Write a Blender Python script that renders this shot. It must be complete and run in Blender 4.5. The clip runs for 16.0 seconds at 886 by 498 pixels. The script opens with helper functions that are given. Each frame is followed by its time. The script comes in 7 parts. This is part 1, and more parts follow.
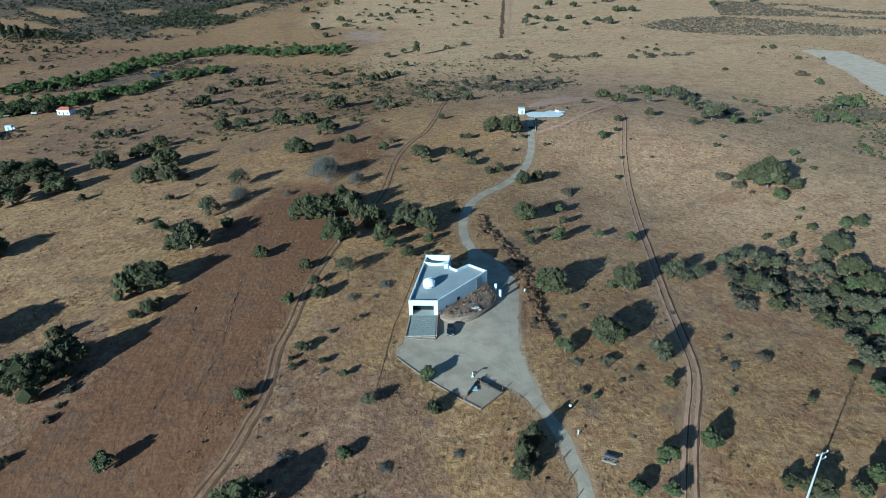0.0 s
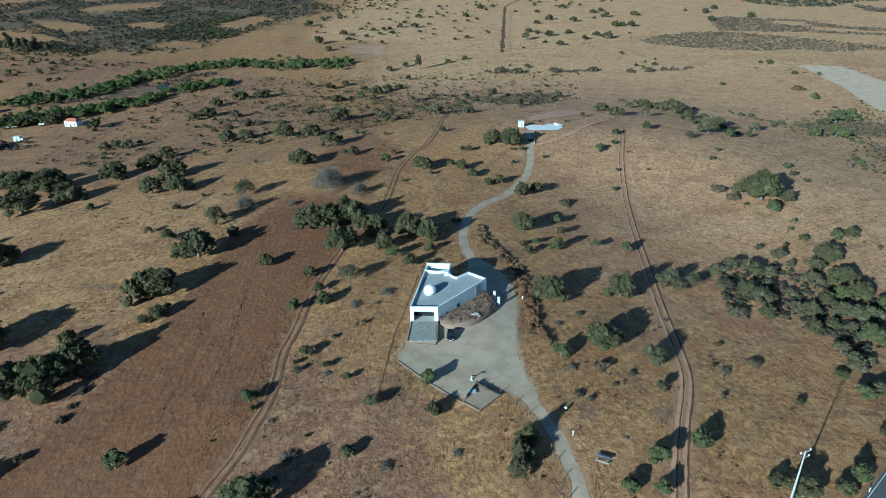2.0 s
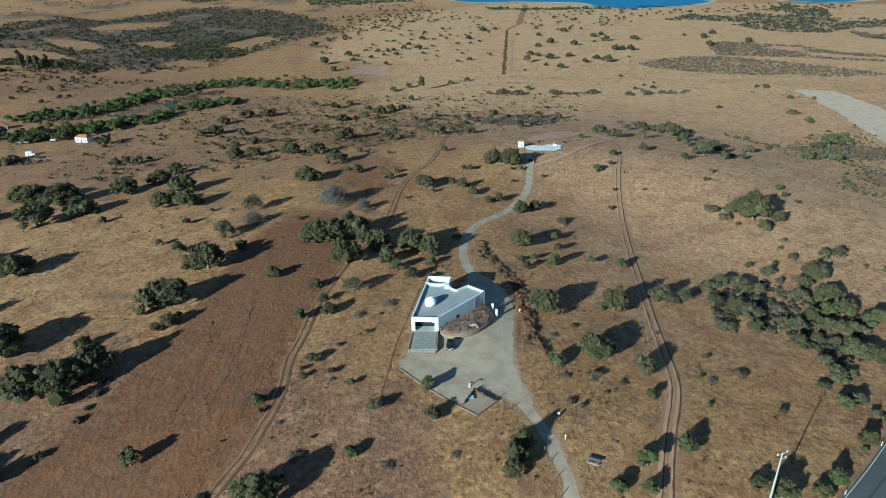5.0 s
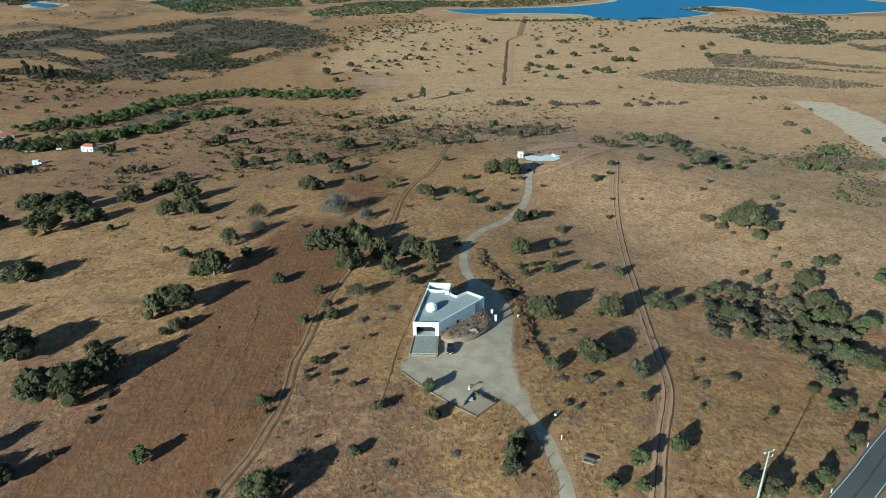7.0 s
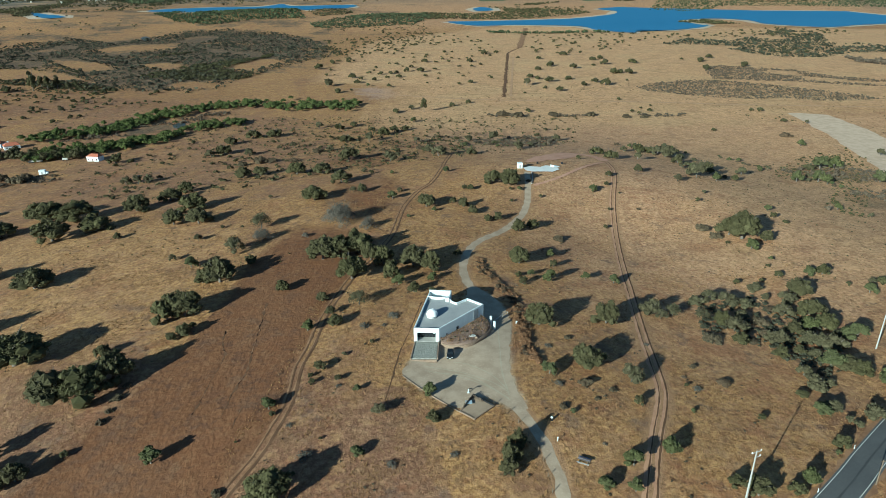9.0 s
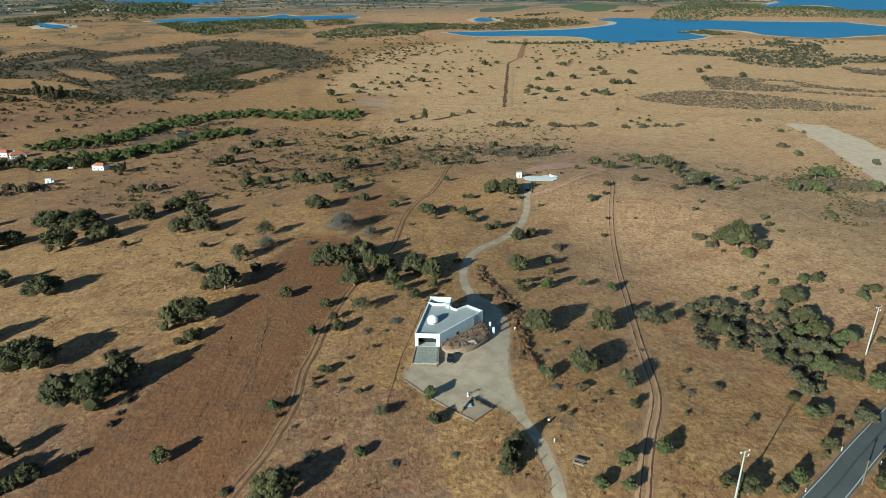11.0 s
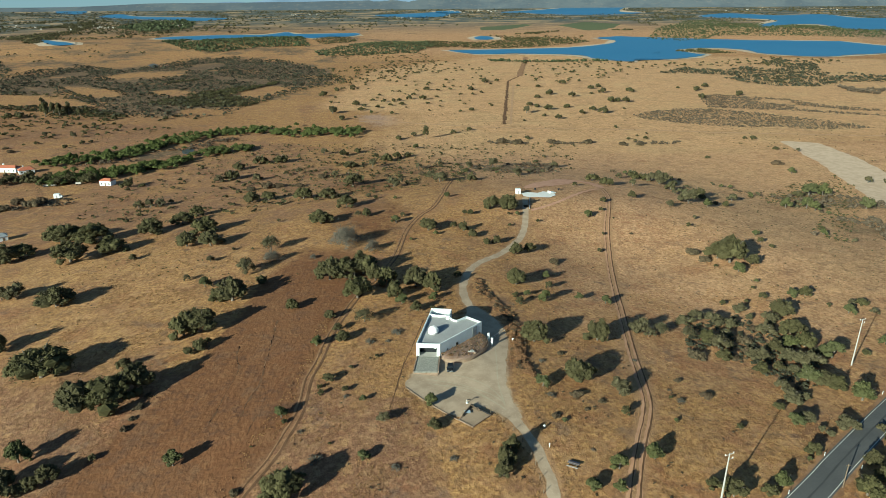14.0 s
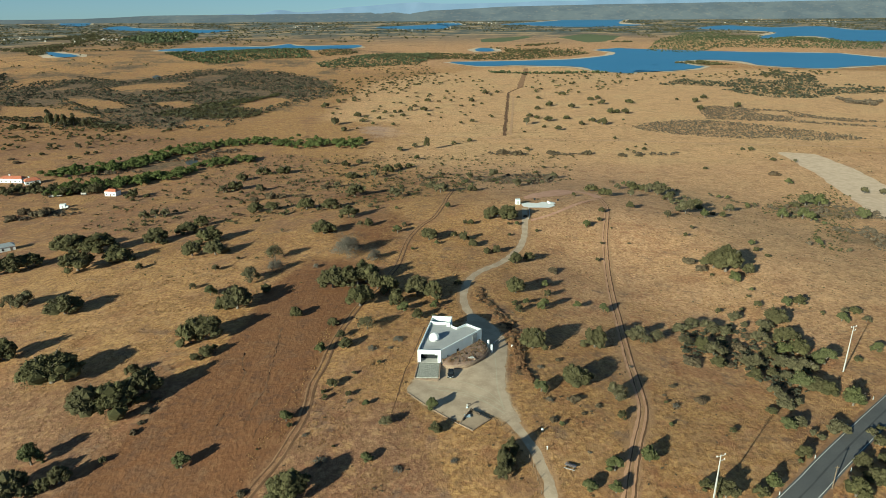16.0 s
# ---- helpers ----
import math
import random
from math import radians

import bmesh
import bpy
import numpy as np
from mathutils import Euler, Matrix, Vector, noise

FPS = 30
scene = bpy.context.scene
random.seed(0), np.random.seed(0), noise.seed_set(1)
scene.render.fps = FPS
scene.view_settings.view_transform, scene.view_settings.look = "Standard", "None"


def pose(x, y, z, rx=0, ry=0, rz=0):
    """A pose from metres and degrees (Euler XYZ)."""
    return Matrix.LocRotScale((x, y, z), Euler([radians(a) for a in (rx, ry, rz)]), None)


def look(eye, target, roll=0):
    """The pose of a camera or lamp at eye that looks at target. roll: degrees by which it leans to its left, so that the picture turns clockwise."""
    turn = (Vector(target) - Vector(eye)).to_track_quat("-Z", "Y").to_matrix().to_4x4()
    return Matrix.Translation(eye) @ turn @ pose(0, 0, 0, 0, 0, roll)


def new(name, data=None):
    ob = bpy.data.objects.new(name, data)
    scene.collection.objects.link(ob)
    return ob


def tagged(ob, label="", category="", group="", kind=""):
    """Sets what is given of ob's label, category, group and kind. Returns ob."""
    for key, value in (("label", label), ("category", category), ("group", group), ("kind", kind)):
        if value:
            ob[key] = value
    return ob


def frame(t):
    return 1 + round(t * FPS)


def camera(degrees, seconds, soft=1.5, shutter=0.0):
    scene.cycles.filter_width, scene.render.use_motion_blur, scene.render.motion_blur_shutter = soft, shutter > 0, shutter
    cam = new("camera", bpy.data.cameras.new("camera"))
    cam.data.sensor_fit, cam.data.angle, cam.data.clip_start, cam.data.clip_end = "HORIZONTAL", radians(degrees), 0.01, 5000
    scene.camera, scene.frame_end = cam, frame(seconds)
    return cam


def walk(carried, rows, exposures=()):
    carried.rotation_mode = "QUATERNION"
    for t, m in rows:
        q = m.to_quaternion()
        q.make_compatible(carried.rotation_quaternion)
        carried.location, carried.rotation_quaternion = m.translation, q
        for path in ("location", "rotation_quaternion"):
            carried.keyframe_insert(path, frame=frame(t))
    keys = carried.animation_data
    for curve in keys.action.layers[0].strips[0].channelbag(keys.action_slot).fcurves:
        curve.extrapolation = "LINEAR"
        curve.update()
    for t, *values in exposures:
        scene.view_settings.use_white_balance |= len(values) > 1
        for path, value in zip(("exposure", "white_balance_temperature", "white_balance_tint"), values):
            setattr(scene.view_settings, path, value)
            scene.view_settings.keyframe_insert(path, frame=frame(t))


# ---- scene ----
cam = camera(69.5, 16.0, soft=0.75)
PATH = [
    (0, (5.496, -130.433, 86.136), (5.539, -128.661, 85.209), -1.6),
    (0.5, (5.578, -131.706, 86.459), (5.619, -129.93, 85.541), -1.6),
    (1, (5.48, -133.0, 86.868), (5.522, -131.22, 85.958), -1.5),
    (1.5, (5.436, -134.16, 87.197), (5.478, -132.375, 86.296), -1.4),
    (2, (5.427, -135.384, 87.532), (5.469, -133.595, 86.639), -1.4),
    (2.5, (5.325, -136.589, 87.887), (5.37, -134.796, 87.001), -1.3),
    (3, (5.316, -137.9, 88.27), (5.361, -136.103, 87.394), -1.2),
    (3.5, (5.29, -139.111, 88.648), (5.335, -137.31, 87.779), -1.1),
    (4, (5.289, -140.362, 88.915), (5.333, -138.556, 88.057), -1.0),
    (6.5, (5.163, -146.523, 90.744), (5.202, -144.699, 89.925), -0.7),
    (7, (5.106, -147.742, 91.088), (5.146, -145.915, 90.276), -0.7),
    (7.5, (5.124, -148.94, 91.493), (5.164, -147.109, 90.688), -0.7),
    (8, (5.117, -150.224, 91.845), (5.157, -148.39, 91.048), -0.6),
    (8.5, (5.091, -151.453, 92.233), (5.13, -149.617, 91.443), -0.6),
    (9, (5.056, -152.618, 92.598), (5.095, -150.778, 91.815), -0.6),
    (11.5, (4.955, -158.745, 94.683), (4.992, -156.891, 93.933), -0.5),
    (12, (4.932, -159.987, 95.044), (4.968, -158.13, 94.302), -0.5),
    (12.5, (4.908, -161.237, 95.453), (4.945, -159.378, 94.717), -0.5),
    (13, (4.887, -162.447, 95.906), (4.924, -160.585, 95.178), -0.5),
    (13.5, (4.879, -163.684, 96.225), (4.916, -161.819, 95.506), -0.5),
    (14, (4.825, -164.854, 96.524), (4.862, -162.985, 95.812), -0.4),
    (14.5, (4.843, -166.129, 96.862), (4.879, -164.257, 96.158), -0.4),
    (15, (4.832, -167.383, 97.227), (4.868, -165.508, 96.53), -0.4),
    (15.5, (4.768, -168.55, 97.552), (4.804, -166.673, 96.863), -0.4),
    (16, (4.723, -169.8, 97.837), (4.758, -167.92, 97.156), -0.4),
]
walk(cam, [(t, look(eye, target, roll)) for t, eye, target, roll in PATH], [(0, 0.71, 4110, 0), (3.5, 0.73, 4390, 0), (7, 0.77, 4620, 0), (9, 0.79, 4800, 0), (12, 0.84, 5080, 1), (16, 0.90, 5560, 2)])

# ---- world, sun and exposure ----
SUN_AZ = radians(48.5)          # the way shadows fall, from +x towards +y
SUN_EL = radians(18.5)
world = bpy.data.worlds.new("sky")
world.use_nodes = True
scene.world = world
sky = world.node_tree.nodes.new("ShaderNodeTexSky")
sky.sky_type = "NISHITA"
sky.sun_disc = False
sky.sun_elevation = SUN_EL
sky.sun_rotation = radians(90) - (SUN_AZ + math.pi)
sky.altitude = 0
sky.dust_density = 0.15
sky.ozone_density = 0.6
sky.air_density = 0.5
tone = world.node_tree.nodes.new("ShaderNodeMix")
tone.data_type, tone.blend_type = "RGBA", "MULTIPLY"
tone.inputs[0].default_value = 1.0
tone.inputs[7].default_value = (0.75, 0.97, 0.98, 1)
haze = world.node_tree.nodes.new("ShaderNodeGamma")
haze.inputs[1].default_value = 0.6
world.node_tree.links.new(sky.outputs[0], haze.inputs[0])
world.node_tree.links.new(haze.outputs[0], tone.inputs[6])
world.node_tree.links.new(tone.outputs[2], world.node_tree.nodes["Background"].inputs[0])
world.node_tree.nodes["Background"].inputs[1].default_value = 0.078
sun = new("sun", bpy.data.lights.new("sun", "SUN"))
sun.data.energy = 5.0
sun.data.angle = radians(0.53)
sun.data.color = (1.0, 0.92, 0.64)
sun.matrix_world = look((-math.cos(SUN_AZ) * 100, -math.sin(SUN_AZ) * 100, math.tan(SUN_EL) * 100), (0, 0, 0))


# ---- materials ----
class Nodes:
    """Short hand for a material's node tree."""

    def __init__(self, name, rough=0.8, metal=0.0, spec=0.3):
        self.m = bpy.data.materials.new(name)
        self.m.use_nodes = True
        self.t = self.m.node_tree
        self.b = self.t.nodes["Principled BSDF"]
        self.b.inputs["Roughness"].default_value = rough
        self.b.inputs["Metallic"].default_value = metal
        self.b.inputs["Specular IOR Level"].default_value = spec

    def put(self, socket, value):
        if isinstance(value, bpy.types.NodeSocket):
            self.t.links.new(value, socket)
        elif isinstance(value, tuple) and len(value) == 3 and socket.type == "RGBA":
            socket.default_value = (*value, 1)
        else:
            socket.default_value = value

    def place(self, kind="world"):
        if kind == "world":
            return self.t.nodes.new("ShaderNodeNewGeometry").outputs["Position"]
        return self.t.nodes.new("ShaderNodeTexCoord").outputs["Object"]

    def noise(self, at, scale, detail=4.0, rough=0.55, stretch=None, turn=0.0):
        if stretch:
            mp = self.t.nodes.new("ShaderNodeMapping")
            mp.inputs["Rotation"].default_value = (0, 0, turn)
            mp.inputs["Scale"].default_value = stretch
            self.put(mp.inputs["Vector"], at)
            at = mp.outputs[0]
        n = self.t.nodes.new("ShaderNodeTexNoise")
        self.put(n.inputs["Vector"], at)
        n.inputs["Scale"].default_value = scale
        n.inputs["Detail"].default_value = detail
        n.inputs["Roughness"].default_value = rough
        return n.outputs["Fac"]

    def math(self, op, a, b=0.0, c=0.0, clamp=False):
        n = self.t.nodes.new("ShaderNodeMath")
        n.operation = op
        n.use_clamp = clamp
        for s, v in zip(n.inputs, (a, b, c)):
            self.put(s, v)
        return n.outputs[0]

    def step(self, a, low, high):
        n = self.t.nodes.new("ShaderNodeMapRange")
        n.interpolation_type = "SMOOTHSTEP"
        for s, v in zip(n.inputs, (a, low, high, 0.0, 1.0)):
            self.put(s, v)
        return n.outputs[0]

    def mix(self, f, a, b):
        n = self.t.nodes.new("ShaderNodeMix")
        n.data_type = "RGBA"
        self.put(n.inputs[0], f)
        self.put(n.inputs[6], a)
        self.put(n.inputs[7], b)
        return n.outputs[2]

    def zone(self, name):
        a = self.t.nodes.new("ShaderNodeAttribute")
        a.attribute_name = name
        s = self.t.nodes.new("ShaderNodeSeparateColor")
        self.t.links.new(a.outputs["Color"], s.inputs[0])
        return s.outputs

    def random(self, island=True):
        if island:
            return self.t.nodes.new("ShaderNodeNewGeometry").outputs["Random Per Island"]
        return self.t.nodes.new("ShaderNodeObjectInfo").outputs["Random"]

    def bump(self, height, strength, distance):
        n = self.t.nodes.new("ShaderNodeBump")
        n.inputs["Strength"].default_value = strength
        n.inputs["Distance"].default_value = distance
        self.put(n.inputs["Height"], height)
        self.t.links.new(n.outputs[0], self.b.inputs["Normal"])

    def tinted(self, colour, by):
        n = self.t.nodes.new("ShaderNodeMix")
        n.data_type, n.blend_type = "RGBA", "MULTIPLY"
        n.inputs[0].default_value = 1.0
        self.put(n.inputs[6], colour)
        self.put(n.inputs[7], by)
        return n.outputs[2]

    def done(self, colour):
        self.put(self.b.inputs["Base Color"], colour)
        return self.m


EARTH = (1.0, 0.975, 1.16)          # the warm earth and plants of this place against neutral grey


def grainy(name, c1, c2, coarse, fine, rough=0.8, bump=0.3, depth=0.02, metal=0.0, spec=0.3, at="object"):
    """A surface of two colours with variation at two scales and a fine relief."""
    k = Nodes(name, rough, metal, spec)
    p = k.place(at)
    a, b = k.noise(p, coarse, 3), k.noise(p, fine, 4, 0.65)
    f = k.step(k.math("MULTIPLY_ADD", b, 0.5, k.math("MULTIPLY", a, 0.5)), 0.34, 0.66)
    if bump:
        k.bump(b, bump, depth)
    return k.done(k.mix(f, c1, c2))


def leafy(name, c1, c2, c3, rough=0.6):
    """Leaves: every clump has its own shade, every tree its own tone."""
    k = Nodes(name, max(rough, 0.8), 0, 0.12)
    col = k.mix(k.random(True), c1, c2)
    tone = k.math("MULTIPLY", k.random(False), 0.55)
    return k.done(k.tinted(k.mix(tone, col, c3), EARTH))


def ground_material():
    k = Nodes("dry_grassland", 0.95, 0, 0.1)
    p = k.place("world")
    worn = k.zone("zone_c")
    n50, n12 = k.noise(p, 0.018, 3), k.noise(p, 0.085, 3)
    n3, n1, nf = k.noise(p, 0.36, 4, 0.6), k.noise(p, 1.1, 3, 0.6), k.noise(p, 3.2, 3, 0.7)
    tuft = k.noise(p, 0.7, 3, 0.6)
    z1, z2 = k.zone("zone"), k.zone("zone_b")
    wob = k.math("MULTIPLY_ADD", n12, 0.5, k.math("MULTIPLY_ADD", n3, 0.5, -0.5))

    def area(z, sharp=0.16):
        return k.step(k.math("ADD", z, k.math("MULTIPLY", wob, 0.9)), 0.5 - sharp, 0.5 + sharp)

    # straw over earth
    straw = k.mix(k.step(tuft, 0.36, 0.66), (0.250, 0.126, 0.041), (0.53, 0.308, 0.096))
    straw = k.mix(k.math("MULTIPLY", k.step(nf, 0.46, 0.70), 0.7), straw, (0.59, 0.366, 0.134))
    fine = k.noise(p, 1.9, 4, 0.75)
    straw = k.mix(k.math("MULTIPLY", k.step(fine, 0.50, 0.72), 0.45), straw, (0.19, 0.100, 0.043))
    straw = k.mix(k.math("MULTIPLY", k.step(n3, 0.50, 0.68), 0.55), straw, (0.30, 0.143, 0.062))
    earth = k.mix(k.step(fine, 0.35, 0.65), (0.170, 0.086, 0.044), (0.300, 0.162, 0.080))
    cover = k.math("ADD", k.math("MULTIPLY", n12, 0.75), k.math("MULTIPLY", n3, 0.45))
    cover = k.math("MULTIPLY_ADD", n50, 0.55, cover)
    cover = k.math("MULTIPLY_ADD", k.math("MINIMUM", worn[2], 0.0), 0.52, cover)
    grass = k.mix(k.step(cover, 0.63, 0.90), earth, straw)
    blade = k.noise(p, 4.0, 4, 0.75, (1.0, 0.7, 1.0), radians(-10))
    grass = k.mix(k.math("MULTIPLY", k.step(blade, 0.50, 0.66), 0.28), grass, (0.62, 0.396, 0.155))
    grass = k.mix(k.math("MULTIPLY", k.step(blade, 0.46, 0.34), 0.28), grass, (0.16, 0.088, 0.041))
    dark = k.step(k.noise(p, 0.42, 5, 0.78), 0.57, 0.72)
    grass = k.mix(k.math("MULTIPLY", dark, 0.55), grass, (0.085, 0.060, 0.034))
    mid = k.noise(p, 0.17, 4, 0.65)
    grass = k.mix(k.math("MULTIPLY", k.step(mid, 0.50, 0.62), 0.42), grass, (0.235, 0.143, 0.060))
    grass = k.mix(k.math("MULTIPLY", k.step(mid, 0.46, 0.34), 0.38), grass, (0.56, 0.352, 0.130))
    pale = k.mix(k.step(tuft, 0.34, 0.66), (0.49, 0.285, 0.124), (0.74, 0.475, 0.228))
    pale = k.mix(k.math("MULTIPLY", k.step(fine, 0.48, 0.70), 0.6), pale, (0.29, 0.155, 0.070))
    pale = k.mix(k.math("MULTIPLY", k.step(n3, 0.48, 0.64), 0.6), pale, (0.43, 0.220, 0.100))
    pale = k.mix(k.math("MULTIPLY", k.step(mid, 0.50, 0.64), 0.5), pale, (0.40, 0.225, 0.105))
    pale = k.mix(k.math("MULTIPLY", dark, 0.5), pale, (0.13, 0.090, 0.046))
    grass = k.mix(k.step(k.math("ADD", worn[2], k.math("MULTIPLY", wob, 1.6)), 0.15, 1.05), grass, pale)
    # reddish worked strip, with its long furrows
    drab, rust = k.noise(p, 0.105, 5, 0.7), k.noise(p, 0.062, 5, 0.72)
    grass = k.mix(k.math("MULTIPLY", k.step(rust, 0.53, 0.66), 0.6), grass, (0.30, 0.138, 0.060))
    grass = k.mix(k.math("MULTIPLY", k.step(drab, 0.56, 0.68), 0.6), grass, (0.150, 0.105, 0.072))
    # tussocks: sunlit tops and shaded open earth between them, put into the colour
    clump = k.noise(p, 0.95, 2, 0.5, (1.0, 0.75, 1.0), radians(-16))
    clod = k.noise(p, 0.55, 3, 0.6, (1.0, 0.5, 1.0), radians(28))
    fur = k.noise(p, 0.9, 3, 0.6, (1.0, 0.06, 1.0), radians(-24))
    red = k.mix(k.step(fur, 0.30, 0.72), (0.162, 0.076, 0.031), (0.232, 0.114, 0.046))
    red = k.mix(k.math("MULTIPLY", k.step(k.noise(p, 1.4, 4, 0.75), 0.46, 0.66), 0.6), red, (0.245, 0.122, 0.050))
    red = k.mix(k.math("MULTIPLY", k.step(n3, 0.48, 0.66), 0.7), red, (0.115, 0.062, 0.036))
    red = k.mix(k.math("MULTIPLY", k.step(mid, 0.50, 0.40), 0.55), red, (0.215, 0.104, 0.043))
    red = k.mix(k.math("MULTIPLY", k.step(n50, 0.50, 0.70), 0.5), red, (0.25, 0.130, 0.054))
    red = k.mix(k.math("MULTIPLY", k.step(blade, 0.54, 0.68), 0.4), red, (0.31, 0.175, 0.076))
    red = k.mix(k.math("MULTIPLY", k.step(rust, 0.50, 0.62), 0.55), red, (0.225, 0.106, 0.043))
    red = k.mix(k.math("MULTIPLY", k.step(drab, 0.52, 0.64), 0.4), red, (0.140, 0.088, 0.052))
    red = k.mix(k.math("MULTIPLY", dark, 0.4), red, (0.095, 0.055, 0.030))
    red = k.tinted(red, (0.88, 0.86, 0.84))
    col = k.mix(area(z1[0], 0.22), grass, red)
    # scrub ground
    scrub = k.mix(n3, (0.058, 0.054, 0.034), (0.106, 0.088, 0.053))
    scrub = k.mix(k.step(n12, 0.54, 0.74), scrub, (0.24, 0.160, 0.085))
    n160 = k.noise(p, 0.0065, 4, 0.6)
    broken = k.math("MULTIPLY_ADD", n160, 1.5, k.math("MULTIPLY_ADD", n12, 1.0, k.math("MULTIPLY", n50, 0.9)))
    sm = k.step(k.math("ADD", z1[1], k.math("ADD", broken, -1.75)), 0.36, 0.64)
    col = k.mix(k.math("MULTIPLY", sm, 0.92), col, scrub)
    # bare pale ground
    bare = k.mix(n3, (0.34, 0.222, 0.135), (0.46, 0.315, 0.205))
    col = k.mix(area(z1[2], 0.1), col, bare)
    gold = k.mix(k.step(tuft, 0.36, 0.64), (0.53, 0.305, 0.124), (0.78, 0.500, 0.230))
    gold = k.mix(k.math("MULTIPLY", k.step(n12, 0.40, 0.66), 0.6), gold, (0.58, 0.352, 0.140))
    rows = k.noise(p, 0.22, 4, 0.7, (0.10, 1.0, 1.0), radians(8))
    gold = k.mix(k.math("MULTIPLY", k.step(rows, 0.48, 0.66), 0.45), gold, (0.44, 0.270, 0.108))
    gold = k.mix(k.math("MULTIPLY", k.step(n50, 0.46, 0.66), 0.5), gold, (0.62, 0.430, 0.185))
    gold = k.mix(k.math("MULTIPLY", k.step(fine, 0.50, 0.68), 0.5), gold, (0.22, 0.119, 0.050))
    gold = k.mix(k.math("MULTIPLY", dark, 0.35), gold, (0.16, 0.096, 0.045))
    gold = k.mix(k.math("MULTIPLY", k.step(mid, 0.50, 0.62), 0.5), gold, (0.34, 0.207, 0.086))
    gold = k.mix(k.math("MULTIPLY", k.step(k.noise(p, 0.035, 4, 0.7), 0.52, 0.66), 0.5), gold, (0.30, 0.196, 0.086))
    col = k.mix(area(z2[0], 0.3), col, gold)
    gate = k.math("SUBTRACT", 1.0, k.math("MULTIPLY", area(z1[0], 0.22), 0.7))
    # clump paints the tussocks' light tops and shaded gaps
    col = k.mix(k.math("MULTIPLY", gate, k.math("MULTIPLY", k.step(clump, 0.52, 0.66), 0.22)), col, (0.56, 0.345, 0.148))
    col = k.mix(k.math("MULTIPLY", gate, k.math("MULTIPLY", k.step(clump, 0.48, 0.36), 0.42)), col, (0.150, 0.080, 0.036))
    col = k.mix(k.math("MULTIPLY", gate, k.math("MULTIPLY", k.step(clod, 0.46, 0.34), 0.34)), col, (0.175, 0.096, 0.044))
    spot, wide = k.noise(p, 0.24, 4, 0.6), k.noise(p, 0.05, 4, 0.65)
    col = k.mix(k.math("MULTIPLY", gate, k.math("MULTIPLY", k.step(spot, 0.54, 0.64), 0.30)), col, (0.200, 0.122, 0.062))
    col = k.mix(k.math("MULTIPLY", gate, k.math("MULTIPLY", k.step(spot, 0.46, 0.36), 0.20)), col, (0.600, 0.385, 0.172))
    col = k.mix(k.math("MULTIPLY", gate, k.math("MULTIPLY", k.step(wide, 0.53, 0.66), 0.28)), col, (0.290, 0.165, 0.080))
    crop = k.mix(n3, (0.085, 0.10, 0.045), (0.13, 0.15, 0.065))
    col = k.mix(area(z2[1], 0.05), col, crop)
    trod = k.mix(n1, (0.32, 0.185, 0.081), (0.43, 0.265, 0.120))
    col = k.mix(k.math("MULTIPLY", k.step(k.math("ADD", worn[1], k.math("MULTIPLY", wob, 1.3)), 0.25, 0.85), 0.8), col, trod)
    col = k.tinted(col, EARTH)
    grit = k.mix(k.step(n3, 0.35, 0.65), (0.385, 0.285, 0.190), (0.485, 0.368, 0.252))
    col = k.mix(k.step(k.math("ADD", worn[0], k.math("MULTIPLY", wob, 1.2)), 0.22, 0.62), col, grit)
    # far land: the haze of distance is put into its grey wood tone
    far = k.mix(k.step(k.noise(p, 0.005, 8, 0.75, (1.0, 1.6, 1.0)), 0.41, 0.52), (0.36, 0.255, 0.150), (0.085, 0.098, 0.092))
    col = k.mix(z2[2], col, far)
    h = k.math("ADD", k.math("MULTIPLY", tuft, 0.6), k.math("MULTIPLY", nf, 0.5))
    h = k.math("MULTIPLY_ADD", fine, 0.5, h)
    h = k.math("MULTIPLY", h, k.math("MULTIPLY_ADD", k.math("MAXIMUM", k.math("MULTIPLY", z1[0], 1.1), worn[0]), -0.72, 1.0))
    h = k.math("MULTIPLY_ADD", clump, 0.8, h)
    k.bump(h, 1.0, 0.26)
    return k.done(col)


def soil(name, c1, c2, c3):
    k = Nodes(name, 0.95, 0, 0.1)
    p = k.place("world")
    a, b = k.noise(p, 0.22, 4), k.noise(p, 2.2, 4, 0.7)
    col = k.mix(k.step(a, 0.35, 0.65), c1, c2)
    col = k.mix(k.step(b, 0.5, 0.8), col, c3)
    if c1[0] > 2.2 * c1[2]:
        col = k.tinted(col, EARTH)
    k.bump(b, 0.5, 0.08)
    return k.done(col)


def water_material():
    k = Nodes("lake_water", 0.45, 0, 0.15)
    p = k.place("world")
    k.bump(k.noise(p, 0.05, 4, 0.6, (1, 3, 1)), 0.15, 1.5)
    return k.done(k.mix(k.noise(p, 0.003, 3), (0.036, 0.150, 0.300), (0.058, 0.185, 0.345)))


GROUND = ground_material()
GRAVEL = soil("pale_gravel", (0.385, 0.288, 0.202), (0.485, 0.372, 0.266), (0.565, 0.444, 0.325))
RUT = soil("red_rut_soil", (0.115, 0.064, 0.030), (0.165, 0.094, 0.045), (0.22, 0.135, 0.068))
TRACK = soil("trodden_earth", (0.39, 0.238, 0.112), (0.48, 0.305, 0.150), (0.56, 0.375, 0.190))
EASTSOIL = soil("orange_track_earth", (0.43, 0.240, 0.118), (0.52, 0.310, 0.158), (0.58, 0.375, 0.205))
DULLTRACK = soil("brown_track_earth", (0.22, 0.122, 0.055), (0.32, 0.190, 0.088), (0.42, 0.265, 0.125))
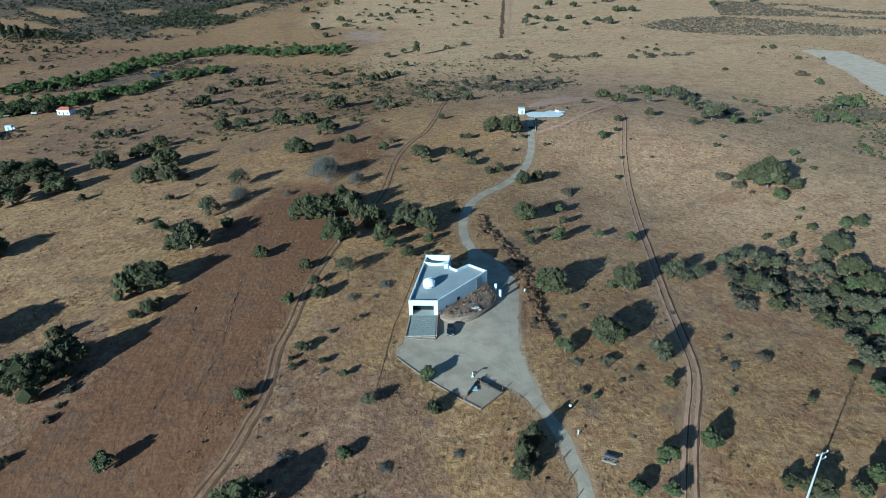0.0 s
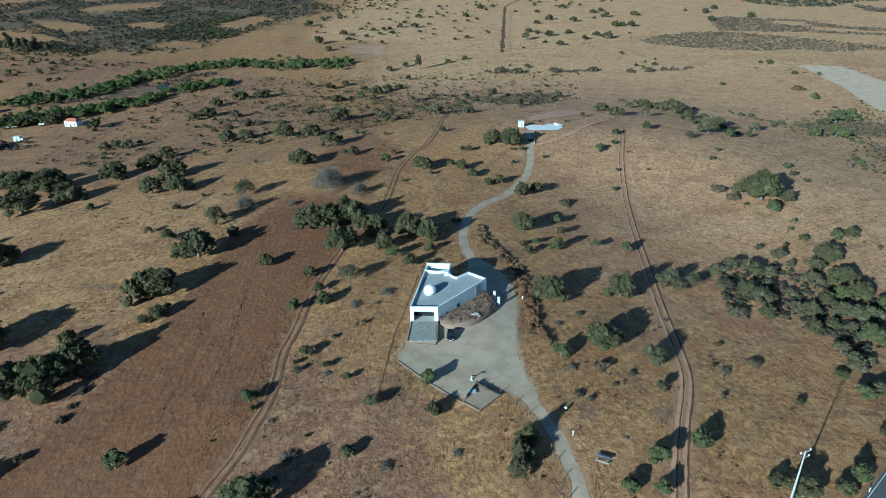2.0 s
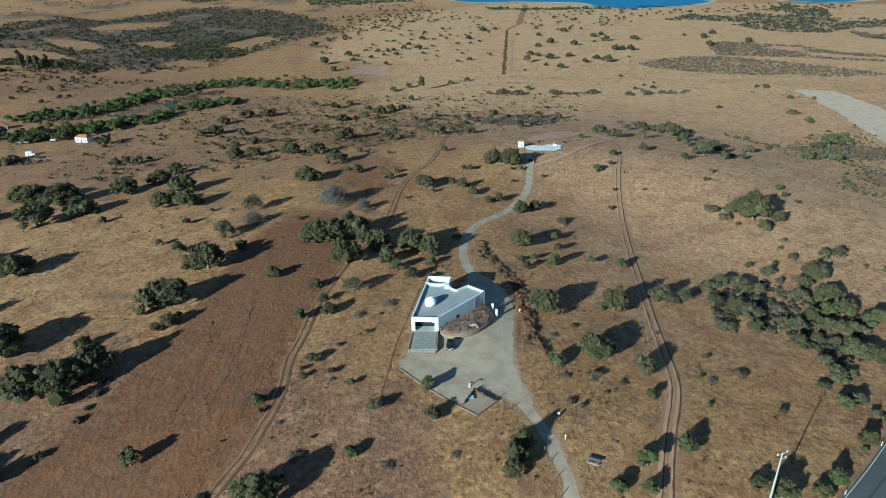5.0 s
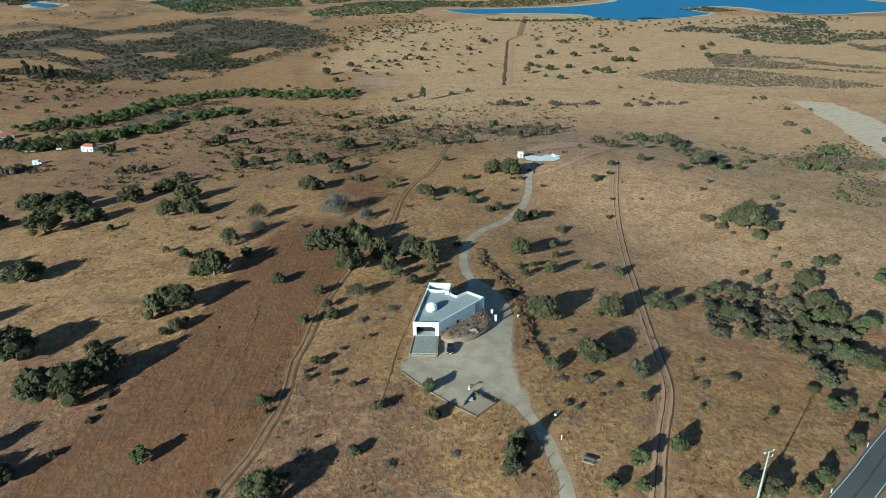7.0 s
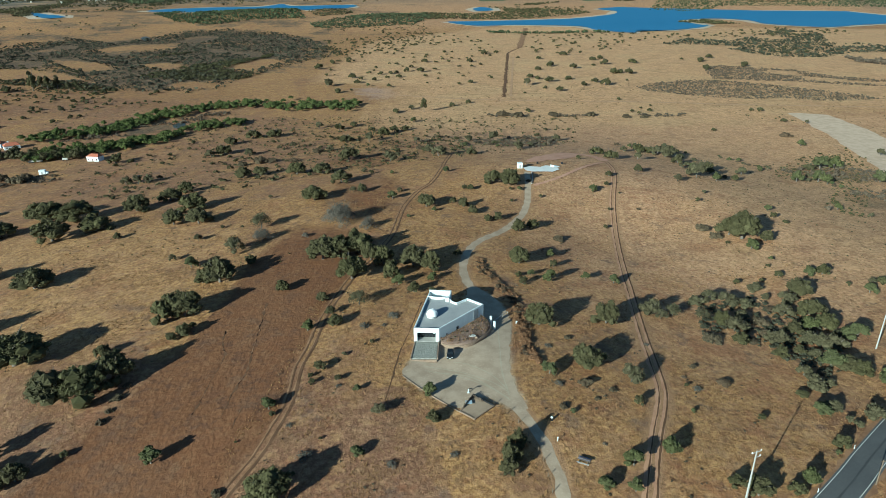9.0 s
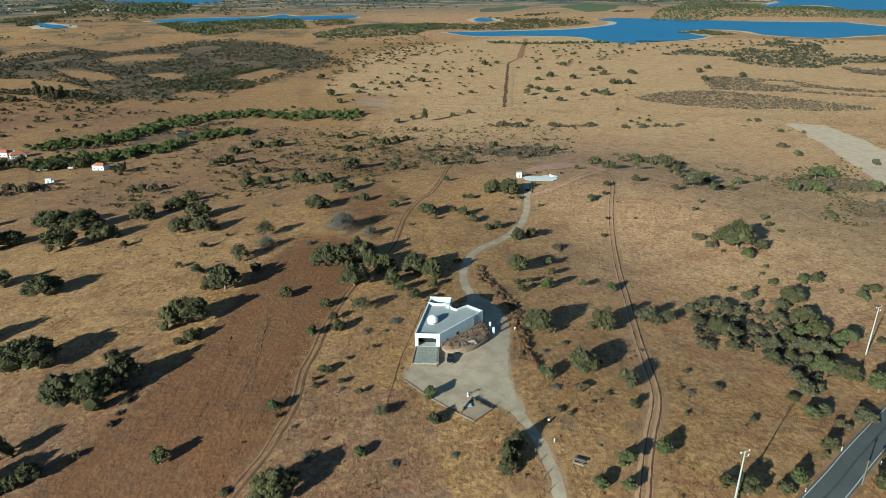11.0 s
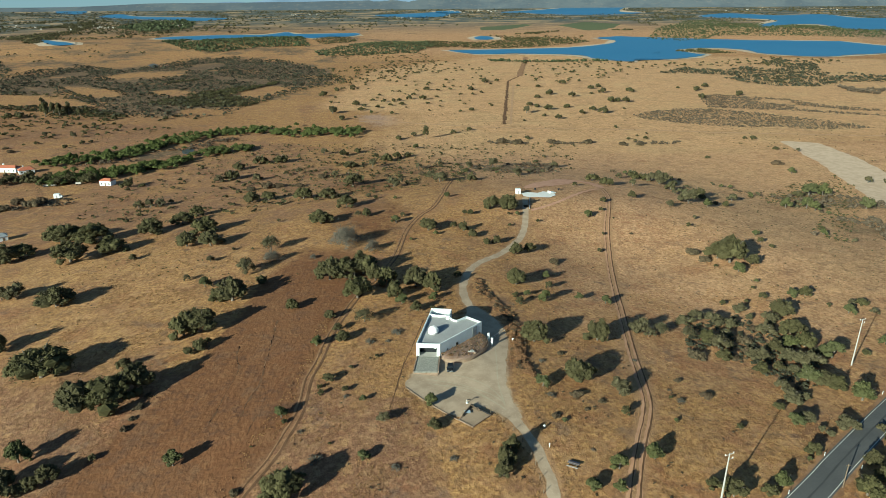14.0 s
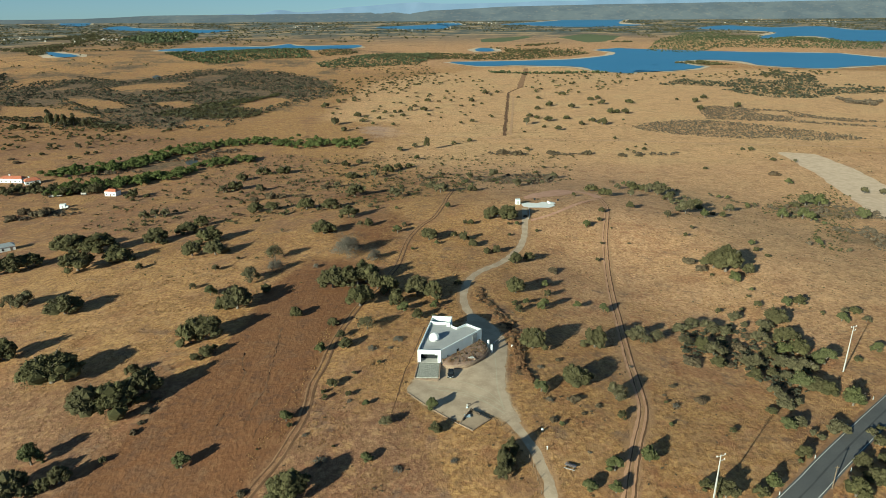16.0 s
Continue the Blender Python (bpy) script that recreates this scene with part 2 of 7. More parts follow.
REDSOIL = soil("red_earth", (0.50, 0.278, 0.152), (0.58, 0.345, 0.200), (0.61, 0.400, 0.245))
PALE = soil("pale_fill", (0.50, 0.370, 0.262), (0.60, 0.455, 0.330), (0.57, 0.385, 0.260))
SHORE = soil("bare_shore", (0.44, 0.335, 0.235), (0.56, 0.450, 0.335), (0.64, 0.560, 0.460))
ASPHALT = grainy("asphalt", (0.085, 0.085, 0.086), (0.120, 0.118, 0.116), 0.12, 3.0, 0.85, 0.2, 0.01, at="world")
WORN_ASPHALT = grainy("worn_asphalt", (0.055, 0.055, 0.056), (0.075, 0.075, 0.075), 0.3, 4.0, 0.8, 0.2, 0.01, at="world")
LINE = grainy("road_paint", (0.55, 0.54, 0.50), (0.72, 0.71, 0.67), 0.8, 6.0, 0.7, 0.1, 0.01)
WATER = water_material()
CREEKWATER = grainy("still_creek_water", (0.045, 0.055, 0.055), (0.065, 0.075, 0.072), 0.02, 0.2, 0.55, 0.05, 0.02)
WHITE = grainy("white_render", (0.635, 0.680, 0.685), (0.720, 0.762, 0.765), 0.5, 7.0, 0.75, 0.12, 0.01)
# white village walls, dulled in colour to imitate haze over the distance
HAZEWALL = grainy("hazed_village_walls", (0.36, 0.33, 0.29), (0.50, 0.47, 0.43), 0.02, 0.2, 0.9, 0.0)
ROOFDECK = grainy("grey_roof_membrane", (0.30, 0.30, 0.30), (0.37, 0.37, 0.37), 0.25, 3.0, 0.75, 0.1, 0.01)
DOMEWHITE = grainy("dome_shell", (0.80, 0.80, 0.80), (0.86, 0.86, 0.86), 0.6, 5.0, 0.4, 0.05, 0.01)
GREYMETAL = grainy("grey_louvre_metal", (0.30, 0.32, 0.33), (0.38, 0.40, 0.41), 1.0, 9.0, 0.5, 0.1, 0.01, 0.3)
DARKMETAL = grainy("dark_metal", (0.030, 0.030, 0.032), (0.055, 0.055, 0.055), 1.0, 12.0, 0.5, 0.1, 0.005, 0.5)
GLASS = grainy("dark_window_glass", (0.012, 0.015, 0.018), (0.02, 0.024, 0.028), 0.8, 3.0, 0.08, 0.0, 0.0, 0.0, 0.6)
CONCRETE = grainy("concrete", (0.36, 0.345, 0.32), (0.47, 0.455, 0.43), 0.6, 8.0, 0.85, 0.2, 0.01)
SLATE = grainy("slate_cobble", (0.17, 0.170, 0.150), (0.38, 0.370, 0.330), 1.6, 6.0, 0.8, 0.4, 0.03)
STONE = grainy("brown_fieldstone", (0.20, 0.135, 0.09), (0.36, 0.27, 0.20), 1.4, 7.0, 0.9, 0.5, 0.04)
MOUND = soil("stony_bed", (0.17, 0.112, 0.068), (0.27, 0.190, 0.120), (0.38, 0.290, 0.195))
PENEARTH = soil("pen_earth", (0.28, 0.205, 0.142), (0.36, 0.270, 0.190), (0.41, 0.312, 0.225))
WOOD = grainy("weathered_wood", (0.11, 0.080, 0.055), (0.21, 0.16, 0.115), 2.0, 14.0, 0.85, 0.3, 0.01)
BARK = grainy("grey_bark", (0.10, 0.085, 0.068), (0.22, 0.19, 0.16), 2.5, 12.0, 0.9, 0.5, 0.04)
TILE = grainy("red_roof_tile", (0.33, 0.10, 0.055), (0.46, 0.17, 0.095), 0.8, 5.0, 0.8, 0.4, 0.04)
CARPAINT = grainy("black_car_paint", (0.012, 0.013, 0.015), (0.020, 0.021, 0.023), 0.8, 6.0, 0.25, 0.0, 0.0, 0.2, 0.6)
RUBBER = grainy("tyre_rubber", (0.015, 0.015, 0.015), (0.028, 0.027, 0.026), 2.0, 16.0, 0.9, 0.1, 0.01)
LAMPGLASS = grainy("headlamp_glass", (0.6, 0.62, 0.64), (0.75, 0.76, 0.78), 2.0, 9.0, 0.15, 0.0, 0.0, 0.2, 0.6)
REDPLASTIC = grainy("red_reflector", (0.45, 0.03, 0.02), (0.55, 0.05, 0.03), 2.0, 9.0, 0.4, 0.0, 0.0)
LILAC = grainy("lilac_grey_plank", (0.22, 0.20, 0.26), (0.32, 0.30, 0.36), 2.0, 9.0, 0.7, 0.1, 0.01)
PANEL = grainy("pale_blue_board", (0.34, 0.42, 0.47), (0.44, 0.52, 0.57), 2.0, 9.0, 0.4, 0.05, 0.01)
OAKLEAF = leafy("holm_oak_leaves", (0.036, 0.035, 0.012), (0.093, 0.088, 0.033), (0.068, 0.060, 0.027))
GREENLEAF = leafy("fresh_green_leaves", (0.042, 0.049, 0.015), (0.112, 0.116, 0.040), (0.072, 0.076, 0.032))
GREYLEAF = leafy("grey_green_leaves", (0.048, 0.045, 0.020), (0.118, 0.108, 0.050), (0.082, 0.071, 0.034))
LOWLEAF = leafy("brown_scrub_leaves", (0.050, 0.042, 0.022), (0.125, 0.100, 0.052), (0.10, 0.065, 0.035))
DARKPINE = leafy("dark_pine_leaves", (0.032, 0.044, 0.017), (0.080, 0.096, 0.038), (0.060, 0.070, 0.034))
HEATHLEAF = leafy("grey_brown_heath", (0.062, 0.052, 0.030), (0.150, 0.118, 0.070), (0.095, 0.072, 0.045))
SCRUBLEAF = leafy("dark_scrub_leaves", (0.030, 0.033, 0.017), (0.074, 0.074, 0.040), (0.055, 0.050, 0.030))
PINELEAF = leafy("pine_leaves", (0.042, 0.056, 0.013), (0.120, 0.142, 0.036), (0.072, 0.080, 0.026))
TWIG = grainy("bare_grey_twigs", (0.085, 0.074, 0.060), (0.16, 0.142, 0.120), 2.0, 9.0, 0.9, 0.1, 0.01)
def straw_material():
    k = Nodes("dry_straw", 0.9, 0, 0.1)
    p = k.place("world")
    col = k.mix(k.random(True), (0.15, 0.082, 0.030), (0.37, 0.230, 0.084))
    col = k.mix(k.math("MULTIPLY", k.step(k.noise(p, 0.062, 5, 0.72), 0.50, 0.62), 0.65), col, (0.245, 0.118, 0.052))
    col = k.mix(k.math("MULTIPLY", k.step(k.noise(p, 0.105, 5, 0.7), 0.54, 0.66), 0.7), col, (0.125, 0.086, 0.058))
    col = k.mix(k.math("MULTIPLY", k.step(k.noise(p, 0.17, 4, 0.65), 0.47, 0.36), 0.5), col, (0.45, 0.285, 0.104))
    return k.done(k.tinted(col, EARTH))


STRAW = straw_material()
# the mountains' blue is aerial haze painted as their surface colour
HAZEBLUE = grainy("haze_blue_hills", (0.115, 0.175, 0.270), (0.140, 0.200, 0.300), 0.0012, 0.006, 0.95, 0.0, 0.0, at="world")
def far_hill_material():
    # woods shifted to blue-grey, so the air's haze sits in the base colour
    k = Nodes("hazed_wooded_hills", 0.95, 0, 0.1)
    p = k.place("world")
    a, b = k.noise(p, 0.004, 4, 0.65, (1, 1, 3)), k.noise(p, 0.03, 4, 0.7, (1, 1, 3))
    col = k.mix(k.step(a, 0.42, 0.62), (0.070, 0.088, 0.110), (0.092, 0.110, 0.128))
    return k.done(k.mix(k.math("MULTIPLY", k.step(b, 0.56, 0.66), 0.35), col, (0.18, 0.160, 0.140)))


HAZEHILL = far_hill_material()
RUSTLEAF = leafy("rusty_dead_leaves", (0.150, 0.082, 0.036), (0.300, 0.172, 0.074), (0.215, 0.122, 0.053))
TWIGLEAF = leafy("grey_twig_sprays", (0.080, 0.073, 0.050), (0.165, 0.150, 0.104), (0.115, 0.102, 0.070), 0.9)
APRON = grainy("pale_concrete", (0.70, 0.685, 0.65), (0.80, 0.785, 0.75), 0.3, 5.0, 0.85, 0.1, 0.01)
WHEELMARK = soil("packed_gravel", (0.42, 0.345, 0.245), (0.50, 0.415, 0.30), (0.36, 0.29, 0.20))


# ---- the lie of the land ----
HILLS = ((5, 0, 45, 1.77), (-60, 40, 70, -1.55), (50, 150, 60, -0.29), (100, 40, 60, -8.67), (-60, -60, 70, 2.26), (60, -60, 60, 2.52), (-150, 100, 90, 2.88), (150, 100, 90, 3.67), (0, 150, 100, 7.35), (0, 0, 160, 20.14), (0, 250, 120, 5.0), (26, 18, 14, -0.65), (85, 115, 35, -4.93), (55, 175, 35, 2.62), (110, 220, 60, 5.63), (200, -50, 120, 13.59), (-200, -50, 120, 7.65), (8, -13, 8, -0.75))
KNOLLS = ((-1060, 1830, 190, 16), (-560, 1950, 150, 16), (-120, 1780, 110, 13), (1290, 2300, 220, 14),
          (-330, 2080, 90, 9), (760, 2700, 120, 10))


def height(x, y):
    x, y = np.asarray(x, float), np.asarray(y, float)
    z = np.interp(y, [-400, 1500, 4800, 5000], [-30, -30, 75, 75])
    for a, b, s, k in HILLS + KNOLLS:
        z = z + k * np.exp(-((x - a) ** 2 + (y - b) ** 2) / (2 * s * s))
    return z


def ground_at(x, y):
    return float(height(x, y))


def inside(poly, x, y):
    """Which of the points lie in the outline."""
    hit = np.zeros(np.shape(x), bool)
    px, py = poly[-1]
    for qx, qy in poly:
        if qy != py:
            hit ^= ((qy > y) != (py > y)) & (x < (px - qx) * (y - qy) / (py - qy) + qx)
        px, py = qx, qy
    return hit


def soft_zone(poly, x, y, blur):
    """How far a point lies in an outline, from 0 to 1, softened over blur metres."""
    box = (x > min(p[0] for p in poly) - blur) & (x < max(p[0] for p in poly) + blur)
    box &= (y > min(p[1] for p in poly) - blur) & (y < max(p[1] for p in poly) + blur)
    out = np.zeros(np.shape(x))
    if box.any():
        xs, ys = x[box], y[box]
        tot = np.zeros(xs.shape)
        for i in range(8):
            a = math.pi * i / 4
            for r in (0.35, 1.0):
                tot += inside(poly, xs + math.cos(a) * r * blur, ys + math.sin(a) * r * blur)
        out[box] = tot / 16
    return out


def mesh_of(name, verts, faces, mats, slots=None, smooth=False):
    me = bpy.data.meshes.new(name)
    me.from_pydata(verts, [], faces)
    for m in (mats if isinstance(mats, (list, tuple)) else [mats]):
        me.materials.append(m)
    if slots is not None:
        me.polygons.foreach_set("material_index", slots)
    if smooth:
        me.polygons.foreach_set("use_smooth", [True] * len(me.polygons))
    me.update()
    return me


def part(name, bm, material, parent, label="", smooth=False):
    """Links a bmesh as one mesh object under a thing or a part."""
    me = bpy.data.meshes.new(name)
    bm.to_mesh(me)
    bm.free()
    me.materials.append(material)
    if smooth:
        me.polygons.foreach_set("use_smooth", [True] * len(me.polygons))
    ob = new(name, me)
    ob.parent = parent
    return tagged(ob, label)


def thing(name, label, category, m=None, group="", kind=""):
    ob = new(name)
    ob.empty_display_size = 0.5
    if m is not None:
        ob.matrix_basis = m
    return tagged(ob, label, category, group, kind)


def spaced(*stretches):
    out = []
    for a, b, s in stretches:
        n = max(1, round((b - a) / s))
        out += [a + (b - a) * i / n for i in range(n)]
    return np.array(out + [stretches[-1][1]])


PLOUGH = [(-55, 115), (-58, 78), (-63, 60), (-61, 39), (-65, 7), (-72, -20), (-77, -33), (-82, -50), (-95, -85), (-60, -90),
          (-45, -54), (-41, -39), (-36, -21), (-33, 0), (-33, 18), (-27, 56), (-20, 80), (-22, 105)]
PLOUGH_VERGE = [(-12, 80), (-17, 61), (-21, 47), (-25.5, 24.6), (-27.5, 10.9), (-29.5, -10), (-29.5, -26.8), (-33, -43), (-38, -56), (-60, -50), (-48, 0), (-36, 50), (-20, 90)]
RED_BANK = [(-60, 150), (-20, 210), (0, 160), (5, 110), (-10, 95), (-45, 110)]
RED_BANK_B = [(-75, 250), (-30, 300), (-5, 240), (-30, 190)]
RED_BANK_C = [(75, 5), (110, -5), (112, -20), (85, -22), (70, -10)]
SCRUB = [
    [(-848, 1149), (-860, 1299), (-827, 1425), (-660, 1283), (-629, 1413), (-616, 1546), (-504, 1608), (-342, 1502), (-216, 1242), (-144, 1034), (-163, 962), (-202, 878), (-224, 798), (-245, 736), (-245, 646), (-279, 631), (-343, 635), (-414, 639), (-504, 687), (-581, 720), (-644, 738), (-885, 1068)],
    [(252, 615), (285, 645), (325, 666), (372, 658), (411, 622), (447, 580), (479, 541), (487, 515), (425, 509), (363, 522), (326, 534), (292, 556), (258, 584)],
    [(399, 779), (432, 801), (467, 774), (509, 747), (526, 684), (584, 631), (555, 589), (504, 611), (460, 639), (407, 656), (369, 672)],
    [(462, 1126), (542, 1221), (611, 1165), (751, 1319), (860, 1446), (874, 1306), (768, 1099), (831, 1081), (840, 1005), (791, 933), (718, 939), (629, 878), (571, 895), (545, 953), (540, 1031), (494, 1063)],
    [(671, 896), (725, 914), (710, 830), (665, 777), (647, 815)],
    [(-5, 312), (21, 325), (60, 285), (80, 275), (110, 320), (89, 357), (47, 371), (13, 356)],
    [(200, 140), (245, 190), (320, 205), (270, 142), (219, 135)],
    [(215, 291), (259, 261), (292, 248), (340, 242), (310, 217), (252, 220), (214, 252)],
    [(60, 455), (95, 455), (100, 440), (65, 438)], [(118, 455), (160, 452), (162, 440), (120, 443)], [(205, 450), (250, 452), (250, 440), (205, 440)],
    [(-290, 255), (-240, 270), (-235, 250), (-270, 235)],
    [(-300, 410), (-240, 440), (-215, 480), (-160, 515), (-150, 495), (-200, 460), (-225, 400), (-300, 370)],
    [(-1500, 1250), (-1050, 1500), (-900, 1290), (-700, 850), (-900, 700)],
]
CLEARINGS = [
    [(-665, 1025), (-594, 986), (-522, 923), (-455, 839), (-490, 824), (-580, 906)],
    [(-630, 1130), (-620, 1237), (-519, 1270), (-476, 1147), (-566, 1069)],
    [(-298, 866), (-268, 970), (-225, 922), (-244, 824), (-268, 808)],
    [(-677, 874), (-604, 850), (-520, 809), (-444, 725), (-527, 736), (-600, 750)],
    [(-449, 896), (-420, 928), (-359, 870), (-386, 834)],
    [(-327, 676), (-308, 716), (-252, 672), (-285, 648)],
]
BARE = [[(-99.5, 644.2), (-58.9, 665.7), (-7.6, 623.0), (-20.2, 560.6), (-42.6, 524.0), (-58.2, 507.1), (-75.6, 577.4), (-98.9, 599.6)], [(-645.8, 1383.2), (-657.5, 1447.2), (-639.2, 1512.9), (-565.7, 1326.4), (-569.8, 1279.9)]]
GOLD = [(98, 564), (170, 1157), (280, 1700), (519, 1492), (581, 1248), (400, 860), (261, 662), (225, 539)]
GOLD_B = [(-150, 690), (80, 600), (150, 1157), (60, 1500), (-120, 1250)]
CROPS = [[(226, 2737), (453, 2956), (480, 2868), (331, 2583), (215, 2528)], [(565, 2778), (765, 3105), (879, 2824), (751, 2540), (628, 2455)]]


def curve_points(pts, step, closed=False):
    """A smooth line through a few points, resampled at even steps."""
    p = [np.array(a, float) for a in pts]
    n = len(p)
    out = []
    for i in range(n if closed else n - 1):
        if closed:
            a, b, c, d = p[i - 1], p[i], p[(i + 1) % n], p[(i + 2) % n]
        else:
            a, b, c, d = p[max(i - 1, 0)], p[i], p[i + 1], p[min(i + 2, n - 1)]
        m = max(1, int(np.linalg.norm(c - b) / step))
        for j in range(m):
            t = j / m
            out.append(0.5 * (2 * b + (c - a) * t + (2 * a - 5 * b + 4 * c - d) * t * t + (3 * b - a - 3 * c + d) * t ** 3))
    if not closed:
        out.append(p[-1])
    return np.array(out)


GOLD_C = [(75, 70), (120, 35), (250, 50), (420, 250), (430, 440), (200, 440), (120, 270), (125, 180)]
GOLD_H = [(-40, 450), (560, 450), (720, 650), (900, 900), (1150, 1400), (280, 1700), (60, 1500), (-60, 800)]
GOLD_G = [(-1600, 1500), (-980, 1560), (-620, 1700), (-700, 2140), (-1600, 2150)]
LEAN_WEST = [(-420, 150), (-75, 130), (-20, 200), (-40, 420), (-300, 600), (-700, 700), (-700, 200)]
LEAN = [(-220, -95), (10, -95), (0, -30), (-40, -15), (-75, -10), (-220, 0)]
PALE_SLOPE = [(38, 70), (52, -20), (110, -20), (420, 200), (520, 460), (-40, 470), (-10, 330), (45, 180)]
GOLD_F = [(520, 450), (720, 650), (900, 900), (1150, 1400), (480, 1480), (420, 950), (270, 640)]
PAD = [(347.9, 449.1), (365.9, 446.3), (379.7, 439.8), (380.3, 427.6), (379.1, 403.7), (376.8, 371.3), (370.5, 340.7), (365.0, 315.5), (352.3, 265.9), (296.1, 197.8), (322.8, 316.3), (333.4, 356.2), (336.9, 380.7), (343.7, 422.9)]
GOLD_E = [(200, 450), (560, 450), (700, 700), (900, 1300), (640, 1000), (450, 850), (250, 560)]
RED_PLAIN = [(-560, 430), (-240, 480), (-120, 600), (-250, 740), (-640, 800)]
GOLD_D = [(-60, 380), (350, 390), (450, 520), (-60, 545)]
LEFT_STRAW = [(-62, 100), (-66, 40), (-72, 5), (-82, -22), (-120, -60), (-220, -20), (-230, 130), (-130, 130)]
DRIVE_S = [(31.2, -68.2), (30.2, -56.2), (30.5, -52.1), (29.9, -47.9), (29.1, -42.5), (27.7, -37.5), (25.7, -32.1), (24.0, -28.0), (22.0, -22.2)]
DRIVE_N = [(25.6, 4), (26.6, 12), (21.0, 22.5), (19.4, 32.5), (17.0, 42.9), (16.5, 53.5), (18.8, 67.4), (24.4, 81.2), (35.6, 95.5), (45.7, 114.7), (50.8, 131.4), (53.8, 148.8), (57.3, 175.3)]
YARD = [(-2.6, -15.2), (-0.4, -9), (1, -3), (6.5, -1.5), (12, 1), (18, 4), (21.5, 10), (17.5, 18.5), (16.4, 24), (16.6, 33), (19.5, 38), (24, 32), (27, 26), (28.6, 14), (26.6, 0), (24.9, -14.8), (25.8, -23.5), (27, -30), (24.5, -31), (20.5, -27.5), (17.5, -25.5), (11.6, -29.6), (4.4, -24.2)]
EAST = [(108.7, 222), (109.4, 213), (107.4, 190), (102.4, 169), (95.4, 145), (90.7, 126), (85.5, 103), (80.2, 78), (76.6, 60), (73.6, 43.4), (70.5, 27), (66.6, 6.4), (64.2, -8.6), (62.3, -19.6), (59.7, -27.7), (55.0, -38.2), (50.6, -48.7), (46, -61)]
WEST = [(19, 251), (14.2, 214), (11.2, 188), (6.1, 161), (-0.7, 145), (-6.7, 121.5), (-9.9, 90), (-12.8, 76), (-17.5, 61), (-21.6, 47), (-26.1, 24.6), (-27.9, 10.9), (-28.7, -1.3), (-30.1, -10.2), (-29.8, -19.7), (-29.9, -26.8), (-31.7, -36.1), (-33.5, -43.4), (-36.3, -50.5), (-38.5, -56.2)]

FURROWS = [[(-55.3, 11.3), (-54.0, 4.0), (-51.4, -2.8), (-51.7, -13.0), (-51.6, -20.7), (-52.0, -28.7)], [(-47.0, 28.2), (-45.0, 7.9), (-43.5, -9.9), (-44.4, -20.4), (-44.8, -29.5)], [(-40.5, -25.6), (-41.1, -34.1)]]


def near_line(pts, x, y, wide, fade):
    """How near a point lies to a line: 1 within wide metres, falling to 0 over fade metres."""
    ax_, ay_ = np.array(pts)[:, 0], np.array(pts)[:, 1]
    m = wide + fade
    close = (x > ax_.min() - m) & (x < ax_.max() + m) & (y > ay_.min() - m) & (y < ay_.max() + m)
    out = np.zeros(len(x))
    x, y = x[close], y[close]
    best = np.full(len(x), 1e9)
    for (ax, ay), (bx, by) in zip(pts, pts[1:]):
        dx, dy = bx - ax, by - ay
        t = np.clip(((x - ax) * dx + (y - ay) * dy) / (dx * dx + dy * dy), 0, 1)
        best = np.minimum(best, np.hypot(x - ax - t * dx, y - ay - t * dy))
    out[close] = np.clip(1 - (best - wide) / fade, 0, 1)
    return out


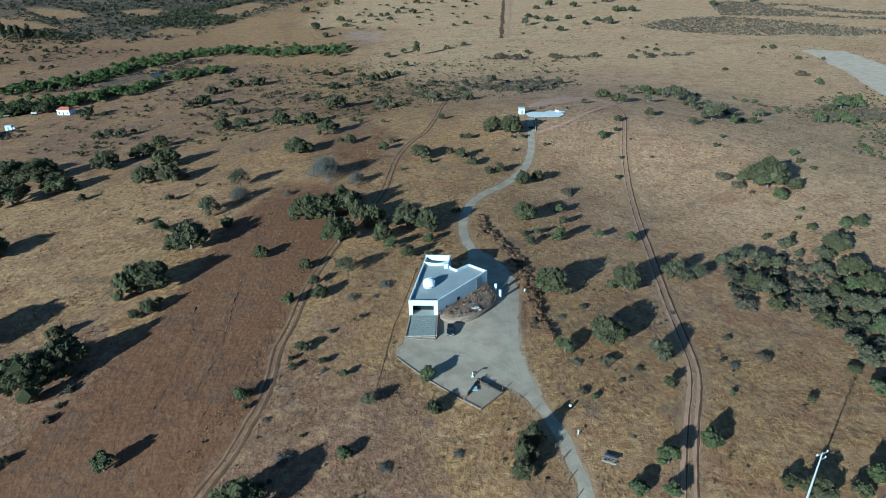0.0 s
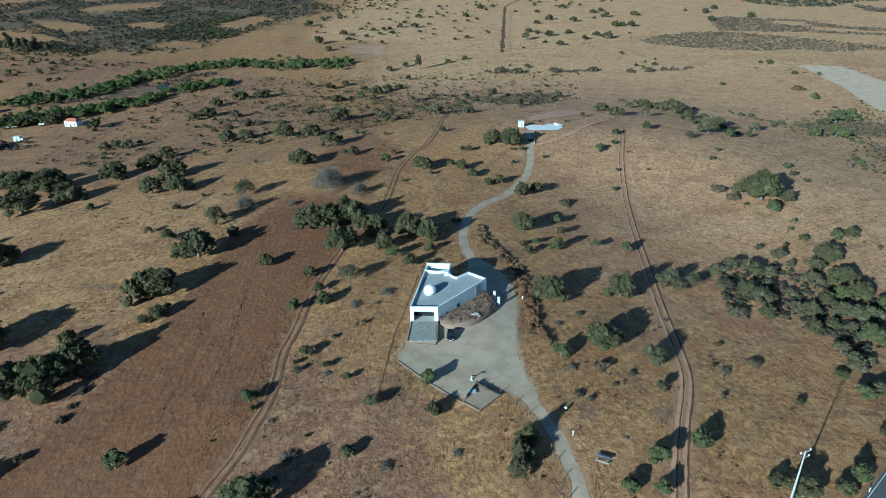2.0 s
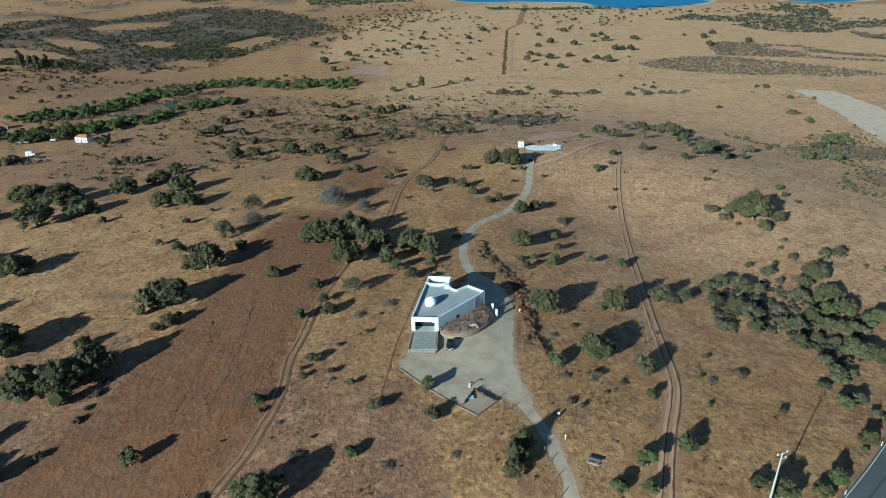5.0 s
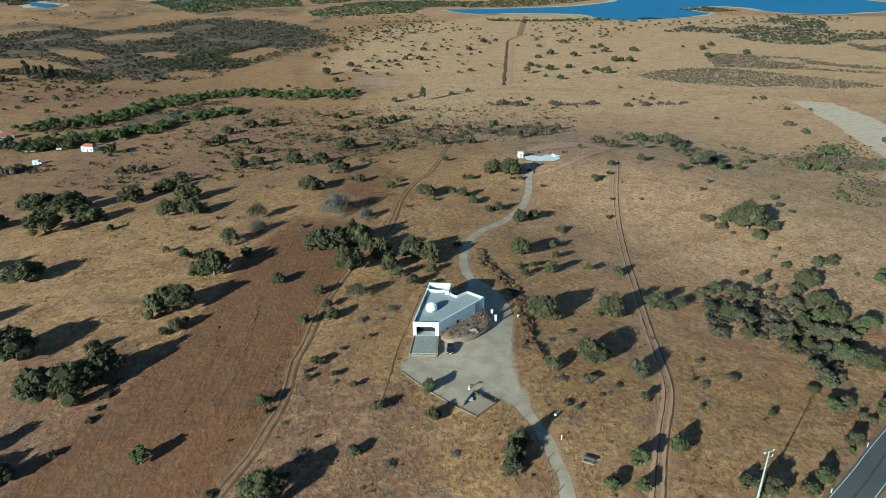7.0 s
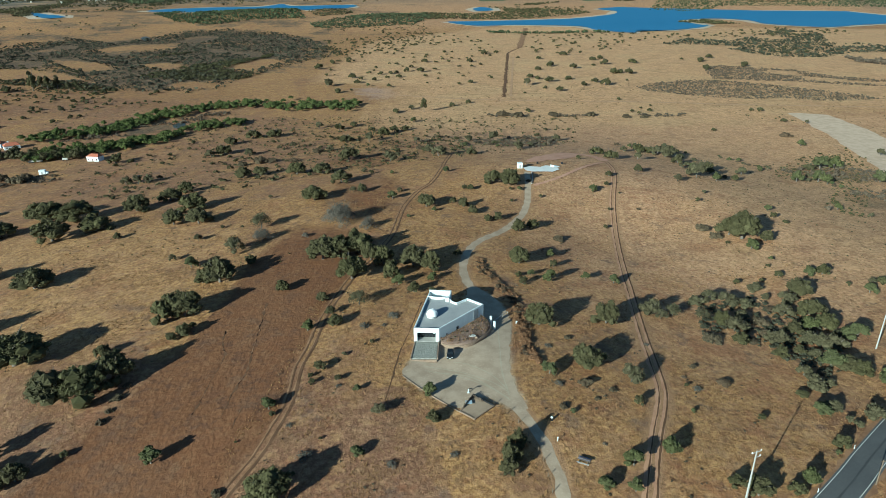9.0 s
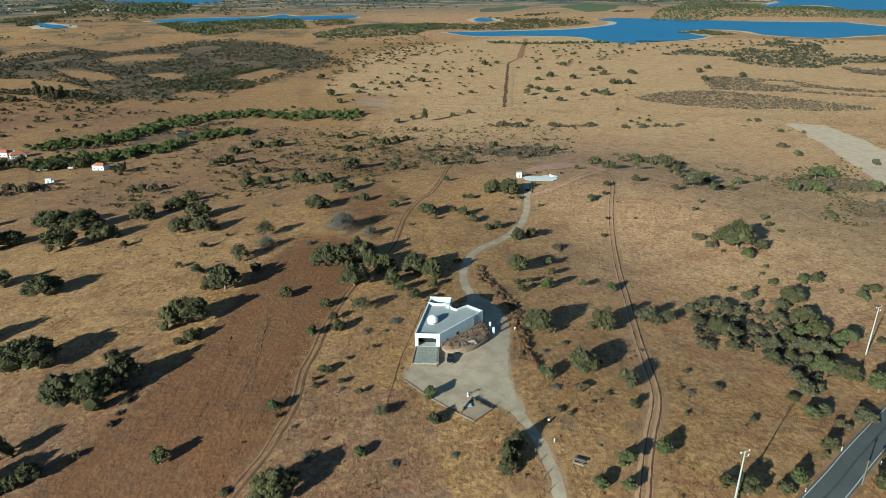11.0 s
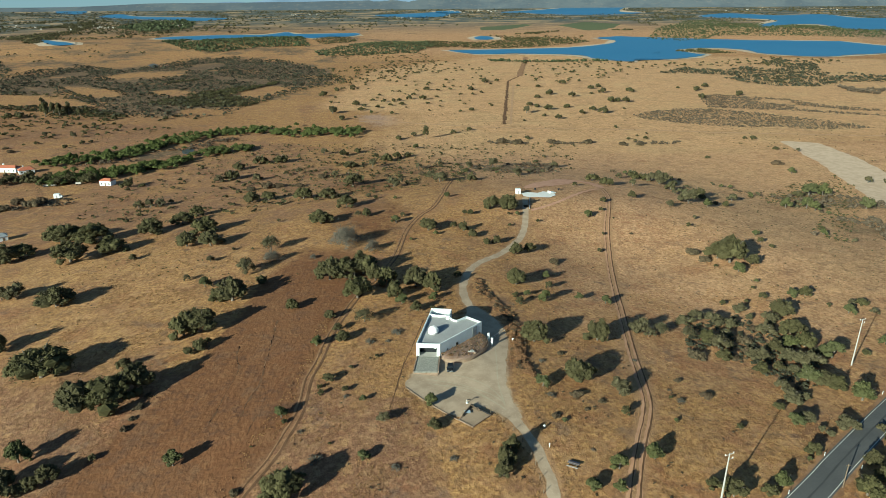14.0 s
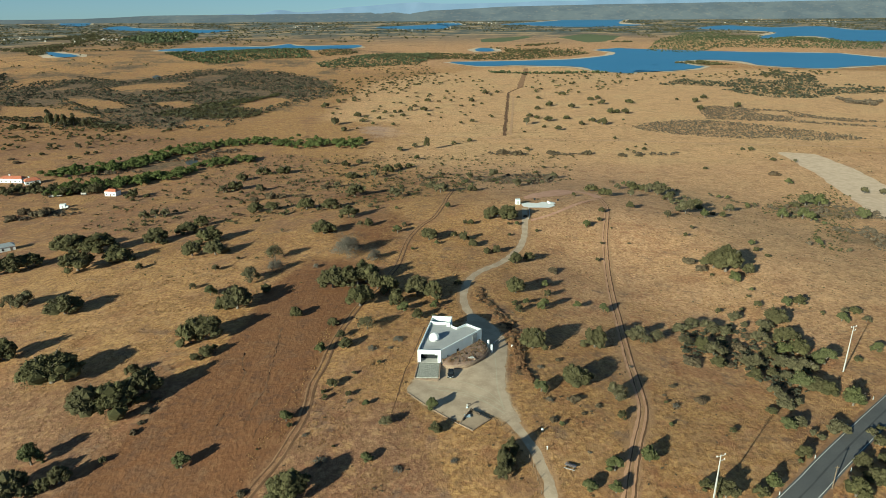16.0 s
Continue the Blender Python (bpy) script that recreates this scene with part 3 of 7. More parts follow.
def build_ground():
    xs = spaced((-5000, -900, 70), (-900, -300, 12), (-300, -130, 5), (-130, -8, 2.4), (-8, 36, 1.2), (36, 150, 2.4), (150, 400, 5), (400, 900, 12), (900, 5000, 70))
    ys = spaced((-320, -90, 6), (-90, -62, 2), (-62, 40, 1.2), (40, 110, 2.2), (110, 320, 4.5), (320, 1000, 11), (1000, 2400, 25), (2400, 4960, 60))
    gx, gy = np.meshgrid(xs, ys)
    x, y = gx.ravel(), gy.ravel()
    z = height(x, y)
    nx, ny = len(xs), len(ys)
    i = np.arange((nx - 1) * (ny - 1))
    q = i // (nx - 1) * nx + i % (nx - 1)
    faces = np.stack([q, q + 1, q + nx + 1, q + nx], 1)
    me = mesh_of("ground", np.stack([x, y, z], 1).tolist(), faces.tolist(), GROUND, smooth=True)
    red = np.maximum(soft_zone(PLOUGH, x, y, 9), 0.75 * soft_zone(PLOUGH_VERGE, x, y, 4)) * np.clip((128 - y) / 60, 0.35, 1)
    for poly in (RED_BANK, RED_BANK_B, RED_BANK_C):
        red = np.maximum(red, 0.62 * soft_zone(poly, x, y, 22))
    red = np.maximum(red, 0.42 * soft_zone(RED_PLAIN, x, y, 50))
    scrub = np.zeros(len(x))
    for poly in SCRUB:
        scrub = np.maximum(scrub, (0.55 if poly[0][1] < 500 else 0.85) * soft_zone(poly, x, y, 16 if poly[0][1] < 500 else 70 if len(poly) > 16 else 22))
    for poly in CLEARINGS:
        scrub = scrub * (1 - 0.9 * soft_zone(poly, x, y, 30))
    away = np.clip((y - 450) / 500, 0, 1)
    scrub = np.maximum(scrub, away * np.where(x < 0, np.clip(0.30 + (-x - 100) / 2600, 0.2, 0.45), 0.15))
    bare = np.zeros(len(x))
    for poly in BARE:
        bare = np.maximum(bare, 0.6 * soft_zone(poly, x, y, 30))
    gold = np.maximum(soft_zone(GOLD, x, y, 20), 0.8 * soft_zone(GOLD_B, x, y, 40))
    gold = np.maximum(gold, 0.47 * soft_zone(GOLD_C, x, y, 45))
    gold = np.maximum(gold, 0.82 * soft_zone(GOLD_D, x, y, 70))
    gold = np.maximum(gold, 0.68 * soft_zone(GOLD_E, x, y, 70))
    gold = np.maximum(gold, 0.3 * soft_zone(GOLD_G, x, y, 80))
    gold = np.maximum(gold, 0.75 * soft_zone(GOLD_F, x, y, 60))
    gold = np.maximum(gold, 0.74 * soft_zone(GOLD_H, x, y, 60))
    gold = np.maximum(gold, 0.34 * soft_zone(LEFT_STRAW, x, y, 10))
    grit = soft_zone(YARD, x, y, 3.5)
    for line in (DRIVE_S, DRIVE_N):
        grit = np.maximum(grit, near_line(curve_points(line, 3), x, y, 0.4, 0.9))
    trod = soft_zone(YARD, x, y, 5) * 0.9
    for line in (DRIVE_S, DRIVE_N, EAST, WEST):
        trod = np.maximum(trod, (0.3 if line is WEST else 1.0) * near_line(curve_points(line, 4), x, y, 1.2, 3.5))
    pale = np.maximum(0.85 * soft_zone(PALE_SLOPE, x, y, 60), 0.65 * np.clip((y - 1350) / 300, 0, 1) * np.clip((x + 500) / 300, 0, 1))
    pale = np.where(pale > 0.02, pale, -np.maximum(soft_zone(LEAN, x, y, 25), 0.28 * soft_zone(LEAN_WEST, x, y, 60)))
    crop = np.zeros(len(x))
    for poly in CROPS:
        crop = np.maximum(crop, soft_zone(poly, x, y, 15))
    # far: how much the haze-toned ground colour takes over
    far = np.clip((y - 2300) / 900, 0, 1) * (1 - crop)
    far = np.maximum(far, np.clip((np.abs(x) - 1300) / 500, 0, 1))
    one = np.ones(len(x))
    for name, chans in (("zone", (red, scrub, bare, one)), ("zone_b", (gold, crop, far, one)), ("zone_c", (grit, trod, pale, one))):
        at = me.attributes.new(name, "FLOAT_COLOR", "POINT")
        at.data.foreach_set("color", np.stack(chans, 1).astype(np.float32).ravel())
    return tagged(new("ground", me), "dry straw-coloured grassland with patches of red earth", "ground", kind="structure")


ground = build_ground()


def ribbon(name, pts, width, lift, material, label, category, side=0.0, ragged=0.0, step=1.5, across=4, crown=0.0, smooth_line=True):
    """A strip of road or track laid along a line on the ground."""
    c = curve_points(pts, step) if smooth_line else np.array(pts, float)
    d = np.gradient(c, axis=0)
    d /= np.linalg.norm(d, axis=1)[:, None]
    nrm = np.stack([d[:, 1], -d[:, 0]], 1)
    verts, faces = [], []
    for i, (p, n) in enumerate(zip(c, nrm)):
        rag = [ragged * noise.noise(Vector((p[0] * 0.35, p[1] * 0.35, 7.0 * e + side))) for e in (0, 1)]
        for j in range(across + 1):
            u = j / across - 0.5
            off = side + u * width + (rag[0] if u < 0 else rag[1]) * abs(2 * u)
            q = p + n * off
            verts.append((q[0], q[1], ground_at(q[0], q[1]) + lift + crown * (1 - 4 * u * u)))
    for i in range(len(c) - 1):
        for j in range(across):
            a = i * (across + 1) + j
            faces.append((a, a + 1, a + across + 2, a + across + 1))
    ob = new(name, mesh_of(name, verts, faces, material, smooth=True))
    return tagged(ob, label, category, kind="structure")


def patch(name, pts, lift, material, label, category, ragged=0.0, step=2.0, cell=3.0, rounded=True):
    """A draped area of one surface with a given outline."""
    c = curve_points(pts, step, True) if rounded else np.array(pts, float)
    bm = bmesh.new()
    vs = []
    for x, y in c:
        k = Vector((x * 0.5 / max(step, 0.1), y * 0.5 / max(step, 0.1), 3.0))
        vs.append(bm.verts.new((x + ragged * noise.noise(k), y + ragged * noise.noise(k + Vector((9, 4, 1))), 0)))
    bmesh.ops.triangulate(bm, faces=[bm.faces.new(vs)])
    for _ in range(5):
        long = [e for e in bm.edges if e.calc_length() > cell]
        if not long or len(bm.verts) > 20000:
            break
        bmesh.ops.subdivide_edges(bm, edges=long, cuts=1)
        bmesh.ops.triangulate(bm, faces=[f for f in bm.faces if len(f.verts) > 3])
    for v in bm.verts:
        v.co.z = ground_at(v.co.x, v.co.y) + lift
    bmesh.ops.recalc_face_normals(bm, faces=bm.faces)
    if bm.faces and sum(f.normal.z for f in bm.faces) < 0:
        bmesh.ops.reverse_faces(bm, faces=bm.faces)
    ob = part(name, bm, material, None)
    return tagged(ob, label, category, kind="structure")


# ---- roads, tracks and yards ----
ribbon("gravel_drive", DRIVE_S, 2.6, 0.03, GRAVEL, "pale worn gravel drive winding through dry grass", "drive", ragged=0.5)
ribbon("gravel_lane", DRIVE_N, 3.0, 0.035, GRAVEL, "pale gravel lane climbing to a small white hut", "lane", ragged=0.5)
patch("gravel_yard", YARD, 0.02, GRAVEL, "pale grey gravel yard with wheel marks", "yard", ragged=0.5, step=1.2)
for line, rut, soil_mat, gauge, wide in ((EAST, 0.36, EASTSOIL, 0.95, 1.15), (WEST, 0.54, DULLTRACK, 0.85, 0.75)):
    for side in (-gauge, gauge):
        ribbon("wheel_band", line, wide, 0.03, soil_mat, "bare wheel band of a field track in dry grass", "track", side=side, ragged=0.45, across=3, step=0.8)
        # flat strip whose dark colour is rut soil plus a sunken rut's shade
        ribbon("wheel_rut", line, rut * (1.25 if side < 0 else 0.7), 0.06, RUT, "dark earthen wheel rut of a field track, shade painted in", "rut", side=side - 0.3, ragged=0.16, across=2, step=0.7)
for line in FURROWS:
    ribbon("furrow", line, 0.15, 0.03, RUT, "long dark crack along the worked red field", "furrow", ragged=0.9, across=2, step=0.7)
for pts in ([(23.5, -27), (19, -21.5), (11, -16), (3, -13.5)], [(23.5, -24), (20, -19.5), (11.5, -14), (3, -11.5)], [(23, -22), (20, -16), (14, -10.5), (10.5, -9.5)],
            [(23.4, -25), (22.8, -14), (23.4, -4), (24.2, 8)], [(23, -26), (15, -17), (8, -14.5)]):
    ribbon("wheel_mark", pts, 0.34, 0.034, WHEELMARK, "pale packed wheel mark on gravel", "wheel mark", ragged=0.2, across=2)
ribbon("foot_path", [(2, 25), (-1.7, 4.5), (-3.9, -6), (-5.3, -18), (-6.5, -26)], 0.32, 0.04, RUT, "narrow trodden earth path beside the house", "path", ragged=0.3, across=2)
ribbon("field_track", [(-78, 606), (3.6, 569), (85, 540), (213, 522), (326, 497), (480, 470)], 5.0, 0.15, TRACK, "pale farm track crossing the plain", "track", ragged=1.5, step=8)
ribbon("firebreak", [(89.4, 560.8), (97.4, 624.2), (110.5, 725.3), (127.0, 853.9), (145.1, 997.5)], 4.0, 0.2, RUT, "dark firebreak strip through pale pasture", "track", ragged=3, step=6)
ribbon("firebreak", [(145.1, 997.5), (158.7, 1039.0), (178.3, 1090.2)], 3.0, 0.2, RUT, "dark firebreak strip through pale pasture", "track", ragged=3, step=6)
ribbon("firebreak", [(178.3, 1090.2), (205.7, 1253.3), (231.4, 1405.0), (256.5, 1554.4)], 11.0, 0.3, DULLTRACK, "brown firebreak strip climbing to the shore", "track", ragged=4, step=8)
ribbon("wheel_line", [(97.1, 564.4), (111.5, 671.4), (132.7, 829.4), (147.8, 945.8)], 3.0, 0.2, TRACK, "thin pale wheel line beside the firebreak", "track", ragged=1, step=12)
ribbon("valley_track", [(-258, 204), (-212, 186), (-192, 209), (-158, 242), (-134, 275), (-100, 310)], 2.6, 0.06, DULLTRACK, "faint earth track along the slope", "track", ragged=0.9)
patch("gravel_pad", PAD, 0.2, PALE, "large pale levelled gravel pad", "yard", ragged=2.5, step=6, cell=12)
ribbon("red_loop", [(62, 204), (71, 212), (80, 222), (92, 236), (101, 238), (108, 227), (109.5, 213)], 6.5, 0.25, REDSOIL, "loop of bare reddish earth", "track", ragged=2.5, step=2)
patch("red_bank", [(60, 198), (70, 203), (82, 212), (92, 222), (101, 238), (90, 246), (78, 232), (66, 215)], 0.2, REDSOIL, "scraped bank of pale reddish earth", "earth", ragged=1.5, step=2)
ribbon("red_cut", [(57.8, 153.7), (65, 160), (73, 167.5), (84, 181), (94.9, 195.4), (106.8, 209)], 2.0, 0.2, REDSOIL, "narrow strip of bare red earth", "track", ragged=0.9, step=2)

ROAD = [(40.5, -92), (85.6, -57), (100.8, -44.5), (132, -19.5), (172, 11), (230, 50), (300, 90), (420, 150)]
ribbon("road", ROAD, 6.4, 0.12, ASPHALT, "grey two-lane asphalt road with white edge lines", "road", step=2, across=6, crown=0.08)
ribbon("road_verge", ROAD, 8.0, 0.05, DULLTRACK, "bare earth verge along the asphalt road", "verge", ragged=1.0, step=2)
for side in (-2.75, 2.75):
    ribbon("edge_line", ROAD, 0.13, 0.155, LINE, "white painted edge line on asphalt", "road marking", side=side, step=2, across=1)
for side in (0.1,):
    ribbon("tyre_band", ROAD, 0.4, 0.215, WORN_ASPHALT, "darker band worn by tyres in asphalt", "road wear", side=side, ragged=0.15, step=2, across=1)

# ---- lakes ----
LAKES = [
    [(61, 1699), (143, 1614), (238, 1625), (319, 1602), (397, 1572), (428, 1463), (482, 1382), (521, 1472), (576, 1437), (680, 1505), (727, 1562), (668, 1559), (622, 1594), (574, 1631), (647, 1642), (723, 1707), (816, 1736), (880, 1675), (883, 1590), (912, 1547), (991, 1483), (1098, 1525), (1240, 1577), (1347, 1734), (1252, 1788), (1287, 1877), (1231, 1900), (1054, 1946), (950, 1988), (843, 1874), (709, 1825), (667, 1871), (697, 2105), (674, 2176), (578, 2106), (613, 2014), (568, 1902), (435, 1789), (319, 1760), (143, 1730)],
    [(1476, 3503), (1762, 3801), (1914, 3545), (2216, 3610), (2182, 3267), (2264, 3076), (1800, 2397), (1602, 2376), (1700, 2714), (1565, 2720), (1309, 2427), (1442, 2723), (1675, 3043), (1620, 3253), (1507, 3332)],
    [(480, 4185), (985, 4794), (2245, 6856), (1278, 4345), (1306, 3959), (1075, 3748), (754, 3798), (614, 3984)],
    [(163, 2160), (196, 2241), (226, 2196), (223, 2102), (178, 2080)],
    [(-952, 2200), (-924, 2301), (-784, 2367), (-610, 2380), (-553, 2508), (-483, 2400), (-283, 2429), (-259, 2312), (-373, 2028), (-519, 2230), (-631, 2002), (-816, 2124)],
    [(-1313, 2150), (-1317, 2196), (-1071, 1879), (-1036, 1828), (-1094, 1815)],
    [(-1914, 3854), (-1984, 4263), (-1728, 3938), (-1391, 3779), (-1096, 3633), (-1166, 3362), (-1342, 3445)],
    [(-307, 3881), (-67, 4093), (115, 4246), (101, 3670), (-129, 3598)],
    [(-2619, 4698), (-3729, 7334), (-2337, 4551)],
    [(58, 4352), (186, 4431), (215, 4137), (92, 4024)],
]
def widened(poly, d):
    """An outline pushed outwards by d metres."""
    area = sum(a[0] * b[1] - b[0] * a[1] for a, b in zip(poly, poly[1:] + poly[:1]))
    side = 1 if area > 0 else -1
    out = []
    for i, q in enumerate(poly):
        a, b = Vector(poly[i - 1]), Vector(poly[(i + 1) % len(poly)])
        t = (b - a).normalized()
        out.append((q[0] + side * t.y * d, q[1] - side * t.x * d))
    return out


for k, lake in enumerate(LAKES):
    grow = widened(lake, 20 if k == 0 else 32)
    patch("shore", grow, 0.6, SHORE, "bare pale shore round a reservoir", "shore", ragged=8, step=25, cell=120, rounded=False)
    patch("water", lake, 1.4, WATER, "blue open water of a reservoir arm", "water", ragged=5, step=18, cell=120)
patch("far_pond", [(-647.7, 1393.7), (-660.4, 1436.6), (-659.7, 1452.7), (-637.9, 1419.0), (-611.1, 1355.0), (-613.2, 1335.6)], 0.3, CREEKWATER, "small grey farm pond with pale banks", "water", ragged=2, step=8, cell=30)
patch("pond", [(-224.8, 425.4), (-228.5, 439.8), (-224.5, 445.4), (-218.5, 439.5), (-216.0, 426.8), (-218.0, 419.7)], 0.15, CREEKWATER, "small dark creek pool among trees", "water", ragged=1.5, step=4, cell=12)


def far_ridge(name, y, low, high, seed, material, label):
    """A chain of distant hills along the horizon."""
    rnd = random.Random(seed)
    xs = np.linspace(-5200, 5200, 260)
    verts, faces = [], []
    for i, x in enumerate(xs):
        n = 0.5 + 0.5 * noise.fractal(Vector((x * 0.0009, seed, 0)), 1.0, 2.0, 5)
        top = low(x) + high * n
        b = ground_at(0, y) - 20
        for u in (0.0, 0.35, 0.7, 1.0):
            verts.append((x + 10 * rnd.uniform(-1, 1) * (u < 1), y - 140 * (1 - u) + 12 * noise.noise(Vector((x * 0.01, u * 3, 1))), b + (top - b) * u))
    for i in range(len(xs) - 1):
        for j in range(3):
            a = i * 4 + j
            faces.append((a, a + 4, a + 5, a + 1))
    return tagged(new(name, mesh_of(name, verts, faces, material, smooth=True)), label, "hills", kind="structure")


HILL_LINE = [(-3175, 104), (-2713, 106), (-2411, 114), (-2063, 123), (-1691, 125), (-1272, 129), (-852, 131), (-384, 139), (112, 151), (582, 172), (1053, 180), (1526, 188), (2475, 196), (3456, 203)]
MOUNTAIN_LINE = [(-3207, 100), (-1803, 117), (-1567, 129), (-1472, 137), (-1332, 127), (-1236, 140), (-1140, 162), (-1070, 157), (-989, 141), (-859, 147), (-622, 174), (-433, 184), (-243, 200), (-78, 208), (87, 198), (255, 197), (706, 203), (871, 215), (1133, 209), (1346, 226), (1776, 219), (2254, 229), (3487, 213)]
far_ridge("backdrop_hills", 4930, lambda x: np.interp(x, *zip(*HILL_LINE)) - 4, 9, 3.0, HAZEHILL, "low wooded hills on the horizon, haze put into their colour")
far_ridge("backdrop_mountains", 4980, lambda x: np.interp(x, *zip(*MOUNTAIN_LINE)) - 2, 5, 8.0, HAZEBLUE, "distant mountain chain painted in hazy blue")


# ---- trees and scrub ----
def ico(level):
    bm = bmesh.new()
    bmesh.ops.create_icosphere(bm, subdivisions=level, radius=1)
    v = np.array([tuple(a.co) for a in bm.verts])
    f = np.array([[a.index for a in g.verts] for g in bm.faces])
    bm.free()
    return v, f


ICO1, ICO2 = ico(1), ico(2)
OCTA = (np.array([(1, 0, 0), (0, 1, 0), (-1, 0, 0), (0, -1, 0), (0, 0, 1), (0, 0, -1)], float), np.array([(0, 1, 4), (1, 2, 4), (2, 3, 4), (3, 0, 4), (1, 0, 5), (2, 1, 5), (3, 2, 5), (0, 3, 5)]))


def crown_arrays(seed, lobes, leaves, leaf, flat=0.62, base=0.16, spread=0.33, core=ICO2, open_=0.0, knobs=0):
    """A crown one metre across: uneven lobes, smaller knobs of foliage on them, and small folded leaf sprays all over: vertices and faces."""
    r = np.random.RandomState(seed)
    cen, rad = [], []
    squash, way = r.uniform(0.80, 1.0), r.uniform(0, 3.14)
    for k in range(lobes):
        a = 2.399 * k + r.uniform(-0.5, 0.5)
        q = math.sqrt((k + 0.5) / lobes) * spread * r.uniform(0.78, 1.18)
        hgt = base + flat * (0.34 + 0.42 * (1 - (q / spread) ** 2) * r.uniform(0.55, 1.2))
        x, y = math.cos(a) * q, math.sin(a) * q * squash
        cen.append((x * math.cos(way) - y * math.sin(way), x * math.sin(way) + y * math.cos(way), hgt))
        rad.append(r.uniform(0.105, 0.20) * (1.1 if q < 0.15 else 1.0))
    V, F, n = [], [], 0
    cores = [(c, d, core) for c, d in zip(cen, rad) if not (open_ and r.rand() < open_)]
    for c, d in list(zip(cen, rad)):
        for _ in range(knobs):
            w = r.normal(size=3)
            w[2] = abs(w[2]) * 0.9 - 0.15
            w /= np.linalg.norm(w)
            e = d * r.uniform(0.30, 0.52)
            p = tuple(np.array(c) + w * d * 0.92)
            cen.append(p)
            rad.append(e)
            if not open_:
                cores.append((p, e * 1.15, OCTA))
    for c, d, shape in cores:
        v = shape[0] * (d * 0.88) * (1 + 0.2 * r.uniform(-1, 1, (len(shape[0]), 1)))
        v[:, 2] *= 0.85
        V.append(v + np.array(c))
        F += (shape[1] + n).tolist()
        n += len(v)
    cen, rad = np.array(cen), np.array(rad)
    weight = rad ** 1.6
    pick = r.choice(len(cen), leaves, p=weight / weight.sum())
    nrm = r.normal(size=(leaves, 3))
    nrm[:, 2] = np.abs(nrm[:, 2]) * 1.0 - 0.25
    nrm /= np.linalg.norm(nrm, axis=1)[:, None]
    pos = cen[pick] + nrm * (rad[pick] * r.uniform(0.84, 1.14, leaves))[:, None] * np.array([1, 1, 0.9])
    n2 = nrm + 0.45 * r.normal(size=nrm.shape)
    n2 /= np.linalg.norm(n2, axis=1)[:, None]
    t = np.cross(n2, r.normal(size=nrm.shape))
    t /= np.linalg.norm(t, axis=1)[:, None]
    b = np.cross(n2, t)
    s = (leaf * r.uniform(0.5, 1.35, leaves))[:, None]
    quad = np.stack([pos - t * s, pos - b * s * 0.7 + n2 * s * 0.2, pos + t * s, pos + b * s * 0.7 + n2 * s * 0.2], 1)
    V.append(quad.reshape(-1, 3))
    F += [[n + 4 * i, n + 4 * i + 1, n + 4 * i + 2, n + 4 * i + 3] for i in range(leaves)]
    return np.concatenate(V), F


def tube(verts, faces, pts, radii, sides=6):
    """Adds a tapered limb along a line of points."""
    base = len(verts)
    for p, rad in zip(pts, radii):
        for k in range(sides):
            a = 2 * math.pi * k / sides
            verts.append((p[0] + math.cos(a) * rad, p[1] + math.sin(a) * rad, p[2]))
    for i in range(len(pts) - 1):
        for k in range(sides):
            a, b = base + i * sides + k, base + i * sides + (k + 1) % sides
            faces.append((a, b, b + sides, a + sides))


def trunk_arrays(seed, top=0.5, thick=0.035, limbs=6, reach=0.3, twigs=0):
    r = random.Random(seed)
    V, F = [], []
    fork = top * 0.42
    lean = (r.uniform(-0.04, 0.04), r.uniform(-0.04, 0.04))
    tube(V, F, [(0, 0, -0.05), (0, 0, 0.03), (lean[0], lean[1], fork)], [thick * 1.5, thick * 1.1, thick * 0.8], 8)
    for k in range(limbs):
        a = 2 * math.pi * k / limbs + r.uniform(-0.4, 0.4)
        d = reach * r.uniform(0.6, 1.1)
        mid = (lean[0] + math.cos(a) * d * 0.45, lean[1] + math.sin(a) * d * 0.45, fork + (top - fork) * 0.55)
        end = (math.cos(a) * d, math.sin(a) * d, top * r.uniform(0.9, 1.2))
        tube(V, F, [(lean[0], lean[1], fork * 0.92), mid, end], [thick * 0.6, thick * 0.4, thick * 0.12], 5)
        F.append((16 + k % 8, len(V) - 15, len(V) - 14))
        for j in range(twigs):
            b = a + r.uniform(-1.3, 1.3)
            e = (end[0] * 0.7 + math.cos(b) * 0.2, end[1] * 0.7 + math.sin(b) * 0.2, end[2] + r.uniform(-0.12, 0.16))
            tube(V, F, [mid, tuple((u + w) / 2 + r.uniform(-0.03, 0.03) for u, w in zip(mid, e)), e], [thick * 0.25, thick * 0.16, thick * 0.05], 3)
            F.append((16 + k % 8, len(V) - 9, len(V) - 8))
    return V, F


TREES = {}


def tree_kind(key, name, label, category, leafmat, seeds, lobes, leaves, leaf, top=0.5, thick=0.035, twigs=0, barkmat=None, **more):
    """Makes the models of one kind of tree, a metre across; they are set out by plant()."""
    kinds = []
    for s in seeds:
        v, f = crown_arrays(s, lobes, leaves, leaf, **more)
        crown = mesh_of("crown", v.tolist(), f, leafmat)
        tv, tf = trunk_arrays(s, top, thick, 6, 0.3, twigs)
        trunk = mesh_of("trunk", tv, tf, barkmat or BARK, smooth=True)
        kinds.append((crown, trunk))
    TREES[key] = (name, label, category, kinds)


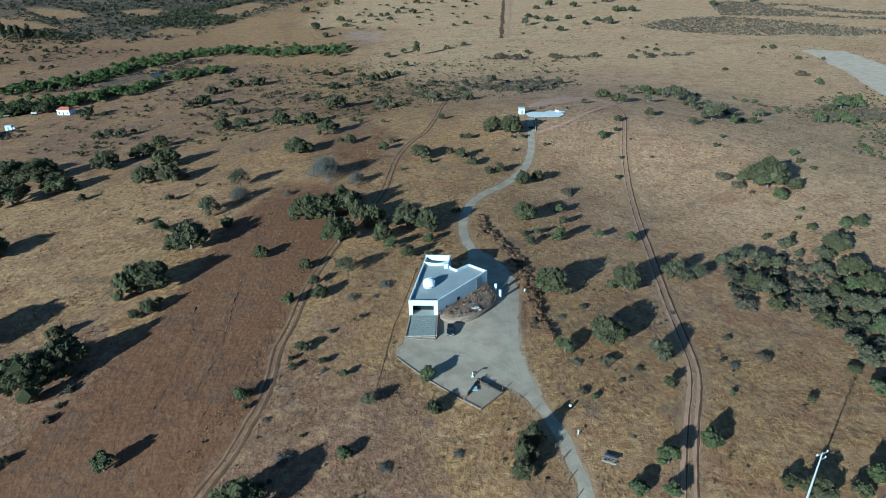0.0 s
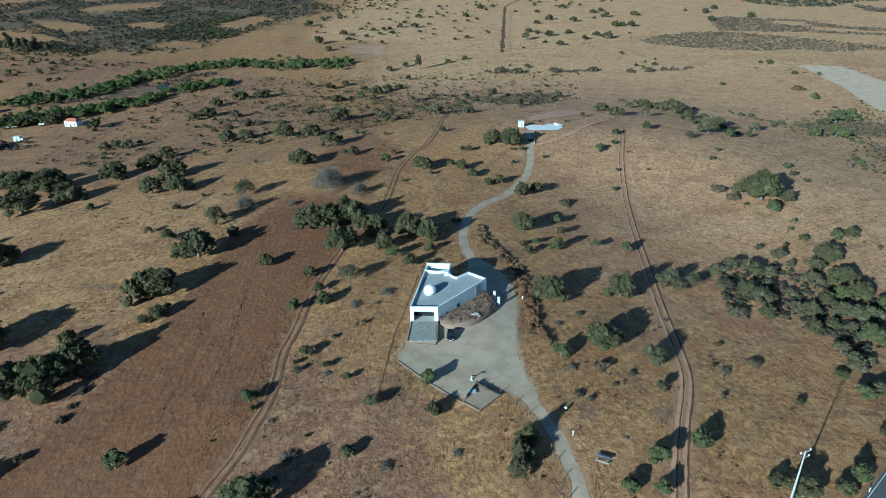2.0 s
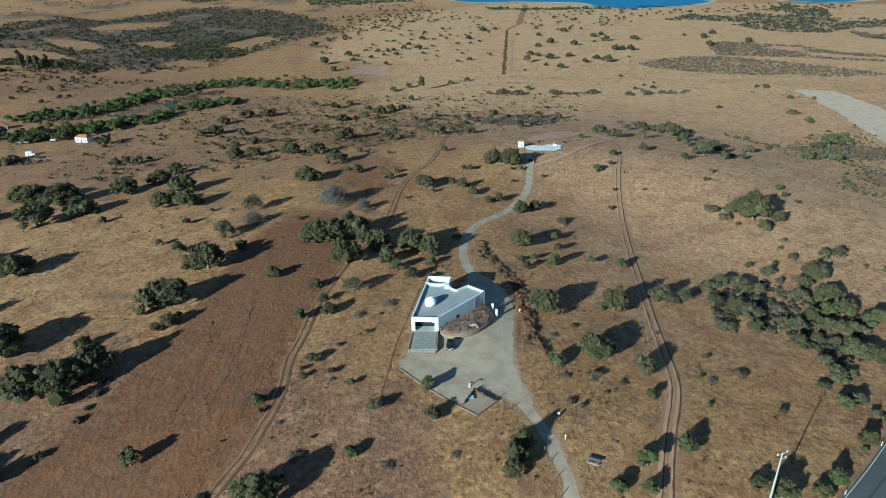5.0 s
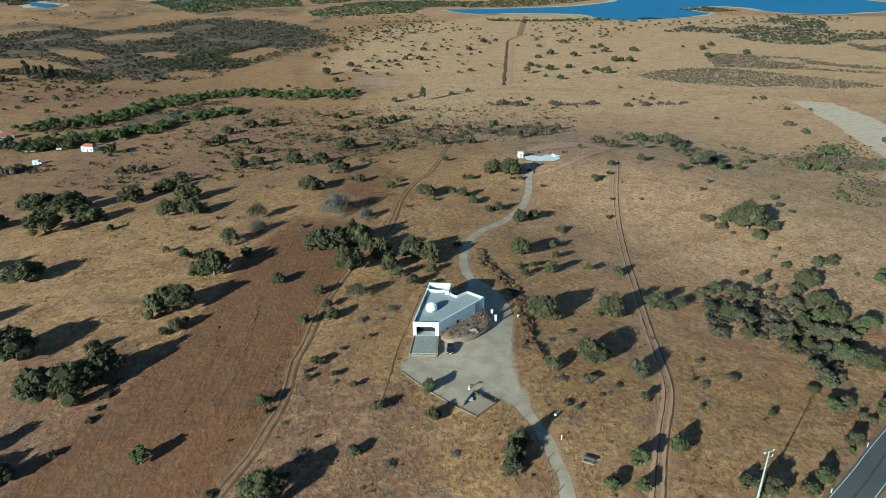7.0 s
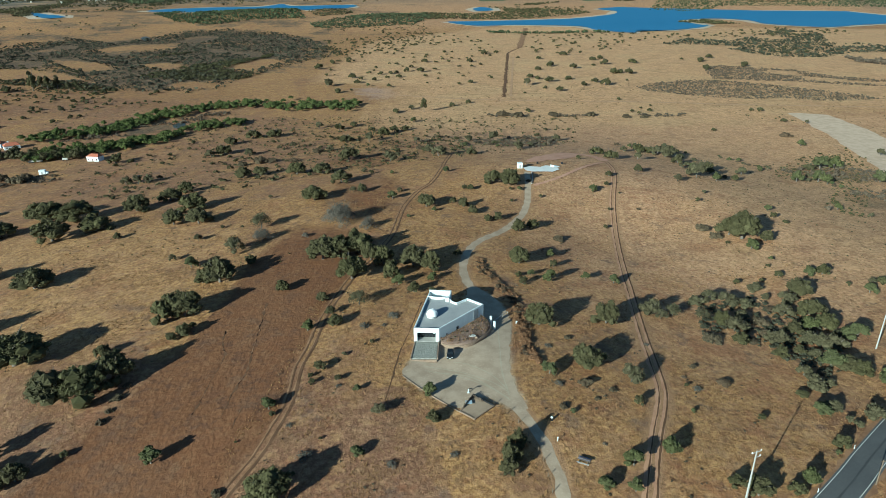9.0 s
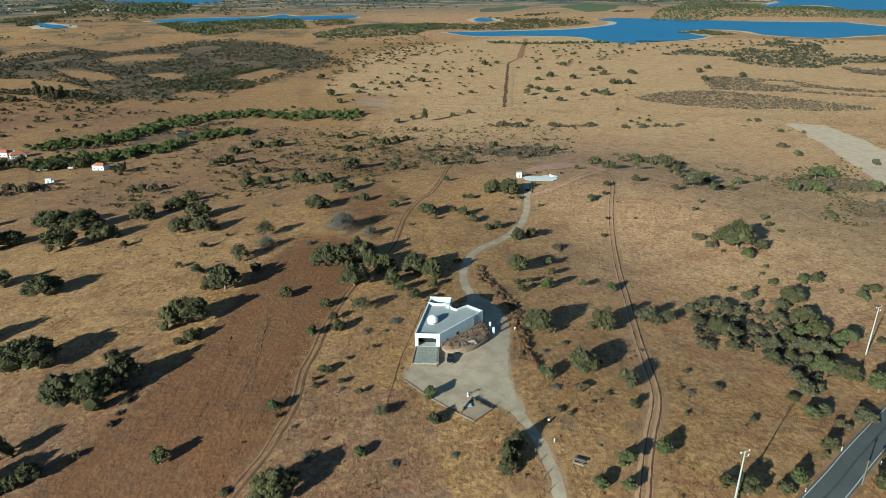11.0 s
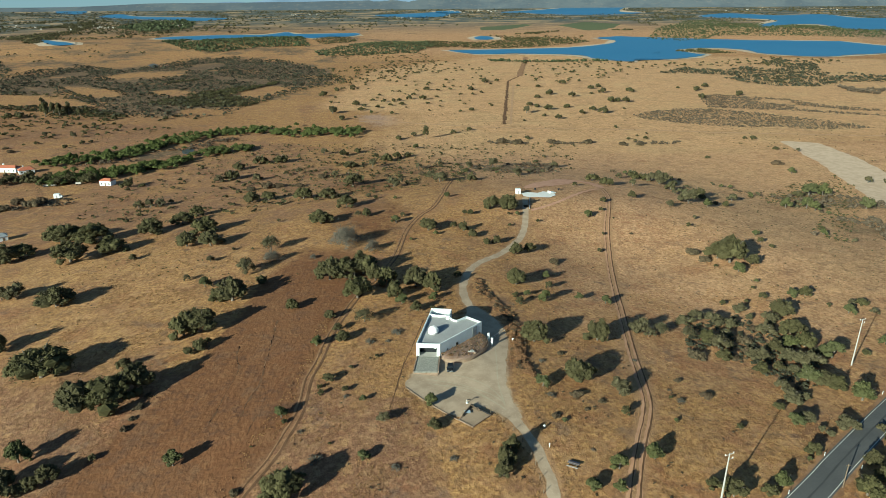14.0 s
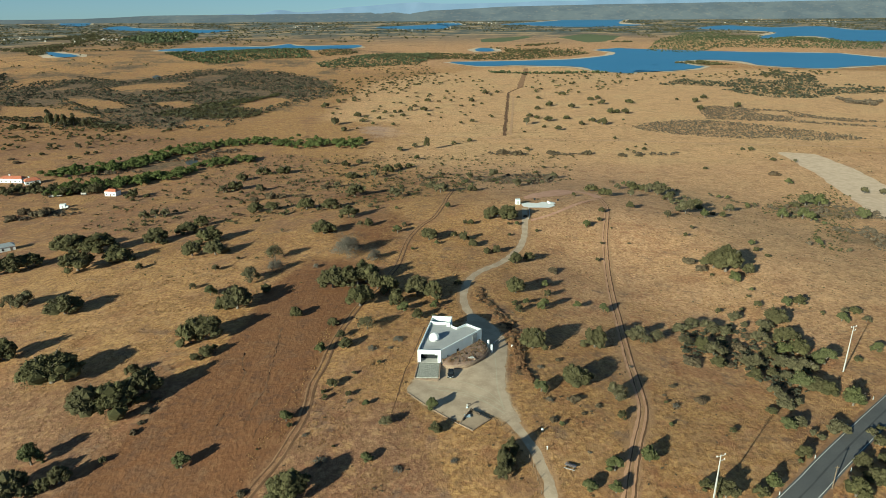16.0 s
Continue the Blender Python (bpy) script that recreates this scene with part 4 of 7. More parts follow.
tree_kind("oak", "holm_oak", "broad dark grey-green holm oak in dry grass", "tree", OAKLEAF, (1, 2, 3, 4, 5), 22, 4000, 0.0160, base=0.0, flat=0.60, spread=0.37, knobs=5, core=ICO1)
tree_kind("oak_mid", "holm_oak", "rounded grey-green holm oak in dry grass", "tree", OAKLEAF, (11, 12, 13, 14), 14, 2200, 0.022, base=-0.04, flat=0.64, spread=0.36, knobs=4, core=ICO1)
tree_kind("oak_small", "young_oak", "small bushy young holm oak in dry grass", "tree", OAKLEAF, (21, 22, 23, 24), 9, 900, 0.038, base=-0.04, flat=0.68, core=ICO1, knobs=3)
tree_kind("oak_far", "holm_oak", "far-off rounded holm oak on pale pasture", "tree", OAKLEAF, (31, 32, 33, 34), 9, 300, 0.062, base=-0.05, flat=0.52, spread=0.36, core=ICO1, knobs=2)
tree_kind("green", "wild_olive", "fresh green rounded small tree in dry grass", "tree", GREENLEAF, (41, 42, 43, 44), 11, 1700, 0.029, core=ICO1, flat=0.78, base=-0.04, spread=0.31, knobs=3)
tree_kind("green_far", "green_bush", "fresh green bush in dry grass", "bush", GREENLEAF, (46, 47), 8, 420, 0.05, base=0.0, core=ICO1, knobs=2)
tree_kind("grey", "grey_oak", "sparse grey-green oak with thin crown", "tree", GREYLEAF, (51, 52, 53), 13, 1900, 0.022, knobs=3, core=ICO1, base=-0.02, flat=0.66, thick=0.024, twigs=3, open_=0.35, barkmat=TWIG)
tree_kind("grey_far", "grey_bush", "greyish half-dry bush on the slope", "bush", GREYLEAF, (56, 57), 8, 280, 0.066, base=0.0, core=ICO1, knobs=2)
tree_kind("bare", "bare_tree", "nearly leafless grey tree with fine twigs", "tree", TWIGLEAF, (61, 62), 22, 4200, 0.016, base=-0.12, flat=0.58, spread=0.38, knobs=4, thick=0.018, twigs=8, open_=1.0, barkmat=TWIG)
tree_kind("low", "low_scrub", "low brownish dry scrub clump", "bush", LOWLEAF, (71, 72, 73), 10, 600, 0.040, knobs=2, flat=0.30, base=-0.06, spread=0.36, top=0.25, thick=0.02, core=ICO1)
tree_kind("tall", "poplar", "tall dark narrow poplar", "tree", OAKLEAF, (81, 82), 10, 500, 0.06, flat=1.25, base=-0.12, spread=0.30, top=0.9)
tree_kind("oak_grove", "grove_oak", "low grey-green holm oak in a close grove", "tree", GREYLEAF, (16, 17, 18, 19), 15, 2000, 0.024, base=-0.06, flat=0.58, spread=0.38, knobs=4, core=ICO1)
tree_kind("brush", "dead_brush", "flat heap of grey dead brush in dry grass", "brush", TWIGLEAF, (91, 92, 93), 10, 900, 0.028, base=-0.10, flat=0.22, spread=0.40, knobs=1, open_=1.0, top=0.14, thick=0.012, barkmat=TWIG)
PLANTED = [0]


def plant(key, x, y, width, tall=1.0):
    """Sets one tree on the ground: its kind, its place and the breadth of its crown."""
    n = PLANTED[0]
    if key in ("oak_mid", "oak_small") and x > 84 and -36 < y < 46 and n % 4:
        key = "oak_grove"
    name, label, category, kinds = TREES[key]
    PLANTED[0] += 1
    rnd = random.Random(n * 7 + 3)
    crown, trunk = kinds[n % len(kinds)]
    s = width * 1.02
    if key == "oak" and x < 12:
        low = 1 - 0.26 * min(max((width - 8.0) / 6.0, 0), 1)
        drop = (1 - low) * 0.16 * width
        x, y, tall = x + drop * (x - 5) / 100, y + drop * (y + 145) / 100, tall * low
    elif x > 84 and -36 < y < 46:
        tall, s = tall * 0.85, s * 0.98
    m = pose(x, y, ground_at(x, y) - 0.05, 0, 0, rnd.uniform(0, 360)) @ Matrix.Diagonal((s * rnd.uniform(0.94, 1.06), s * rnd.uniform(0.94, 1.06), s * tall * rnd.uniform(1.0, 1.2), 1))
    t = thing(name, label, category, m, name.replace("_", " ") + "s on the grassland")
    for pname, me in (("crown", crown), ("trunk", trunk)):
        o = new(pname, me)
        o.parent = t
    return t


plant("oak", -197.4, 117.9, 16.2)
plant("oak", -191.6, 123.7, 15.6)
plant("oak", -182.7, 146.1, 20.2)
plant("oak", -164.3, 140.3, 18.1)
plant("oak", -158.9, 108.2, 18.7)
plant("oak", -144.5, 118.0, 14.4)
plant("oak_mid", -128.3, 103.1, 4.3)
plant("oak", -139.2, 148.7, 15.1)
plant("oak", -129.2, 165.4, 11.3)
plant("oak", -127.2, 183.1, 9.7)
plant("oak", -107.9, 138.7, 14.5)
plant("oak", -108.9, 116.5, 11.4)
plant("oak", -97.1, 114.3, 11.8)
plant("grey", -89.5, 90.7, 4.4)
plant("grey", -92.2, 70.1, 3.7)
plant("green", -82.4, 61.8, 5.7)
plant("grey", -158.3, 66.1, 9.7)
plant("grey", -163.4, 65.3, 8.1)
plant("grey_far", -178.9, 224.5, 7.2)
plant("grey_far", -171.3, 223.7, 8.7)
plant("grey_far", -165.0, 226.0, 7.9)
plant("grey_far", -161.2, 232.2, 4.8)
plant("oak_far", -218.0, 296.0, 12.6)
plant("oak_far", -207.4, 296.1, 5.1)
plant("low", -261.3, 250.9, 13.5)
plant("low", -275.2, 242.7, 10.0)
plant("low", -261.1, 260.8, 11.5)
plant("low", -276.1, 259.9, 10.2)
plant("tall", -474.1, 650.1, 14, 1.5)
plant("tall", -459.4, 655.8, 10.1, 1.5)
plant("tall", -454.9, 669.1, 10.2, 1.5)
plant("tall", -426.8, 640.5, 8.2, 1.5)
plant("tall", -436.9, 676.6, 6.8, 1.5)
plant("tall", -477.4, 674.7, 8.7, 1.5)
plant("oak_far", -511.0, 635.2, 14)
plant("oak_far", -501.1, 642.1, 14)
plant("oak_far", -473.8, 579.2, 7.9)
plant("oak_far", -414.3, 583.1, 6.2)
plant("oak_far", -381.7, 563.3, 7.4)
plant("oak_far", -380.9, 581.4, 6.8)
plant("oak_far", -382.6, 613.2, 9.4)
plant("oak_far", -377.9, 625.3, 9.4)
plant("oak_far", -316.4, 608.8, 6.0)
plant("oak_far", -314.4, 621.3, 7.6)
plant("oak_far", -277.9, 618.9, 6.0)
plant("grey_far", -365.6, 506.6, 9.7)
plant("oak_far", -341.1, 475.2, 6.6)
plant("oak_far", -348.1, 456.3, 6.4)
plant("oak_far", -336.5, 483.3, 5.3)
plant("grey_far", -401.0, 517.6, 8.6)
plant("low", -389.2, 438.0, 7.8)
plant("low", -404.2, 453.9, 6.7)
plant("oak_far", -397.2, 472.0, 4.1)
plant("oak_far", -387.4, 477.4, 5.4)
plant("oak_far", -154.3, 820.1, 14)
plant("oak_far", -141.6, 879.5, 9.4)
plant("oak_far", -94.4, 722.4, 12.8)
plant("oak_far", -84.4, 675.4, 9.1)
plant("green_far", -68.2, 650.2, 5.9)
plant("oak_far", -99.3, 605.4, 9.8)
plant("grey_far", -117.7, 655.0, 13.4)
plant("oak_far", -85.1, 619.9, 4.3)
plant("oak_far", -59.0, 752.4, 9.9)
plant("oak_far", -45.5, 756.9, 8.3)
plant("oak_far", -32.9, 723.2, 9.6)
plant("oak_far", -23.5, 779.5, 10.1)
plant("oak_far", -3.6, 773.3, 14)
plant("oak_far", 1.1, 884.7, 11.2)
plant("oak_far", -121.9, 923.7, 10.8)
plant("tall", 1.3, 476.0, 8.1, 1.5)
plant("grey_far", -11.2, 492.9, 7.1)
plant("oak_far", -26.3, 474.6, 8.7)
plant("green_far", -8.1, 422.7, 6.9)
plant("grey_far", -89.7, 402.3, 8.9)
plant("oak_far", -71.0, 391.6, 10.2)
plant("oak_far", -60.5, 407.1, 8.9)
plant("oak_far", -42.0, 381.2, 7.5)
plant("oak_far", -30.8, 360.5, 12.0)
plant("oak_far", -22.9, 373.6, 9.8)
plant("oak_far", -14.3, 381.2, 8.0)
plant("oak_far", -58.8, 334.2, 11.9)
plant("grey_far", -40.2, 330.0, 10.4)
plant("oak_far", -46.2, 247.3, 16.0)
plant("oak_far", -137.7, 367.0, 14)
plant("oak_far", -121.3, 369.0, 14)
plant("grey_far", -95.3, 316.4, 7.2)
plant("grey_far", -122.8, 296.8, 7.9)
plant("grey_far", -104.3, 311.3, 5.4)
plant("oak_far", -144.0, 307.0, 14)
plant("oak_far", -148.9, 344.7, 11.6)
plant("grey_far", -150.9, 298.7, 8.1)
plant("low", -73.6, 290.1, 8.5)
plant("grey_far", -64.6, 294.3, 6.4)
plant("low", -106.3, 261.3, 12.1)
plant("low", -98.5, 261.8, 8.9)
plant("low", -116.7, 256.2, 8.1)
plant("low", -83.2, 257.4, 7.2)
plant("oak", -71.2, 206.3, 12.6)
plant("oak", -55.9, 203.4, 10.4)
plant("oak", -41.1, 171.3, 12.0)
plant("oak", -103.6, 211.0, 10.9)
plant("oak", -94.1, 213.6, 9.4)
plant("oak", -49.6, 137.7, 13.2)
plant("grey", -31.5, 198.6, 4.1)
plant("green_far", -15.4, 187.4, 2.6)
plant("oak_small", -26.9, 191.4, 3.3)
plant("grey", -18.7, 231.0, 9.2)
plant("grey_far", -14.7, 249.0, 5.7)
plant("low", -26.4, 282.7, 5.0)
plant("grey_far", -4.0, 319.7, 6.2)
plant("grey_far", 5.6, 266.1, 7.9)
plant("low", -0.5, 282.5, 6.6)
plant("grey_far", 13.1, 248.4, 6.1)
plant("oak_mid", -28.0, 148.8, 5.9)
plant("grey", -32.5, 149.4, 4.5)
plant("green", -12.2, 133.5, 5.6)
plant("grey", -9.5, 144.9, 3.8)
plant("bare", -33.1, 102.7, 15.4)
plant("bare", -20.6, 94.4, 7.5)
plant("grey_far", -73.3, 149.3, 2.7)
plant("grey", -66.1, 101.1, 9.4)
plant("bare", -62.0, 85.7, 8.4)
plant("grey", -69.9, 74.1, 9.2)
plant("oak_mid", -60.4, 61.7, 5.5)
plant("grey_far", -83.9, 104.8, 2.2)
plant("grey_far", -74.6, 102.7, 2.1)
plant("oak", 3.6, 121.0, 9.2)
plant("green_far", 7.1, 114.6, 3.2)
plant("green_far", -4.2, 106.9, 2.1)
plant("bare", -45.0, 86.7, 3.5)
plant("oak_mid", -0.6, 32.4, 4.8)
plant("green", 5.6, 42.4, 4.1)
plant("oak_small", 5.2, 32.7, 2.8)
plant("oak_mid", -43.7, 36.7, 5.8)
plant("oak_mid", -29.3, 27.4, 4.3)
plant("grey", -17.4, 23.7, 6.9)
plant("green", -30.7, 8.4, 4.7)
plant("oak_mid", -23.0, 11.1, 5.1)
plant("oak_small", -25.4, 18.0, 3.8)
plant("oak", -67.1, 45.9, 13.5, 1.2)
plant("oak_mid", -73.3, 46.8, 6.6)
plant("oak_small", -11.6, -0.1, 1.7)
plant("grey_far", -18.6, -5.9, 1.7)
plant("oak_small", -23.9, -11.9, 3.6)
plant("oak_small", -25.9, -15.3, 2.0)
plant("oak_small", -25.2, -18.3, 2.1)
plant("oak_small", -18.8, -17.3, 2.6)
plant("green_far", -13.5, -21.9, 2.5)
plant("grey", -7.4, -30.8, 4.2)
plant("green", 4.3, -23.8, 4.2)
plant("oak_mid", 5.1, -34.2, 4.1)
plant("green", -33.9, -27.3, 4.4)
plant("oak_small", -32.6, -29.9, 1.9)
plant("green", -11.5, -44.2, 3.8)
plant("oak_small", -24.2, -48.8, 1.4)
plant("oak_small", -20.0, -38.6, 1.0)
plant("oak_small", -38.8, -38.3, 0.9)
plant("oak", -27.7, -55.2, 10.2)
plant("low", -38.8, -52.8, 2.8)
plant("oak", -134.4, 52.6, 15.3)
plant("oak", -136.1, 17.7, 10.1)
plant("oak", -109.5, -0.8, 19.4)
plant("oak", -89.0, -18.7, 13.9, 1.2)
plant("oak", -81.5, -17.9, 13.0, 1.2)
plant("oak", -77.3, -11.7, 11.4, 1.2)
plant("oak_mid", -86.9, 2.2, 5.0)
plant("low", -73.3, -19.4, 3.5)
plant("low", -73.0, -14.0, 2.8)
plant("low", -73.3, -28.5, 3.0)
plant("low", -73.1, -24.4, 2.4)
plant("oak", -75.7, 20.7, 9.7, 1.2)
plant("oak", -71.1, 22.4, 13.2, 1.2)
plant("oak_small", -69.9, 7.9, 3.8)
plant("oak_mid", -67.0, 10.3, 5.4)
plant("oak_small", -65.8, 14.4, 2.9)
plant("green", -94.2, -38.4, 7.1)
plant("green", -55.7, -43.0, 5.2)
plant("oak", -92.6, -49.3, 10.1)
plant("oak_mid", -86.2, -48.0, 4.8)
plant("oak_mid", -83.4, -45.7, 6.4)
plant("oak_small", -76.2, -39.4, 2.3)
plant("oak_far", 102.0, 984.6, 14)
plant("oak_far", 125.4, 998.2, 10.4)
plant("oak_far", 234.0, 956.9, 14)
plant("oak_far", 184.2, 909.4, 9.7)
plant("oak_far", 186.6, 816.8, 13.4)
plant("oak_far", 215.5, 789.8, 14)
plant("oak_far", 162.4, 779.6, 10.3)
plant("oak_far", 265.2, 881.4, 12.5)
plant("oak_far", 281.5, 902.7, 10.8)
plant("oak_far", 270.9, 831.5, 14)
plant("oak_far", 316.3, 842.3, 14)
plant("oak_far", 250.8, 817.6, 7.2)
plant("oak_far", 257.9, 734.0, 14)
plant("oak_far", 277.3, 726.8, 14)
plant("oak_far", 268.4, 737.3, 10.1)
plant("oak_far", 214.1, 658.2, 11.4)
plant("oak_far", 221.5, 635.5, 14)
plant("oak_far", 194.1, 631.3, 9.6)
plant("oak_far", 186.3, 683.9, 10.1)
plant("oak_far", 140.8, 707.3, 10.3)
plant("oak_far", 148.2, 690.7, 7.8)
plant("oak_far", 158.5, 667.2, 14)
plant("grey_far", 126.7, 641.3, 14)
plant("oak_far", 115.7, 583.7, 4.1)
plant("oak_far", 144.5, 615.7, 5.7)
plant("oak_far", 158.1, 595.3, 11.2)
plant("oak_far", 209.3, 534.1, 5.3)
plant("oak_far", 59.6, 666.8, 9.0)
plant("oak_far", 71.4, 879.9, 11.2)
plant("oak_far", 85.8, 842.3, 7.2)
plant("oak_far", 153.5, 926.6, 5.9)
plant("oak_far", 257.3, 668.3, 4.7)
plant("oak_far", 30.1, 507.6, 6.7)
plant("oak_far", 47.4, 524.3, 7.5)
plant("oak_far", 102.8, 471.9, 7.0)
plant("oak_far", 87.2, 481.1, 3.5)
plant("low", 158.2, 447.7, 11.4)
plant("oak_far", 203.1, 465.9, 4.8)
plant("oak_far", 208.0, 459.5, 3.6)
plant("oak_far", 221.2, 468.6, 6.1)
plant("oak_far", 217.1, 483.5, 3.7)
plant("oak_far", 231.0, 495.7, 3.8)
plant("low", 189.5, 438.2, 9.1)
plant("low", 205.8, 437.7, 8.1)
plant("low", 75.9, 452.2, 13.5)
plant("low", 89.0, 445.8, 13.4)
plant("low", 123.2, 451.0, 11.4)
plant("grey_far", 11.2, 244.1, 9.8)
plant("oak_far", 31.7, 246.0, 8.3)
plant("grey_far", 34.6, 319.3, 7.1)
plant("grey_far", 53.7, 319.8, 11.1)
plant("grey_far", 65.1, 271.5, 8.1)
plant("grey_far", 102.0, 323.2, 7.3)
plant("oak_far", 103.2, 376.7, 4.5)
plant("oak_far", 91.4, 349.4, 4.3)
plant("green", 14.0, 181.4, 4.8)
plant("oak", 36.9, 156.0, 9.0)
plant("oak", 45.2, 154.3, 10.8)
plant("oak_mid", 25.3, 145.4, 4.1)
plant("oak_small", 22.1, 146.2, 3.5)
plant("green_far", 49.3, 146.7, 3.3)
plant("oak_small", 44.8, 146.6, 2.4)
plant("oak_small", 15.8, 126.0, 3.9)
plant("oak_mid", 20.3, 121.3, 6.0)
plant("oak_mid", 24.2, 113.9, 5.3)
plant("oak_small", 43.6, 131.3, 2.3)
plant("oak_mid", 30.1, 105.3, 4.4)
plant("oak_mid", 34.6, 107.9, 4.7)
plant("oak_mid", 42.1, 96.4, 7.1)
plant("oak_mid", 49.0, 101.9, 6.2)
plant("oak_small", 15.1, 65.4, 3.4)
plant("green", 50.6, 70.1, 4.2)
plant("oak_small", 58.6, 139.5, 2.3)
plant("low", 55.5, 159.5, 3.1)
plant("green", 86.8, 151.6, 5.2)
plant("oak_small", 95.8, 160.2, 3.5)
plant("oak_mid", 101.3, 175.8, 4.3)
plant("oak_mid", 122.0, 190.4, 5.6)
plant("oak_small", 83.1, 110.3, 2.7)
plant("grey_far", 89.8, 130.7, 2.3)
plant("low", 104.2, 132.1, 2.4)
plant("oak_small", 100.1, 150.4, 1.5)
plant("oak_far", 112.7, 246.9, 9.8)
plant("oak_far", 118.0, 230.7, 10.6)
plant("oak_small", 94.1, 216.6, 3.6)
plant("grey_far", 139.4, 276.1, 5.5)
plant("oak_far", 150.6, 280.0, 10.7)
plant("oak_far", 157.8, 277.6, 8.6)
plant("grey_far", 136.3, 235.5, 7.0)
plant("grey_far", 161.6, 271.7, 9.4)
plant("low", 57.9, 90.7, 5.5)
plant("grey_far", 163.0, 260.4, 12.5)
plant("oak_far", 162.0, 236.2, 8.7)
plant("grey", 155.5, 190.5, 12.8)
plant("oak_far", 173.9, 220.3, 10.8)
plant("green", 165.0, 185.5, 7.1)
plant("oak_mid", 179.8, 194.9, 4.8)
plant("grey_far", 194.0, 216.4, 7.1)
plant("grey", 139.5, 176.7, 6.1)
plant("oak_far", 246.3, 378.0, 5.4)
plant("oak", 137.3, 95.5, 17.1)
plant("oak", 134.0, 100.6, 11.2)
plant("low", 125.2, 107.2, 7.9)
plant("low", 127.2, 98.3, 6.6)
plant("green", 136.2, 84.4, 6.5)
plant("oak_mid", 145.9, 92.2, 6.7)
plant("oak_small", 129.2, 90.8, 2.2)
plant("green", 166.5, 131.8, 4.1)
plant("oak_small", 163.7, 120.9, 3.7)
plant("oak_small", 136.9, 142.5, 3.1)
plant("grey_far", 145.2, 155.3, 3.3)
plant("oak_small", 165.2, 113.4, 3.0)
plant("green_far", 138.1, 72.4, 2.4)
plant("green_far", 264.9, 252.9, 13.5)
plant("green_far", 274.6, 253.6, 11.8)
plant("oak_far", 254.6, 248.7, 8.0)
plant("green_far", 225.1, 210.3, 8.8)
plant("green_far", 240.4, 213.5, 9.8)
plant("green_far", 242.7, 207.9, 8.2)
plant("green_far", 283.4, 220.0, 10.5)
plant("green_far", 290.0, 321.5, 7.7)
plant("low", 295.6, 354.5, 10.8)
plant("green", 208.4, 143.3, 4.8)
plant("grey_far", 218.4, 132.3, 3.4)
plant("grey_far", 331.5, 291.0, 8.2)
plant("grey_far", 343.2, 285.9, 8.2)
plant("grey_far", 340.8, 404.5, 5.4)
plant("oak_far", 324.5, 412.8, 6.6)
plant("oak_far", 319.8, 464.4, 5.1)
plant("oak_far", 326.6, 461.8, 7.6)
plant("oak_far", 423.1, 848.6, 13.7)
plant("oak_far", 454.3, 892.1, 14)
plant("oak_far", 405.0, 877.6, 7.0)
plant("oak_far", 395.1, 758.8, 12.5)
plant("oak_far", 462.6, 787.4, 14)
plant("oak", 37.6, 61.2, 8.9)
plant("oak_small", 50.2, 60.1, 3.8)
plant("green_far", 40.2, 50.2, 3.2)
plant("green", 46.3, 46.6, 5.6)
plant("oak_small", 35.7, 48.7, 3.0)
plant("oak_small", 36.3, 42.2, 3.8)
plant("green", 59.9, 50.8, 3.8)
plant("green", 69.5, 49.0, 4.4)
plant("oak", 36.9, 12.9, 10.0)
plant("oak", 57.9, 15.9, 9.2)
plant("green", 34.9, -15.3, 4.9)
plant("oak", 45.7, -11.2, 9.7)
plant("grey", 55.3, -18.0, 6.6)
plant("oak_small", 54.2, -27.7, 3.2)
plant("low", 43.2, -19.7, 4.1)
plant("low", 43.6, 4.4, 2.5)
plant("low", 49.4, -22.2, 2.3)
plant("low", 35.6, -29.6, 2.6)
plant("green_far", 37.5, -31.5, 1.7)
plant("low", 44.5, -26.2, 1.6)
plant("oak_small", 69.1, -19.3, 1.5)
plant("low", 74.6, -9.4, 2.5)
plant("low", 79.3, -17.8, 3.8)
plant("green_far", 66.3, -30.6, 1.6)
plant("oak_mid", 22.9, -43.2, 5.1, 1.2)
plant("oak_mid", 21.1, -47.2, 5.6, 1.2)
plant("oak_mid", 20.3, -50.6, 4.9, 1.2)
plant("green", 46.6, -48.7, 5.1)
plant("green", 55.8, -45.2, 5.6)
plant("green", 39.0, -55.1, 4.1)
plant("green", 44.9, -55.8, 3.9)
plant("oak_small", 65.4, -54.4, 3.6)
plant("green", 122.5, -18.4, 8.0)
plant("oak_mid", 109.9, -31.3, 6.0)
plant("oak_small", 103.4, -35.3, 2.8)
plant("grey_far", 102.1, -33.5, 3.1)
plant("oak_mid", 94.6, -42.6, 4.3)
plant("green_far", 92.4, -45.1, 1.6)
plant("oak_mid", 69.0, -57.0, 6.0)
plant("oak_small", 76.9, -56.7, 3.8)
plant("green", 81.2, -54.1, 4.5)
plant("oak_small", 81.6, -33.0, 2.3)
plant("oak_small", 152.9, 47.1, 2.3)
plant("green", 156.5, 40.9, 5.9)
plant("grey", 161.9, 47.9, 3.6)
plant("oak_mid", 165.5, 47.4, 4.6)
plant("grey", 165.2, 39.9, 4.0)
plant("green", 153.0, 16.1, 5.0)
plant("oak_small", 141.6, 8.9, 3.5)
plant("green", 144.5, 57.2, 5.1)
plant("oak_mid", 149.7, 57.6, 6.1)
plant("oak_small", 133.0, 56.7, 3.7)
plant("oak_small", 133.6, 66.1, 2.0)
plant("oak_small", 114.8, 51.4, 2.9)
plant("oak_small", 124.5, 52.5, 2.4)
